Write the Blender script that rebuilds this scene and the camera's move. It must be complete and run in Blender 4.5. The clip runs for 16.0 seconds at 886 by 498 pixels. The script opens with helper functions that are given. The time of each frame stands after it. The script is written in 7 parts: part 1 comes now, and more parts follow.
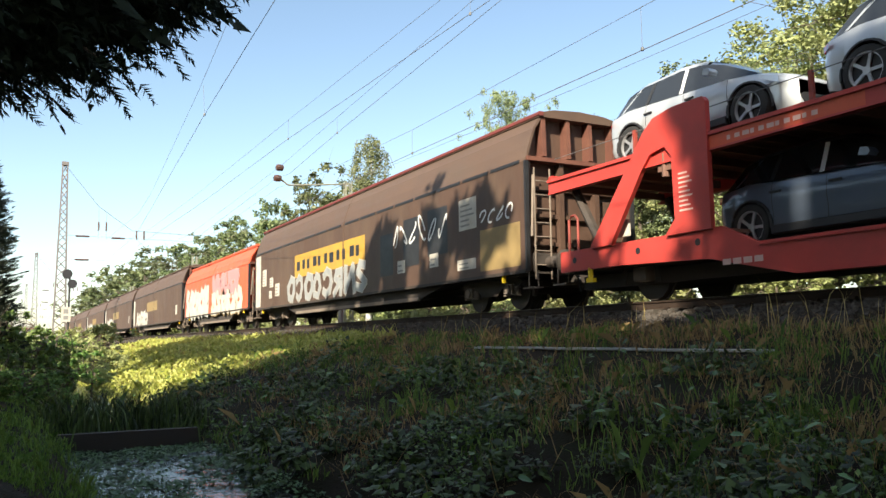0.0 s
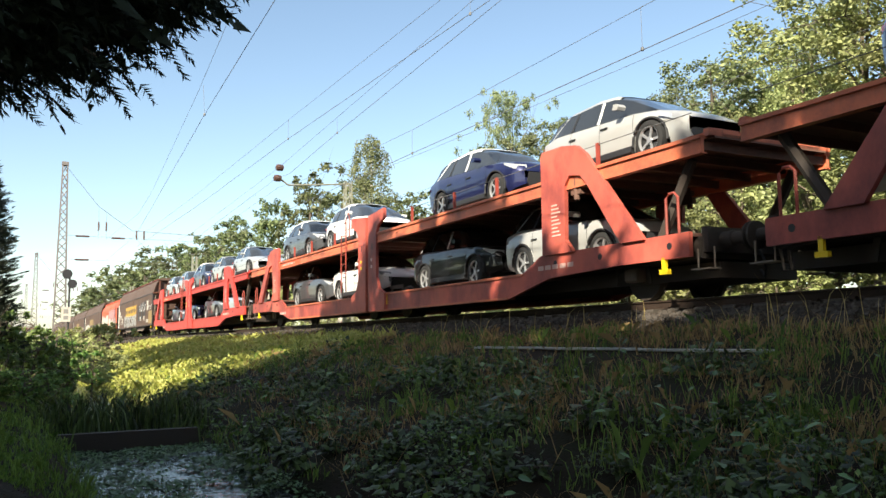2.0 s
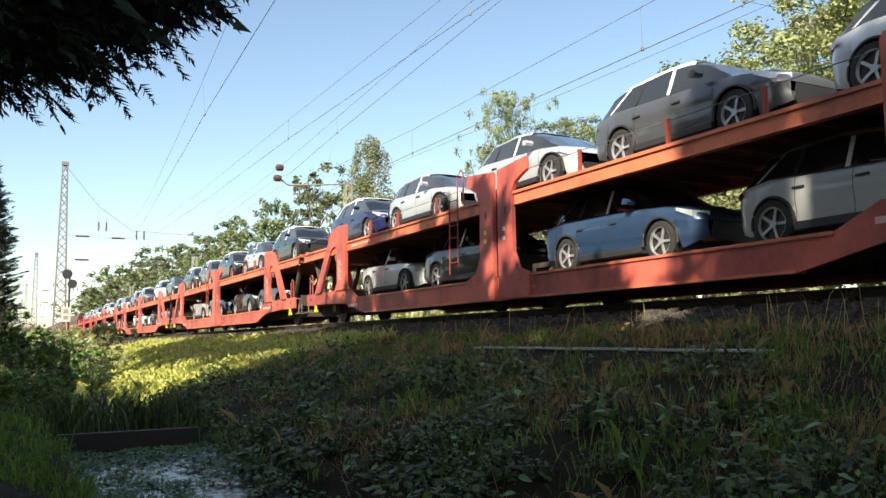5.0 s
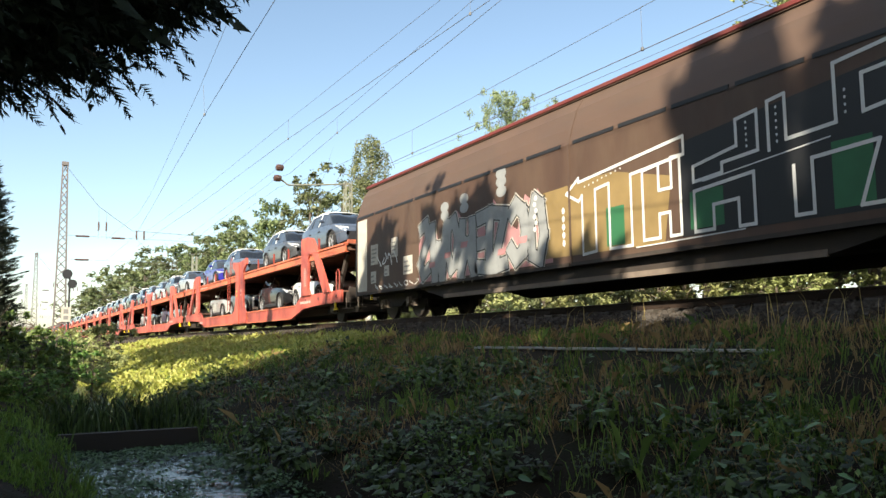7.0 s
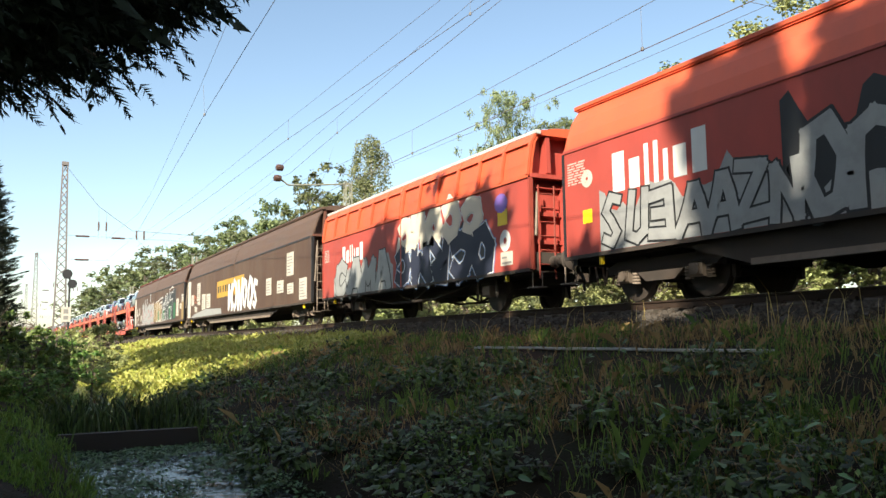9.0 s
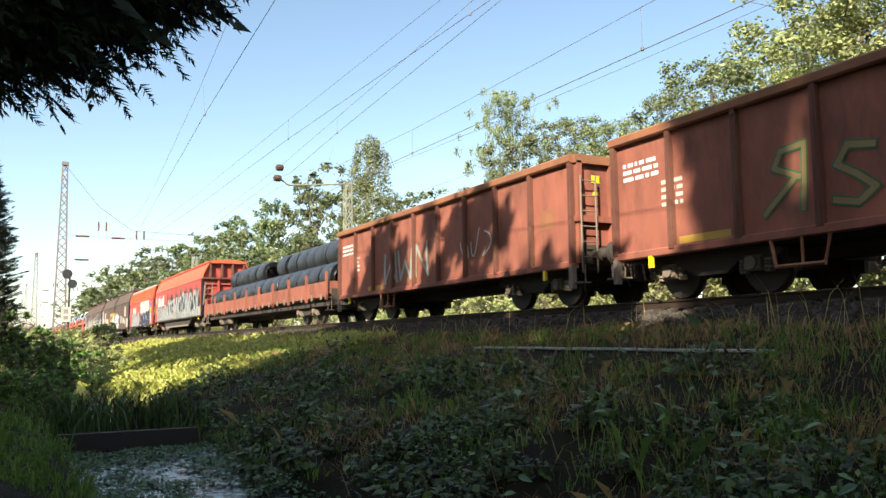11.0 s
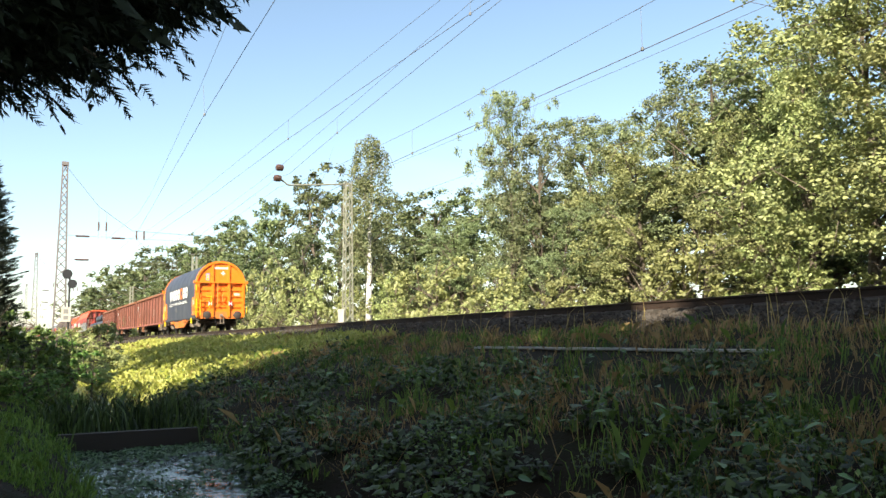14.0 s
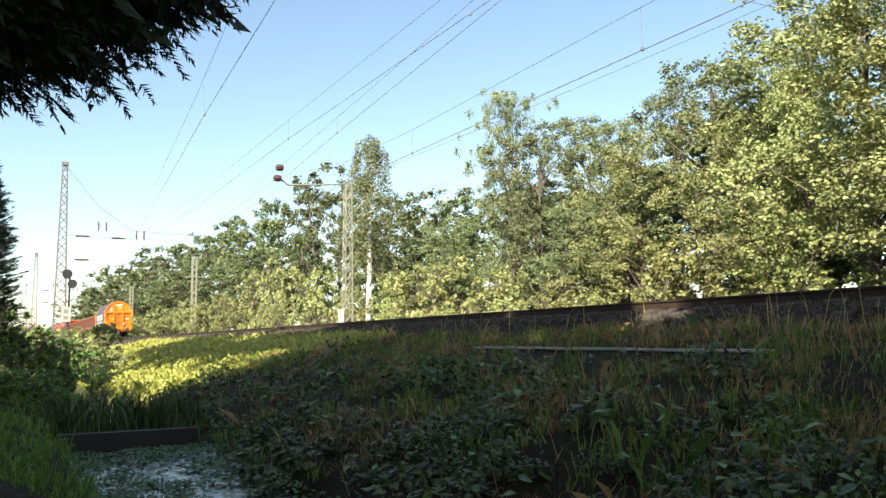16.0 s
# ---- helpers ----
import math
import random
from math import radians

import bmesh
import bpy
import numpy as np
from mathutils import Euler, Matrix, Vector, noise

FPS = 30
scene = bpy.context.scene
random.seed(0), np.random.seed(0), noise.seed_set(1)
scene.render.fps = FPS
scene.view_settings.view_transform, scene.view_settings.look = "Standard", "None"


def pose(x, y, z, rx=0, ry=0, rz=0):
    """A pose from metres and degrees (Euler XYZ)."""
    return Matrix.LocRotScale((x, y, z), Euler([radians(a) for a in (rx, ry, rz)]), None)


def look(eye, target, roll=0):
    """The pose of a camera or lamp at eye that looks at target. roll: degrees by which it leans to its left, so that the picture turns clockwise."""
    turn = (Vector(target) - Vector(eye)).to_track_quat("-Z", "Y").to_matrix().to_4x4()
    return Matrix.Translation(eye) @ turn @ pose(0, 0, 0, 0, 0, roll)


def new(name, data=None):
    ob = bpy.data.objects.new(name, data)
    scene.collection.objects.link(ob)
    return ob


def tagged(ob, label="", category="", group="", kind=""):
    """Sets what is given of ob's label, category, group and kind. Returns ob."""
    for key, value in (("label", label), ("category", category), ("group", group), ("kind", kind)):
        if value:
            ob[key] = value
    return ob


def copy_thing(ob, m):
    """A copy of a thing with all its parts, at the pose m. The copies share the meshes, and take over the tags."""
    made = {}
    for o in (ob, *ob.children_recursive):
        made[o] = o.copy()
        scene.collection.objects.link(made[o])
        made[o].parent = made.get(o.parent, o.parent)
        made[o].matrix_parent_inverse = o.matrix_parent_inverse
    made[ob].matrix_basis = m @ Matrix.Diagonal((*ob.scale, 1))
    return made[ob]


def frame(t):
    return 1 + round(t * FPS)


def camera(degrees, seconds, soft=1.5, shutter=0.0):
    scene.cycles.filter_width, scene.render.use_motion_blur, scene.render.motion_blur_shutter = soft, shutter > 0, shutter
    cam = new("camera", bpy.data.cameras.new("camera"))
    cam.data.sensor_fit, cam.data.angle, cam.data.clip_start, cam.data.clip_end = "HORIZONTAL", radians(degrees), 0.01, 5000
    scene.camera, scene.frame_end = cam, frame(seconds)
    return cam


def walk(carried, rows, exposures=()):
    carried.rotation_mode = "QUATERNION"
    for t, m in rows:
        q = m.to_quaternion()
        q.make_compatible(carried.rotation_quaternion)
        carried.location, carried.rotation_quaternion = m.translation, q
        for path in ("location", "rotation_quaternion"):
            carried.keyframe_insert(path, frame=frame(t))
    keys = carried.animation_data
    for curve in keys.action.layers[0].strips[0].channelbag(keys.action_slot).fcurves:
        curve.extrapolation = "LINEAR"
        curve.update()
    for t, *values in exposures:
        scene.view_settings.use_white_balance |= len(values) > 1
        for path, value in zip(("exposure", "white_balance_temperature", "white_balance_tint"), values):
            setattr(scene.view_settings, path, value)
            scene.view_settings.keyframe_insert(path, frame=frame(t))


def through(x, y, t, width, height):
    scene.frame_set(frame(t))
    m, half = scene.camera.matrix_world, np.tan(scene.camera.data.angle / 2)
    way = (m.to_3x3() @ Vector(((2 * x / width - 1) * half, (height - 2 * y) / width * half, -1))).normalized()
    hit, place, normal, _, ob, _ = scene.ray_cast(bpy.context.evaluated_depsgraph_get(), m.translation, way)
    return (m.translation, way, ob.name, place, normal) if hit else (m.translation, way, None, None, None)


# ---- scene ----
# ---- camera: it stands still on the bank of the ditch ----
cam = camera(56.33, 16.0)
EYE = (0.0, 0.0, 1.5)
AIM_YAW, AIM_PITCH = radians(-62.307), radians(6.296)
AIM = (math.sin(AIM_YAW) * math.cos(AIM_PITCH), math.cos(AIM_YAW) * math.cos(AIM_PITCH), 1.5 + math.sin(AIM_PITCH))
VIEW = look(EYE, AIM, -0.665)
walk(cam, [(0, VIEW), (16, VIEW)], [(0, 1.32, 7000, 6), (1.5, 1.22, 7000, 6), (9, 1.22, 7000, 6), (12.5, 1.38, 7000, 6), (16, 1.38, 7000, 6)])

# ---- plan: x along the track, y across it, z up; water level 0 ----
RAIL_Z, TRACK_Y = 2.158, 11.04
SPEED = -25.5175                       # metres a second along x
TAIL_X = -10.4365 - SPEED * 12.5       # the train's last buffers at 0 s

# ---- light ----
SUN_ELEVATION, SUN_AZIMUTH = radians(33), (0.62, -0.78)
world = bpy.data.worlds.new("world")
scene.world = world
world.use_nodes = True
wn, wl = world.node_tree.nodes, world.node_tree.links
sky = wn.new("ShaderNodeTexSky")
sky.sky_type, sky.sun_disc = "NISHITA", False
sky.sun_elevation, sky.sun_rotation = SUN_ELEVATION, math.atan2(SUN_AZIMUTH[0], SUN_AZIMUTH[1])
sky.air_density, sky.dust_density, sky.ozone_density = 1.0, 0.9, 1.35
wc = wn.new("ShaderNodeTexCoord")
wm = wn.new("ShaderNodeMapping")
wm.inputs["Scale"].default_value = (0.9, 0.9, 2.6)
wz = wn.new("ShaderNodeTexNoise")
wz.inputs["Scale"].default_value, wz.inputs["Detail"].default_value, wz.inputs["Roughness"].default_value = 1.1, 4, 0.5
wr = wn.new("ShaderNodeValToRGB")
wr.color_ramp.elements[0].position, wr.color_ramp.elements[1].position = 0.44, 0.90
wr.color_ramp.elements[0].color, wr.color_ramp.elements[1].color = (0.0, 0.0, 0.0, 1), (0.30, 0.30, 0.30, 1)
wx = wn.new("ShaderNodeMix")
wx.data_type = "RGBA"
wx.inputs["B"].default_value = (14.5, 14.8, 15.1, 1)
bg = wn["Background"]
bg.inputs["Strength"].default_value = 0.098
wl.new(wc.outputs["Generated"], wm.inputs["Vector"])
wl.new(wm.outputs["Vector"], wz.inputs["Vector"])
wl.new(wz.outputs["Fac"], wr.inputs["Fac"])
wl.new(wr.outputs["Color"], wx.inputs["Factor"])
wl.new(sky.outputs["Color"], wx.inputs["A"])
wl.new(wx.outputs["Result"], bg.inputs["Color"])
sun = new("sun", bpy.data.lights.new("sun", "SUN"))
sun.data.energy, sun.data.angle, sun.data.color = 5.0, radians(0.55), (1.0, 0.93, 0.82)
sun.matrix_world = look((SUN_AZIMUTH[0] * math.cos(SUN_ELEVATION) * 80, SUN_AZIMUTH[1] * math.cos(SUN_ELEVATION) * 80, math.sin(SUN_ELEVATION) * 80), (0, 0, 0))


# ---- materials ----
def mat(name, base, var=0.2, scale=8.0, rough=0.6, metal=0.0, bump=0.15, dirt=None, dirt_scale=1.3, dirt_amount=0.5, dirt_low=0.46, dirt_high=0.72, coat=0.0, fine=60.0, island=0.0, stretch=(1, 1, 1)):
    """A weathered surface: the base colour varied at two scales, stains of another colour, and a fine relief."""
    m = bpy.data.materials.new(name)
    m.use_nodes = True
    n, l = m.node_tree.nodes, m.node_tree.links
    b = n["Principled BSDF"]
    b.inputs["Metallic"].default_value, b.inputs["Coat Weight"].default_value = metal, coat
    co = n.new("ShaderNodeTexCoord")
    mp = n.new("ShaderNodeMapping")
    mp.inputs["Scale"].default_value = stretch
    l.new(co.outputs["Object"], mp.inputs["Vector"])
    n1 = n.new("ShaderNodeTexNoise")
    n1.inputs["Scale"].default_value, n1.inputs["Detail"].default_value = scale, 5
    l.new(mp.outputs["Vector"], n1.inputs["Vector"])
    mix = n.new("ShaderNodeMix")
    mix.data_type = "RGBA"
    mix.inputs["A"].default_value = (*[c * (1 - var) for c in base], 1)
    mix.inputs["B"].default_value = (*[min(1, c * (1 + var)) for c in base], 1)
    l.new(n1.outputs["Fac"], mix.inputs["Factor"])
    colour = mix.outputs["Result"]
    if island:
        g = n.new("ShaderNodeNewGeometry")
        hs = n.new("ShaderNodeHueSaturation")
        mr = n.new("ShaderNodeMapRange")
        mr.inputs["To Min"].default_value, mr.inputs["To Max"].default_value = 1 - island, 1 + island
        l.new(g.outputs["Random Per Island"], mr.inputs["Value"])
        l.new(mr.outputs["Result"], hs.inputs["Value"])
        l.new(colour, hs.inputs["Color"])
        colour = hs.outputs["Color"]
    if dirt:
        n2 = n.new("ShaderNodeTexNoise")
        n2.inputs["Scale"].default_value, n2.inputs["Detail"].default_value, n2.inputs["Roughness"].default_value = dirt_scale, 9, 0.68
        l.new(mp.outputs["Vector"], n2.inputs["Vector"])
        r = n.new("ShaderNodeValToRGB")
        r.color_ramp.elements[0].position, r.color_ramp.elements[1].position = dirt_low, dirt_high
        r.color_ramp.elements[1].color = (dirt_amount,) * 3 + (1,)
        l.new(n2.outputs["Fac"], r.inputs["Fac"])
        m2 = n.new("ShaderNodeMix")
        m2.data_type = "RGBA"
        m2.inputs["B"].default_value = (*dirt, 1)
        l.new(r.outputs["Color"], m2.inputs["Factor"])
        l.new(colour, m2.inputs["A"])
        colour = m2.outputs["Result"]
    l.new(colour, b.inputs["Base Color"])
    rr = n.new("ShaderNodeMapRange")
    rr.inputs["To Min"].default_value, rr.inputs["To Max"].default_value = max(0.02, rough - 0.12), min(1, rough + 0.12)
    l.new(n1.outputs["Fac"], rr.inputs["Value"])
    l.new(rr.outputs["Result"], b.inputs["Roughness"])
    if bump:
        n3 = n.new("ShaderNodeTexNoise")
        n3.inputs["Scale"].default_value, n3.inputs["Detail"].default_value = fine, 3
        l.new(co.outputs["Object"], n3.inputs["Vector"])
        bp = n.new("ShaderNodeBump")
        bp.inputs["Strength"].default_value, bp.inputs["Distance"].default_value = bump, 0.02
        l.new(n3.outputs["Fac"], bp.inputs["Height"])
        l.new(bp.outputs["Normal"], b.inputs["Normal"])
    return m


def leaf_mat(name, a, b2, through=0.3, rough=0.55):
    """Leaves: each island its own shade between two colours, and some light passing through."""
    m = bpy.data.materials.new(name)
    m.use_nodes = True
    n, l = m.node_tree.nodes, m.node_tree.links
    b = n["Principled BSDF"]
    b.inputs["Roughness"].default_value = rough
    g = n.new("ShaderNodeNewGeometry")
    oi = n.new("ShaderNodeObjectInfo")
    mix = n.new("ShaderNodeMix")
    mix.data_type = "RGBA"
    mix.inputs["A"].default_value, mix.inputs["B"].default_value = (*a, 1), (*b2, 1)
    l.new(g.outputs["Random Per Island"], mix.inputs["Factor"])
    hs = n.new("ShaderNodeHueSaturation")
    mr = n.new("ShaderNodeMapRange")
    mr.inputs["To Min"].default_value, mr.inputs["To Max"].default_value = 0.75, 1.3
    l.new(oi.outputs["Random"], mr.inputs["Value"])
    l.new(mr.outputs["Result"], hs.inputs["Value"])
    mr2 = n.new("ShaderNodeMapRange")
    mr2.inputs["To Min"].default_value, mr2.inputs["To Max"].default_value = 0.48, 0.515
    l.new(oi.outputs["Random"], mr2.inputs["Value"])
    l.new(mr2.outputs["Result"], hs.inputs["Hue"])
    l.new(mix.outputs["Result"], hs.inputs["Color"])
    l.new(hs.outputs["Color"], b.inputs["Base Color"])
    t = n.new("ShaderNodeBsdfTranslucent")
    l.new(hs.outputs["Color"], t.inputs["Color"])
    ms = n.new("ShaderNodeMixShader")
    ms.inputs["Fac"].default_value = through
    l.new(b.outputs["BSDF"], ms.inputs[1])
    l.new(t.outputs["BSDF"], ms.inputs[2])
    l.new(ms.outputs["Shader"], n["Material Output"].inputs["Surface"])
    return m


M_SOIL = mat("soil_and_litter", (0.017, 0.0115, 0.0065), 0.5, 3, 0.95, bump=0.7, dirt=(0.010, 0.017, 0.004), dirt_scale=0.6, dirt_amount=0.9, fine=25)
M_BALLAST = mat("ballast_stone", (0.062, 0.054, 0.047), 0.45, 5, 0.9, bump=0.6, dirt=(0.06, 0.04, 0.026), dirt_scale=2, dirt_amount=0.7, fine=30, island=0.45)
M_SLEEPER = mat("dirty_concrete_sleeper", (0.075, 0.066, 0.056), 0.25, 6, 0.9, bump=0.3, dirt=(0.05, 0.035, 0.025))
for m in (M_SOIL, M_BALLAST, M_SLEEPER):
    m.node_tree.nodes["Principled BSDF"].inputs["Specular IOR Level"].default_value = 0.12
M_RAIL = mat("rusty_rail_steel", (0.045, 0.028, 0.02), 0.35, 12, 0.7, 0.4, 0.3)
M_RAILTOP = mat("polished_rail_head", (0.45, 0.43, 0.41), 0.1, 20, 0.3, 1.0, 0.05)
M_CONCRETE = mat("concrete", (0.36, 0.34, 0.30), 0.15, 6, 0.85, bump=0.3, dirt=(0.16, 0.14, 0.11), dirt_amount=0.6)
M_PLANK = mat("wet_brown_timber", (0.03, 0.021, 0.015), 0.4, 5, 0.8, bump=0.5, stretch=(6, 1, 6))
M_STRIP = mat("pale_weathered_board", (0.42, 0.42, 0.40), 0.2, 6, 0.7, bump=0.2, dirt=(0.2, 0.18, 0.13), dirt_scale=3)
M_BARK = mat("bark", (0.12, 0.095, 0.07), 0.4, 7, 0.95, bump=0.9, fine=30, stretch=(1, 1, 0.25))
M_BIRCH = mat("birch_bark", (0.72, 0.70, 0.66), 0.12, 5, 0.8, bump=0.4, dirt=(0.06, 0.05, 0.045), dirt_scale=2.2, dirt_amount=0.9, stretch=(1, 1, 2.5))
M_GALV = mat("galvanised_lattice_steel", (0.20, 0.175, 0.165), 0.15, 4, 0.55, 0.5, 0.1, dirt=(0.25, 0.2, 0.15))
M_PALEPAINT = mat("pale_green_grey_steel", (0.27, 0.275, 0.215), 0.15, 4, 0.6, 0.2, 0.1, dirt=(0.22, 0.17, 0.11))
M_WIRE = mat("dark_wire", (0.15, 0.15, 0.15), 0.1, 4, 0.6, 0.4, 0)
M_INSUL = mat("brown_ceramic_insulator", (0.09, 0.05, 0.04), 0.2, 9, 0.25, bump=0)
M_BROWN = mat("grimy_brown_paint", (0.078, 0.043, 0.029), 0.3, 2.5, 0.62, bump=0.1, dirt=(0.135, 0.092, 0.06), dirt_scale=0.7, dirt_amount=0.55, stretch=(1, 1, 0.35))
M_BROWNROOF = mat("faded_brown_door_top", (0.094, 0.056, 0.039), 0.25, 3, 0.65, bump=0.12, dirt=(0.08, 0.06, 0.045), dirt_scale=1.1, dirt_amount=0.5, stretch=(0.4, 1, 1))
M_RIDGE = mat("dark_red_roof_edge", (0.16, 0.030, 0.026), 0.25, 4, 0.6, bump=0.1, dirt=(0.1, 0.05, 0.04))
M_RED = mat("traffic_red_wagon_paint", (0.61, 0.10, 0.042), 0.16, 2.2, 0.55, bump=0.06, dirt=(0.36, 0.075, 0.045), dirt_scale=0.8, dirt_amount=0.5, stretch=(1, 1, 0.4))
M_REDLOW = mat("dark_red_lower_door_paint", (0.38, 0.06, 0.045), 0.2, 2.2, 0.6, bump=0.06, dirt=(0.22, 0.05, 0.04), dirt_scale=0.8, dirt_amount=0.6, stretch=(1, 1, 0.4))
M_REDDARK = mat("grimy_red_steel", (0.28, 0.045, 0.03), 0.25, 3, 0.65, bump=0.1, dirt=(0.09, 0.05, 0.04), dirt_amount=0.7)
M_PALEROOF = mat("pale_grey_roof_edge", (0.5, 0.5, 0.48), 0.12, 4, 0.6, bump=0.05, dirt=(0.25, 0.2, 0.16))
M_RUST = mat("rust_brown_open_wagon_paint", (0.27, 0.088, 0.058), 0.4, 3.0, 0.75, bump=0.2, dirt=(0.075, 0.034, 0.022), dirt_scale=1.7, dirt_amount=0.75, stretch=(1, 1, 0.4))
M_RUSTDARK = mat("dark_rust_and_post_shade", (0.115, 0.042, 0.028), 0.3, 4, 0.8, bump=0.2, dirt=(0.2, 0.085, 0.05), dirt_amount=0.5)
M_RUSTLITE = mat("ochre_rusty_steel", (0.25, 0.10, 0.05), 0.35, 4, 0.8, bump=0.2, dirt=(0.14, 0.06, 0.035), dirt_amount=0.6)
M_CARRIER = mat("faded_orange_red_carrier_paint", (0.66, 0.175, 0.085), 0.2, 2.2, 0.5, bump=0.06, dirt=(0.25, 0.075, 0.05), dirt_scale=1.1, dirt_amount=0.8, dirt_low=0.44, dirt_high=0.62)
M_CARRIERLOW = mat("stained_salmon_carrier_paint", (0.54, 0.115, 0.08), 0.3, 1.6, 0.5, bump=0.06, dirt=(0.17, 0.035, 0.035), dirt_scale=0.75, dirt_amount=0.9, dirt_low=0.42, dirt_high=0.64, stretch=(1, 1, 0.6))
M_CARRIERRED = mat("fresher_signal_red_carrier_paint", (0.47, 0.050, 0.040), 0.25, 2.0, 0.45, bump=0.05, dirt=(0.30, 0.045, 0.04), dirt_scale=0.9, dirt_amount=0.7)
M_PRINT = mat("faded_pale_stencilling", (0.62, 0.40, 0.35), 0.2, 9, 0.6, bump=0)
M_DECK = mat("dirty_brown_deck_steel", (0.17, 0.085, 0.06), 0.3, 3, 0.75, bump=0.25, dirt=(0.08, 0.05, 0.04), dirt_amount=0.7)
M_UNDER = mat("black_brown_running_gear", (0.046, 0.036, 0.030), 0.3, 5, 0.8, bump=0.2, dirt=(0.065, 0.042, 0.03), dirt_amount=0.5)
M_AXLEBOX = mat("pale_dusty_axle_box", (0.21, 0.165, 0.13), 0.3, 6, 0.8, bump=0.2, dirt=(0.12, 0.08, 0.06))
M_WHEEL = mat("steel_wheel", (0.055, 0.043, 0.036), 0.25, 8, 0.6, 0.3, 0.1)
M_TARP = mat("dark_blue_grey_tarpaulin", (0.036, 0.042, 0.062), 0.18, 2.0, 0.5, bump=0.12, dirt=(0.075, 0.075, 0.085), dirt_scale=0.6, dirt_amount=0.55, fine=5, stretch=(1, 1, 0.5))
M_ORANGE = mat("bright_orange_wagon_paint", (0.82, 0.195, 0.014), 0.10, 2.5, 0.45, bump=0.04, dirt=(0.62, 0.17, 0.02), dirt_amount=0.5)
M_ORANGEDIM = mat("dusty_orange_underframe_paint", (0.60, 0.17, 0.03), 0.2, 2.5, 0.6, bump=0.1, dirt=(0.25, 0.10, 0.04), dirt_amount=0.7)
M_YELLOW = mat("yellow_handrail_paint", (0.80, 0.55, 0.02), 0.08, 5, 0.45, bump=0)
M_WHITE = mat("white_lettering_paint", (0.66, 0.66, 0.64), 0.06, 4, 0.6, bump=0)
M_SIGN = mat("dusty_white_placard", (0.50, 0.47, 0.41), 0.12, 4, 0.65, bump=0, dirt=(0.36, 0.29, 0.21), dirt_scale=2.5, dirt_amount=0.6)
M_SIGNINK = mat("grey_placard_printing", (0.22, 0.21, 0.2), 0.2, 6, 0.7, bump=0)
M_TWYELLOW = mat("ochre_yellow_sign_paint", (0.45, 0.265, 0.04), 0.12, 3, 0.6, bump=0, dirt=(0.3, 0.18, 0.06), dirt_amount=0.6)
M_BLACK = mat("black_paint", (0.018, 0.018, 0.02), 0.2, 5, 0.5, bump=0)
M_SILVERG = mat("chalky_silver_spray", (0.32, 0.325, 0.32), 0.14, 3, 0.45, 0.1, 0, dirt=(0.20, 0.20, 0.20), dirt_scale=2.0, dirt_amount=0.7)
M_PINKG = mat("dull_pink_spray", (0.45, 0.22, 0.22), 0.2, 3, 0.6, bump=0)
M_CREAMG = mat("cream_spray", (0.62, 0.55, 0.44), 0.12, 3, 0.6, bump=0)
M_NIGHTG = mat("blue_black_spray", (0.02, 0.024, 0.045), 0.3, 3, 0.6, bump=0)
M_BLUEG = mat("pale_blue_spray", (0.12, 0.24, 0.48), 0.2, 3, 0.6, bump=0)
M_GREENG = mat("dark_green_spray", (0.03, 0.14, 0.06), 0.3, 3, 0.6, bump=0)
M_TANG = mat("ochre_spray", (0.25, 0.17, 0.07), 0.3, 3, 0.6, bump=0)
M_VIOLETG = mat("violet_spray", (0.2, 0.12, 0.42), 0.2, 3, 0.6, bump=0)
M_COIL = mat("dark_steel_wire_coil", (0.10, 0.105, 0.115), 0.5, 30, 0.38, 0.85, 0.5, fine=80)
M_GLASS = mat("tinted_car_glass", (0.012, 0.014, 0.016), 0.1, 3, 0.06, 0.0, 0, coat=0.6)
M_TYRE = mat("tyre_rubber", (0.018, 0.018, 0.018), 0.15, 20, 0.85, bump=0.1)
M_RIM = mat("silver_alloy", (0.50, 0.50, 0.51), 0.06, 9, 0.35, 0.6, 0)
M_TRIM = mat("black_plastic_trim", (0.022, 0.022, 0.024), 0.1, 9, 0.55, bump=0.05)
M_LAMP = mat("clear_headlamp", (0.55, 0.57, 0.6), 0.1, 20, 0.1, 0.3, 0, coat=1)
M_TAIL = mat("red_tail_lamp", (0.42, 0.01, 0.012), 0.1, 20, 0.15, 0.0, 0, coat=1)
M_FILM = mat("white_protective_film", (0.82, 0.82, 0.82), 0.05, 6, 0.55, bump=0.2, fine=12)
PAINTS = {}
for key, words, c, metallic in (("silver", "pale silver", (0.50, 0.52, 0.54), 0.35), ("grey", "mid grey", (0.085, 0.088, 0.096), 0.3), ("black", "black", (0.008, 0.008, 0.01), 0.0),
                                ("navy", "dark navy blue", (0.014, 0.018, 0.07), 0.25), ("white", "white", (0.78, 0.78, 0.77), 0.0), ("slate", "slate blue-grey", (0.10, 0.125, 0.17), 0.35),
                                ("ice", "pale blue-silver", (0.42, 0.48, 0.56), 0.35), ("violet", "deep violet-blue", (0.035, 0.035, 0.30), 0.25), ("stone", "light stone grey", (0.40, 0.40, 0.39), 0.1), ("petrol", "dark petrol blue", (0.03, 0.06, 0.12), 0.3)):
    PAINTS[key] = (mat("car_paint_" + key, c, 0.03, 3, 0.34, metallic, 0, coat=1.0), words)
    PAINTS[key][0].node_tree.nodes["Principled BSDF"].inputs["Specular IOR Level"].default_value = 0.2
L_TREE = leaf_mat("tree_leaves", (0.165, 0.20, 0.075), (0.40, 0.425, 0.175), 0.25)
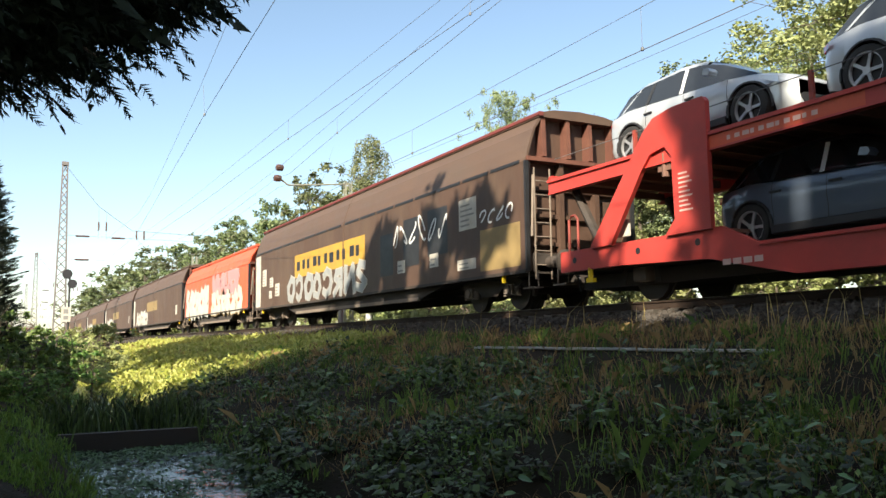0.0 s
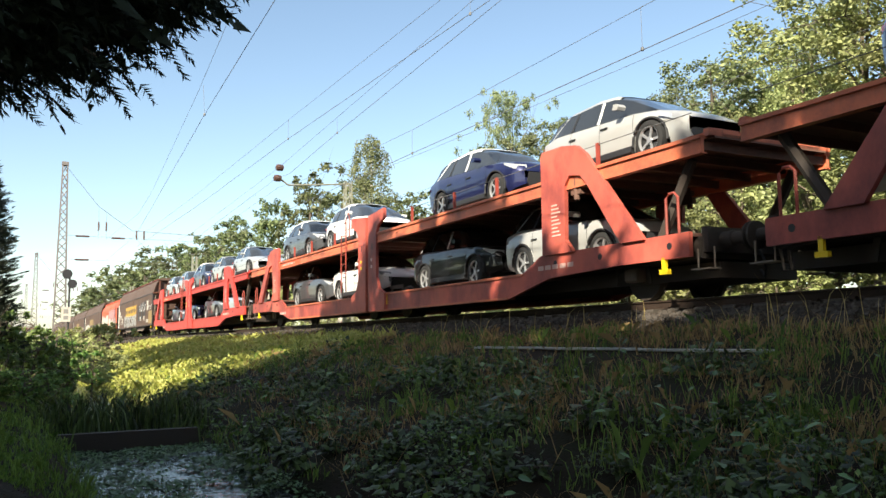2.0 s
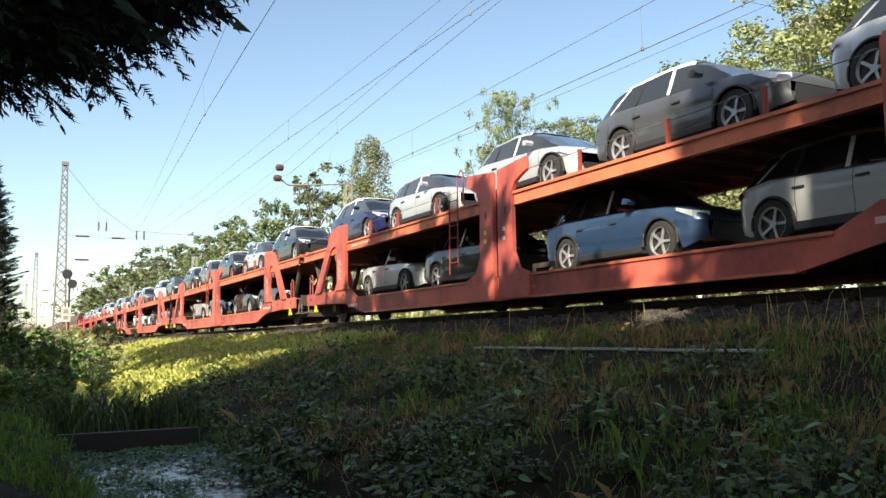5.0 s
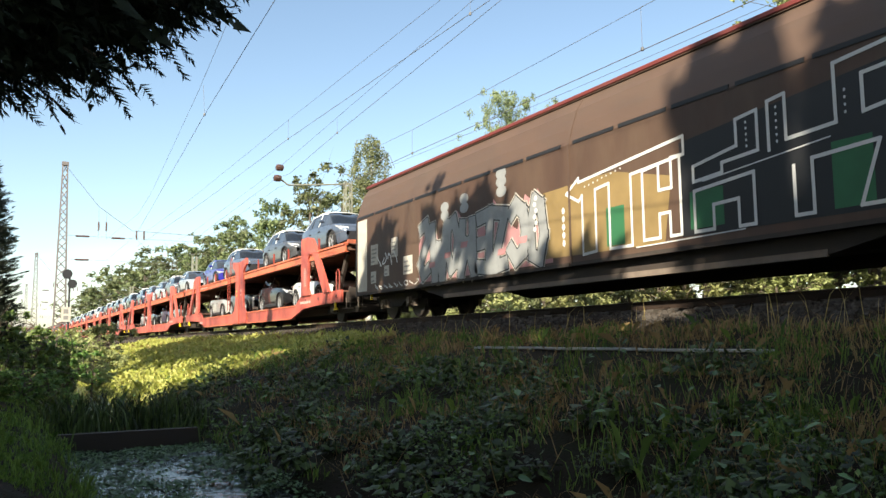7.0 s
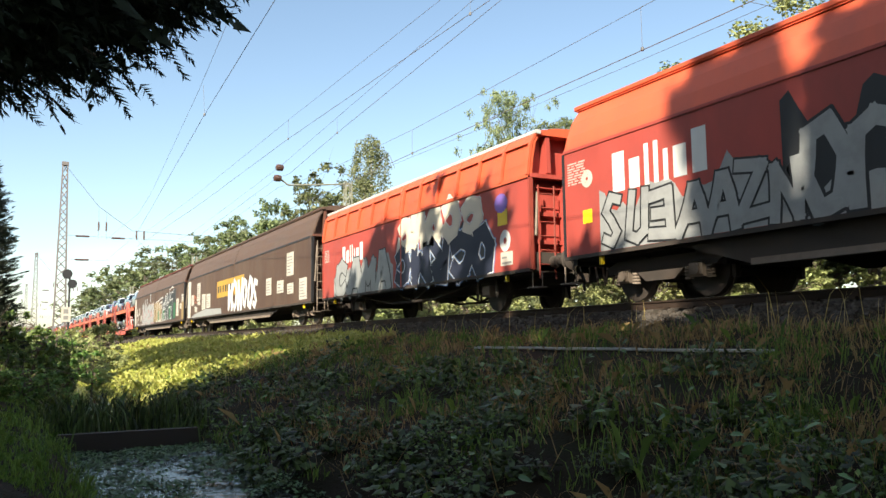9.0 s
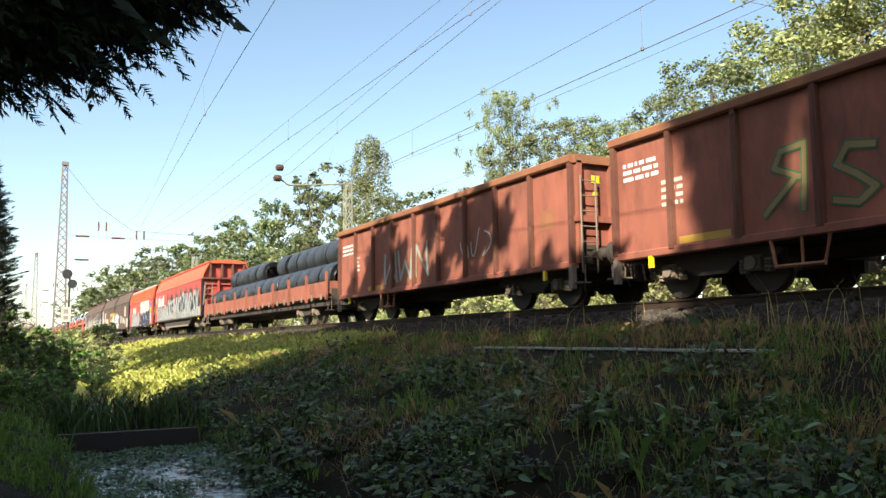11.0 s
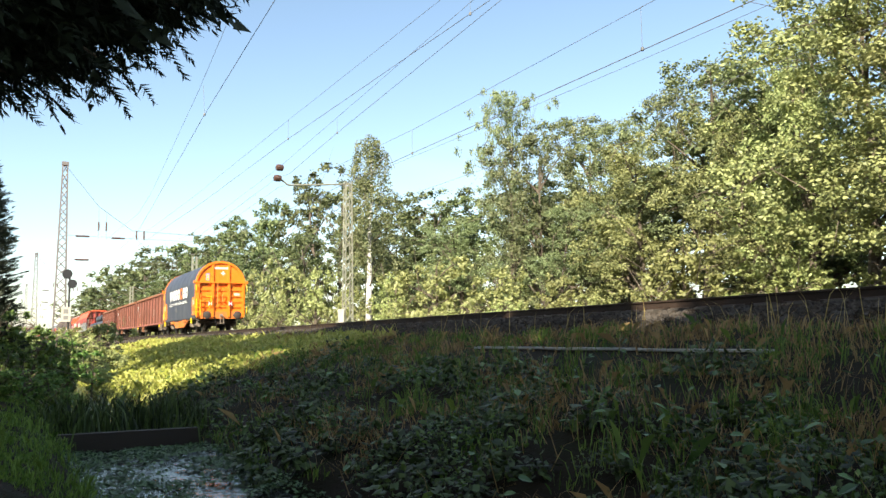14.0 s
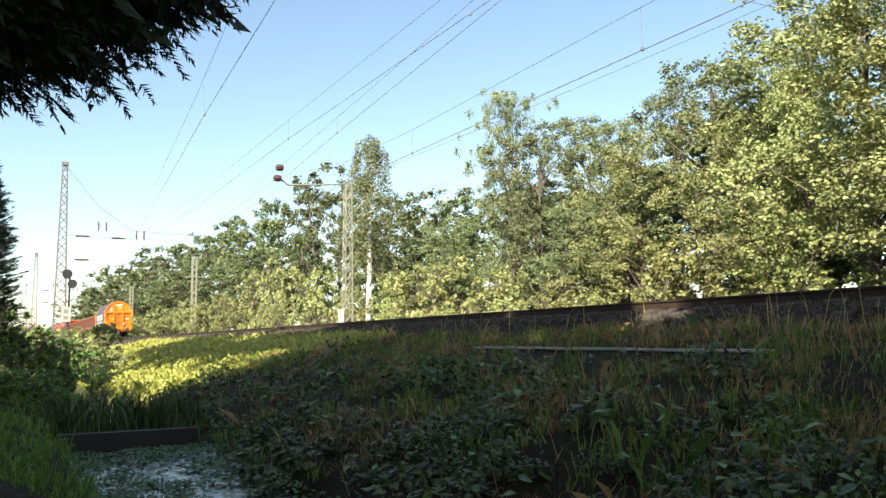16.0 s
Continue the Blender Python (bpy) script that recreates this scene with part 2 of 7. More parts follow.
L_MID = leaf_mat("mid_green_tree_leaves", (0.085, 0.115, 0.05), (0.27, 0.31, 0.145), 0.22)
L_WEED = leaf_mat("fresh_weed_leaves", (0.02, 0.06, 0.008), (0.12, 0.22, 0.035), 0.25, 0.45)
# brighter than the other bank plants: sunlight is put into the colour
L_SUNGRASS = leaf_mat("yellow_green_grass_sun_in_colour", (0.30, 0.38, 0.06), (0.62, 0.64, 0.17), 0.3)
# shaded copy of the shrub leaves: the shade is put into the green
L_SHADESHRUB = leaf_mat("shrub_leaves_darkened_for_shade", (0.05, 0.11, 0.02), (0.20, 0.30, 0.07), 0.3)
L_FAR = leaf_mat("far_tree_leaves", (0.07, 0.10, 0.04), (0.19, 0.22, 0.09), 0.25)
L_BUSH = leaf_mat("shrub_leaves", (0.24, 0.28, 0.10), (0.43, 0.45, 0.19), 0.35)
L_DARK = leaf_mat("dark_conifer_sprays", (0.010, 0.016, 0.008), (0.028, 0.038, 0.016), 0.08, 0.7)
L_BIRCH = leaf_mat("birch_leaves", (0.10, 0.125, 0.05), (0.27, 0.29, 0.14), 0.25)
# darker base: shade on the nearer bank is put into the leaf colour
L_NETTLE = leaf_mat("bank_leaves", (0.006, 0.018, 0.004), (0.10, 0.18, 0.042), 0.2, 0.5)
L_CRESS = leaf_mat("water_plant_leaves", (0.03, 0.095, 0.03), (0.15, 0.29, 0.11), 0.2, 0.45)
L_GRASS = leaf_mat("green_grass_blades", (0.045, 0.10, 0.014), (0.17, 0.24, 0.04), 0.3)
L_DRY = leaf_mat("dry_straw_grass", (0.18, 0.12, 0.045), (0.52, 0.37, 0.15), 0.25)
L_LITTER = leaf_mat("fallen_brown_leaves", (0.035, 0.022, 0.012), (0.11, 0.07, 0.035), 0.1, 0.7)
# lighter copy of L_GRASS: light on the near bank put into the colour
L_BANKGRASS = leaf_mat("green_bank_grass_light_in_colour", (0.07, 0.15, 0.02), (0.21, 0.32, 0.05), 0.3)
M_WATER = mat("dark_stream_water", (0.010, 0.011, 0.007), 0.2, 2, 0.14, 0, 1.0, fine=7)


# ---- mesh helpers ----
class Build:
    """Collects primitives into one mesh."""

    def __init__(self):
        self.v, self.f = [], []

    def add(self, verts, faces):
        k = len(self.v)
        self.v += [tuple(p) for p in verts]
        self.f += [tuple(i + k for i in f) for f in faces]
        return self

    def box(self, x0, x1, y0, y1, z0, z1, c=0.0):
        """A box; c: chamfer of its long edges."""
        x0, x1, y0, y1, z0, z1 = min(x0, x1), max(x0, x1), min(y0, y1), max(y0, y1), min(z0, z1), max(z0, z1)
        if c:
            ring = [(y0 + c, z0), (y1 - c, z0), (y1, z0 + c), (y1, z1 - c), (y1 - c, z1), (y0 + c, z1), (y0, z1 - c), (y0, z0 + c)]
            return self.prism(ring, x0, x1)
        return self.add([(x, y, z) for x in (x0, x1) for y in (y0, y1) for z in (z0, z1)],
                        [(0, 1, 3, 2), (4, 6, 7, 5), (0, 4, 5, 1), (2, 3, 7, 6), (0, 2, 6, 4), (1, 5, 7, 3)])

    def prism(self, ring, x0, x1):
        """A closed outline in y and z, drawn out along x."""
        n = len(ring)
        return self.add([(x, y, z) for x in (x0, x1) for y, z in ring],
                        [(i, (i + 1) % n, n + (i + 1) % n, n + i) for i in range(n)] + [tuple(range(n - 1, -1, -1)), tuple(range(n, 2 * n))])

    def plate(self, ring, y0, y1):
        """A closed outline in x and z, drawn out along y."""
        n = len(ring)
        return self.add([(x, y, z) for y in (y0, y1) for x, z in ring],
                        [(i, n + i, n + (i + 1) % n, (i + 1) % n) for i in range(n)] + [tuple(range(n)), tuple(range(2 * n - 1, n - 1, -1))])

    def tube(self, pts, r, n=6, r1=None):
        pts = [Vector(p) for p in pts]
        rings = []
        for i, p in enumerate(pts):
            d = (pts[min(i + 1, len(pts) - 1)] - pts[max(i - 1, 0)]).normalized()
            a = d.orthogonal().normalized() if abs(d.z) > 0.9 else d.cross(Vector((0, 0, 1))).normalized()
            b = d.cross(a)
            q = r if r1 is None else r + (r1 - r) * i / (len(pts) - 1)
            rings += [p + (a * math.cos(k * math.tau / n) + b * math.sin(k * math.tau / n)) * q for k in range(n)]
        m = len(pts)
        return self.add(rings, [(i * n + k, i * n + (k + 1) % n, (i + 1) * n + (k + 1) % n, (i + 1) * n + k) for i in range(m - 1) for k in range(n)]
                        + [tuple(range(n - 1, -1, -1)), tuple(range((m - 1) * n, m * n))])

    def disc(self, x, y0, y1, z, r, n=20):
        """A wheel-like cylinder with its axis along y."""
        return self.tube([(x, y0, z), (x, y1, z)], r, n)

    def lathe(self, prof, n, centre, axis="y"):
        """Outline of (along, radius) turned about an axis."""
        vs = []
        for a, r in prof:
            for k in range(n):
                c, s = math.cos(k * math.tau / n) * r, math.sin(k * math.tau / n) * r
                vs.append((centre[0] + c, centre[1] + a, centre[2] + s) if axis == "y" else (centre[0] + a, centre[1] + c, centre[2] + s) if axis == "x" else (centre[0] + c, centre[1] + s, centre[2] + a))
        return self.add(vs, [(i * n + k, i * n + (k + 1) % n, (i + 1) * n + (k + 1) % n, (i + 1) * n + k) for i in range(len(prof) - 1) for k in range(n)])

    def mesh(self, name, material, smooth=False):
        me = bpy.data.meshes.new(name)
        me.from_pydata(self.v, [], self.f)
        bm = bmesh.new()
        bm.from_mesh(me)
        bmesh.ops.recalc_face_normals(bm, faces=bm.faces)
        bm.to_mesh(me)
        bm.free()
        me.materials.append(material)
        if smooth:
            me.polygons.foreach_set("use_smooth", [True] * len(me.polygons))
            me.set_sharp_from_angle(angle=radians(35))
        return me


def part(name, b, material, parent, label="", smooth=False, at=None):
    """One mesh object under a thing or a part."""
    ob = new(name, b.mesh(name, material, smooth) if isinstance(b, Build) else b)
    ob.parent = parent
    if at is not None:
        ob.matrix_basis = at
    return tagged(ob, label)


def thing(name, label, category, group="", kind="", at=None):
    ob = new(name)
    if at is not None:
        ob.matrix_basis = at
    return tagged(ob, label, category, group, kind)


def single(name, b, material, label, category, group="", kind="", smooth=False, at=None):
    ob = new(name, b.mesh(name, material, smooth))
    if at is not None:
        ob.matrix_basis = at
    return tagged(ob, label, category, group, kind)


def quick_mesh(name, verts, faces, material):
    me = bpy.data.meshes.new(name)
    me.from_pydata(verts.tolist(), [], faces.tolist())
    me.materials.append(material)
    return me


def leaves(rng, at, length, width, up=0.3, fold=0.25, facing=None):
    """Pointed leaves at the given places, turned at random, leaning upwards by up: vertices and faces."""
    n = len(at)
    d = rng.normal(size=(n, 3))
    d[:, 2] = d[:, 2] * 0.6 + up
    d /= np.linalg.norm(d, axis=1)[:, None]
    s = np.cross(d, rng.normal(size=(n, 3)))
    s /= np.linalg.norm(s, axis=1)[:, None]
    if facing is not None:
        s = np.cross(d, facing + rng.normal(0, 0.35, (n, 3)))
        s /= np.linalg.norm(s, axis=1)[:, None] + 1e-6
    nn = np.cross(d, s)
    k = length * rng.uniform(0.6, 1.4, n)[:, None]
    w = width / length
    v = np.stack([at, at + d * k * 0.45 + s * k * w * 0.5 + nn * k * fold * 0.2, at + d * k, at + d * k * 0.45 - s * k * w * 0.5 + nn * k * fold * 0.2], 1).reshape(-1, 3)
    i = np.arange(n)[:, None] * 4
    return v, np.concatenate([i, i + 1, i + 2, i + 3], 1)


def broad_leaves(rng, at, length, width):
    """Six-cornered leaves lying roughly flat, tips drooping: vertices and faces."""
    n = len(at)
    a = rng.uniform(0, math.tau, n)
    d = np.stack([np.cos(a), np.sin(a), rng.normal(-0.05, 0.35, n)], 1)
    d /= np.linalg.norm(d, axis=1)[:, None]
    s = np.stack([-np.sin(a), np.cos(a), rng.normal(0, 0.4, n)], 1)
    s /= np.linalg.norm(s, axis=1)[:, None]
    up = np.cross(d, s)
    L, W = length[:, None], (width * length)[:, None] * 0.5
    v = np.stack([at, at + d * L * 0.25 + s * W * 0.85 + up * L * 0.06, at + d * L * 0.6 + s * W * 0.8 + up * L * 0.05, at + d * L - up * L * 0.06, at + d * L * 0.6 - s * W * 0.8 + up * L * 0.05, at + d * L * 0.25 - s * W * 0.85 + up * L * 0.06], 1).reshape(-1, 3)
    i = np.arange(n)[:, None] * 6
    return v, np.concatenate([np.concatenate([i, i + 1, i + 2, i + 3], 1), np.concatenate([i, i + 3, i + 4, i + 5], 1)], 0)


def blades(rng, at, height, width, lean=0.35):
    """Bent grass blades: vertices and faces (two triangles each)."""
    n = len(at)
    a = rng.uniform(0, math.tau, n)
    side = np.stack([np.cos(a), np.sin(a), np.zeros(n)], 1)
    b = rng.uniform(0, math.tau, n)
    out = np.stack([np.cos(b), np.sin(b), np.zeros(n)], 1) * (rng.uniform(0.1, 1.2, n) * lean)[:, None]
    h = (height * rng.uniform(0.5, 1.4, n))[:, None]
    up = np.array([[0, 0, 1.0]])
    w = width * 0.5
    v = np.stack([at - side * w, at + side * w, at + (up * 0.6 + out * 0.45) * h + side * w * 0.7, at + (up * 0.9 + out * 1.3) * h, at + (up * 0.6 + out * 0.45) * h - side * w * 0.7], 1).reshape(-1, 3)
    i = np.arange(n)[:, None] * 5
    return v, np.concatenate([i, i + 1, i + 2, i + 3, i + 4], 1)


def tufts(rng, at, per, height, width, radius, lean):
    """Tufts of grass whose blades arch outwards from one root: vertices and faces."""
    m = len(at)
    n = m * per
    k = np.repeat(np.arange(m), per)
    a = rng.uniform(0, math.tau, n)
    out = np.stack([np.cos(a), np.sin(a), np.zeros(n)], 1)
    b = rng.uniform(0, math.tau, n)
    side = np.stack([np.cos(b), np.sin(b), np.zeros(n)], 1)
    far = 1 + np.clip(-at[k, :1], 0, 60) / 16
    root = at[k] + np.stack([np.cos(b * 3), np.sin(b * 3), np.zeros(n)], 1) * (rng.uniform(0, 1, n) * radius)[:, None]
    h = (height[k] * rng.uniform(0.3, 1.3, n))[:, None]
    arch = (lean * rng.uniform(0.2, 1.0, n))[:, None] * h
    up = np.array([[0, 0, 1.0]])
    w = side * width * 0.5 * far
    mid, tip = root + up * h * 0.7 + out * arch * 0.35, root + up * h * rng.uniform(0.72, 1.0, n)[:, None] + out * arch
    v = np.stack([root - w, root + w, mid + w * 0.8, tip, mid - w * 0.8], 1).reshape(-1, 3)
    i = np.arange(n)[:, None] * 5
    return v, np.concatenate([i, i + 1, i + 2, i + 3, i + 4], 1)


# ---- ground: one sheet with the ditch, the embankment and the flat land behind ----
PROFILE = ((-1500, 2.0), (-40, 1.2), (-6, 0.75), (-1.6, 0.6), (-0.2, 0.52), (0.35, 0.4), (0.75, 0.02), (1.0, -0.28), (2.3, -0.28), (2.65, 0.05), (3.4, 0.42), (5.0, 0.86), (6.8, 1.26), (7.8, 1.47), (8.5, 1.6), (9.0, 1.62), (13.5, 1.62), (14.5, 1.55), (30, 1.8), (60, 4.0), (1500, 8.0))


def ground_z(x, y):
    z = float(np.interp(y, [p[0] for p in PROFILE], [p[1] for p in PROFILE]))
    if 2.4 < y < 8.8 or -6 < y < 0.6:
        z += max(0.3, min(1.0, (7.2 - y) / 1.6)) * (0.16 * noise.noise((x * 0.55, y * 0.55, 0)) + 0.09 * noise.noise((x * 1.5, y * 1.5, 3)))
    return z


def build_ground():
    xs = np.concatenate([[-1500, -900, -500, -320], np.arange(-240, -60, 6), np.arange(-60, -20, 1.0), np.arange(-20, 8, 0.35), np.arange(8, 60, 4), [90, 200, 500, 1500]])
    ys = np.concatenate([[-1500, -600, -200, -60, -30, -15], np.arange(-8, 0, 0.6), np.arange(0, 9, 0.25), np.arange(9, 16, 0.8), [18, 22, 30, 45, 60, 120, 300, 700, 1500]])
    b = Build()
    n = len(ys)
    b.v = [(float(x), float(y), ground_z(float(x), float(y))) for x in xs for y in ys]
    b.f = [(i * n + j, (i + 1) * n + j, (i + 1) * n + j + 1, i * n + j + 1) for i in range(len(xs) - 1) for j in range(n - 1)]
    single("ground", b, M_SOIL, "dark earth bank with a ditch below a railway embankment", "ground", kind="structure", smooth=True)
    w = Build().add([(-70, 0.45, 0), (12, 0.45, 0), (12, 2.9, 0), (-70, 2.9, 0)], [(0, 1, 2, 3)])
    single("water", w, M_WATER, "dark shallow stream with ripples between weedy banks", "water", kind="structure")


build_ground()


# ---- track ----
def build_track():
    bed = Build()
    ring = [(8.75, 1.5), (9.3, 1.80), (9.75, 1.90), (10.1, 1.93), (12.4, 1.97), (12.75, 1.93), (13.4, 1.5)]
    bed.prism(ring, -900, 300)
    bed_ob = single("ballast_bed", bed, M_BALLAST, "grey-brown crushed stone track ballast", "track bed", kind="structure")
    rail = [(-0.07, 0), (0.07, 0), (0.07, 0.015), (0.012, 0.035), (0.012, 0.125), (0.036, 0.14), (0.036, 0.168), (-0.036, 0.168), (-0.036, 0.14), (-0.012, 0.125), (-0.012, 0.035), (-0.07, 0.015)]
    track = thing("railway_track", "single railway track of rusty rails on sleepers in ballast", "railway track", kind="structure")
    for side in (-1, 1):
        y = TRACK_Y + side * 0.755
        part("rail", Build().prism([(y + a, RAIL_Z - 0.172 + c) for a, c in rail], -900, 300), M_RAIL, track, "rusty steel rail")
        part("rail_head", Build().box(-900, 300, y - 0.03, y + 0.03, RAIL_Z - 0.004, RAIL_Z), M_RAILTOP, track, "polished rail head")
    me = Build().box(-0.13, 0.13, TRACK_Y - 1.3, TRACK_Y + 1.3, RAIL_Z - 0.36, RAIL_Z - 0.175, 0.03).mesh("sleeper", M_SLEEPER)
    clip = Build()
    for side in (-1, 1):
        for o in (-0.1, 0.1):
            clip.box(-0.05, 0.05, TRACK_Y + side * 0.755 + o - 0.03, TRACK_Y + side * 0.755 + o + 0.03, RAIL_Z - 0.175, RAIL_Z - 0.13)
    clip = clip.mesh("rail_clip", M_RAIL)
    for i in range(110):
        x = -56 + i * 0.6
        part("sleeper", me, M_SLEEPER, track, at=pose(x, 0, 0))
        part("rail_clip", clip, M_RAIL, track, at=pose(x, 0, 0))
    rng = np.random.default_rng(4)
    n = 12000
    base = np.array([(1, 0, 0), (-0.5, 0.8, 0.1), (-0.6, -0.7, -0.1), (0.1, 0.1, 0.75), (0, -0.1, -0.7)])
    x = -1 * rng.gamma(1.5, 14, n) + 6
    u = rng.uniform(0, 1, n)
    y = 8.55 + 1.5 * u
    z = np.interp(y, [8.55, 8.75, 9.3, 9.75, 10.1, 12], [1.6, 1.56, 1.81, 1.91, 1.94, 1.98])
    size = rng.uniform(0.025, 0.075, n) * (1 + np.clip(-x, 0, 60) / 60)
    turn = rng.normal(size=(n, 3, 3))
    turn, _ = np.linalg.qr(turn)
    v = (np.einsum("nij,kj->nki", turn, base) * size[:, None, None] + np.stack([x, y, z], 1)[:, None, :]).reshape(-1, 3)
    f = np.array([(0, 1, 3), (1, 2, 3), (2, 0, 3), (1, 0, 4), (2, 1, 4), (0, 2, 4)])
    faces = (np.arange(n)[:, None, None] * 5 + f[None]).reshape(-1, 3)
    ob = new("ballast_stones", quick_mesh("ballast_stones", v, faces, M_BALLAST))
    tagged(ob, "loose grey-brown ballast stones on the track shoulder", "gravel", kind="stuff")


build_track()


# ---- things on the banks ----
def build_bank_things():
    b = Build().box(-12.98, -12.82, 0.5, 2.6, -0.1, 0.25, 0.02)
    single("wooden_plank", b, M_PLANK, "dark wet timber plank laid across the stream", "plank")
    b = Build()
    for i in range(3):
        x0 = -12.36 + i * 2.08
        b.box(x0, x0 + 2.06, 7.06, 7.15, 1.352 - 0.01 * i, 1.388 - 0.01 * i, 0.006)
    single("lineside_board", b, M_STRIP, "long pale board lying in dry grass beside the ballast", "board")


build_bank_things()


# ---- masts, poles and wires ----
def lattice(b, x, y, z0, z1, w0, w1, n, r):
    """A square lattice mast: four legs and zigzag bracing."""
    def corner(k, t):
        w = (w0 + (w1 - w0) * t) / 2
        sx, sy = ((-1, -1), (1, -1), (1, 1), (-1, 1))[k % 4]
        return (x + sx * w, y + sy * w, z0 + (z1 - z0) * t)
    for k in range(4):
        b.tube([corner(k, 0), corner(k, 1)], r, 4)
        for i in range(n):
            b.tube([corner(k + i % 2, i / n), corner(k + 1 - i % 2, (i + 1) / n)], r * 0.6, 4)


def build_masts():
    for k, x in enumerate((-86.0, -174.5, -266.0, -355.0)):
        m = thing("lattice_mast", "tall tapering lattice steel mast for overhead wires", "railway mast", "tall masts along the line")
        b = Build()
        lattice(b, x, 4.25, ground_z(x, 4.25) - 0.2, 18.7, 1.15, 0.42, 22, 0.075)
        part("lattice_shaft", b, M_GALV, m)
        part("mast_cap", Build().box(x - 0.3, x + 0.3, 3.95, 4.55, 18.6, 18.95), M_GALV, m)
        span = Build()
        span.tube([(x, 4.4, 18.5), (x, 7.4, 14.8), (x, 10.5, 12.6), (x, 17, 12.4)], 0.02, 4)
        for z in (11.9, 9.6):
            span.tube([(x, 4.4, z), (x, 17, z - 0.15)], 0.013, 4)
        for y in (7.4, 8.1, 10.9, 11.6):
            span.tube([(x, y, np.interp(y, [4.4, 7.4, 10.5, 17], [18.5, 14.8, 12.6, 12.4])), (x, y, 11.7)], 0.018, 4)
        part("cross_span", span, M_WIRE, m, "thin cross-span wires")
        for y, z in ((7.4, 12.9), (8.1, 12.9), (10.9, 12.2), (11.6, 12.2)):
            part("insulator", Build().lathe([(-0.45, 0.03), (-0.4, 0.08), (0.4, 0.08), (0.45, 0.03)], 8, (x, y, z), "z"), M_INSUL, m)
        for y, z in ((6.0, 11.85), (9.2, 11.8), (6.0, 9.58)):
            b = Build().add([], [])
            b.tube([(x, y - 0.6, z), (x, y - 0.3, z), (x, y + 0.3, z), (x, y + 0.6, z)], 0.09, 8)
            part("insulator", b, M_INSUL, m)
    for x, top, lattice_pole in ((-38.9, 9.55, True), (-88.3, 10.5, False), (-138.0, 10.5, False)):
        y = 15.0 if lattice_pole else 17.0
        m = thing("wire_pole", "pale steel pole with a bracket arm over the track", "railway pole", "poles carrying the overhead line")
        b = Build()
        if lattice_pole:
            lattice(b, x, y, 1.4, top, 0.42, 0.3, 16, 0.035)
        else:
            b.box(x - 0.16, x + 0.16, y - 0.28, y - 0.12, 1.4, top)
            b.box(x - 0.16, x + 0.16, y + 0.12, y + 0.28, 1.4, top)
            for i in range(14):
                b.box(x - 0.15, x + 0.15, y - 0.12, y + 0.12, 1.8 + i * 0.6, 1.95 + i * 0.6)
        part("pole_shaft", b, M_PALEPAINT, m)
        if lattice_pole:
            part("bracket_arm", Build().tube([(x, y + 0.2, top - 0.1), (x, 11.9, 9.15), (x, 11.45, 9.45)], 0.045, 6), M_PALEPAINT, m)
            for dz, dy in ((9.15, 11.35), (9.98, 11.45)):
                part("insulator", Build().lathe([(-0.2, 0.05), (-0.16, 0.15), (0.0, 0.17), (0.16, 0.15), (0.2, 0.05)], 10, (x, dy, dz + (0.3 if dz < 9.5 else 0.0)), "y"), M_INSUL, m)
            part("sign_plate", Build().box(x - 0.03, x - 0.0, y - 0.5, y - 0.18, 2.4, 3.1).box(x, x + 0.3, y - 0.34, y - 0.3, 2.35, 3.1), M_SIGN, m, "small white plate")
            part("cross_bar", Build().tube([(x, y - 0.55, 7.9), (x, y + 0.3, 7.9)], 0.03, 5), M_PALEPAINT, m)
        else:
            part("cross_bar", Build().box(x - 0.05, x + 0.05, y - 0.9, y + 0.7, top - 2.2, top - 2.08), M_PALEPAINT, m)
    sig = thing("signal", "black railway signal with round hoods on a thin post", "railway signal")
    part("post", Build().tube([(-62, 3.62, 0.5), (-62, 3.62, 6.6)], 0.07, 8), M_TRIM, sig)
    part("signal_head", Build().lathe([(-0.3, 0.01), (-0.3, 0.30), (0.1, 0.33), (0.4, 0.31), (0.4, 0.01)], 14, (-62, 3.45, 6.3), "x"), M_TRIM, sig)
    part("signal_head", Build().lathe([(-0.3, 0.01), (-0.3, 0.28), (0.1, 0.31), (0.4, 0.30), (0.4, 0.01)], 14, (-62, 3.78, 5.62), "x"), M_TRIM, sig)
    part("bracket", Build().tube([(-62, 3.62, 5.3), (-62, 3.78, 5.5)], 0.05, 6), M_TRIM, sig)
    part("number_board", Build().box(-61.93, -61.88, 3.15, 3.75, 3.05, 4.05), M_SIGN, sig, "white board with dark bars")
    part("board_marking", Build().box(-61.878, -61.872, 3.3, 3.6, 3.6, 3.9).box(-61.878, -61.872, 3.3, 3.6, 3.2, 3.45), M_SIGNINK, sig)

    def wire(pts, r, label="thin dark overhead wire"):
        cu = bpy.data.curves.new("overhead_wire", "CURVE")
        cu.dimensions, cu.bevel_depth, cu.bevel_resolution = "3D", r * 0.62, 1
        sp = cu.splines.new("POLY")
        sp.points.add(len(pts) - 1)
        for q, a in zip(sp.points, pts):
            q.co = (*a, 1)
        cu.materials.append(M_WIRE)
        tagged(new("overhead_wire", cu), label, "overhead wire", "overhead wires")

    def sag(a, b, s, n=14):
        return [tuple(np.array(a) * (1 - k / n) + np.array(b) * k / n - np.array((0, 0, 4 * s * (k / n) * (1 - k / n)))) for k in range(n + 1)]
    wire([(20, 3.0, 8.1), (-15.72, 4.5, 8.36), (-24.93, 5.0, 8.36), (-45.32, 6.5, 8.72), (-57.24, 7.2, 8.6), (-86, 8.1, 9.5)], 0.013)
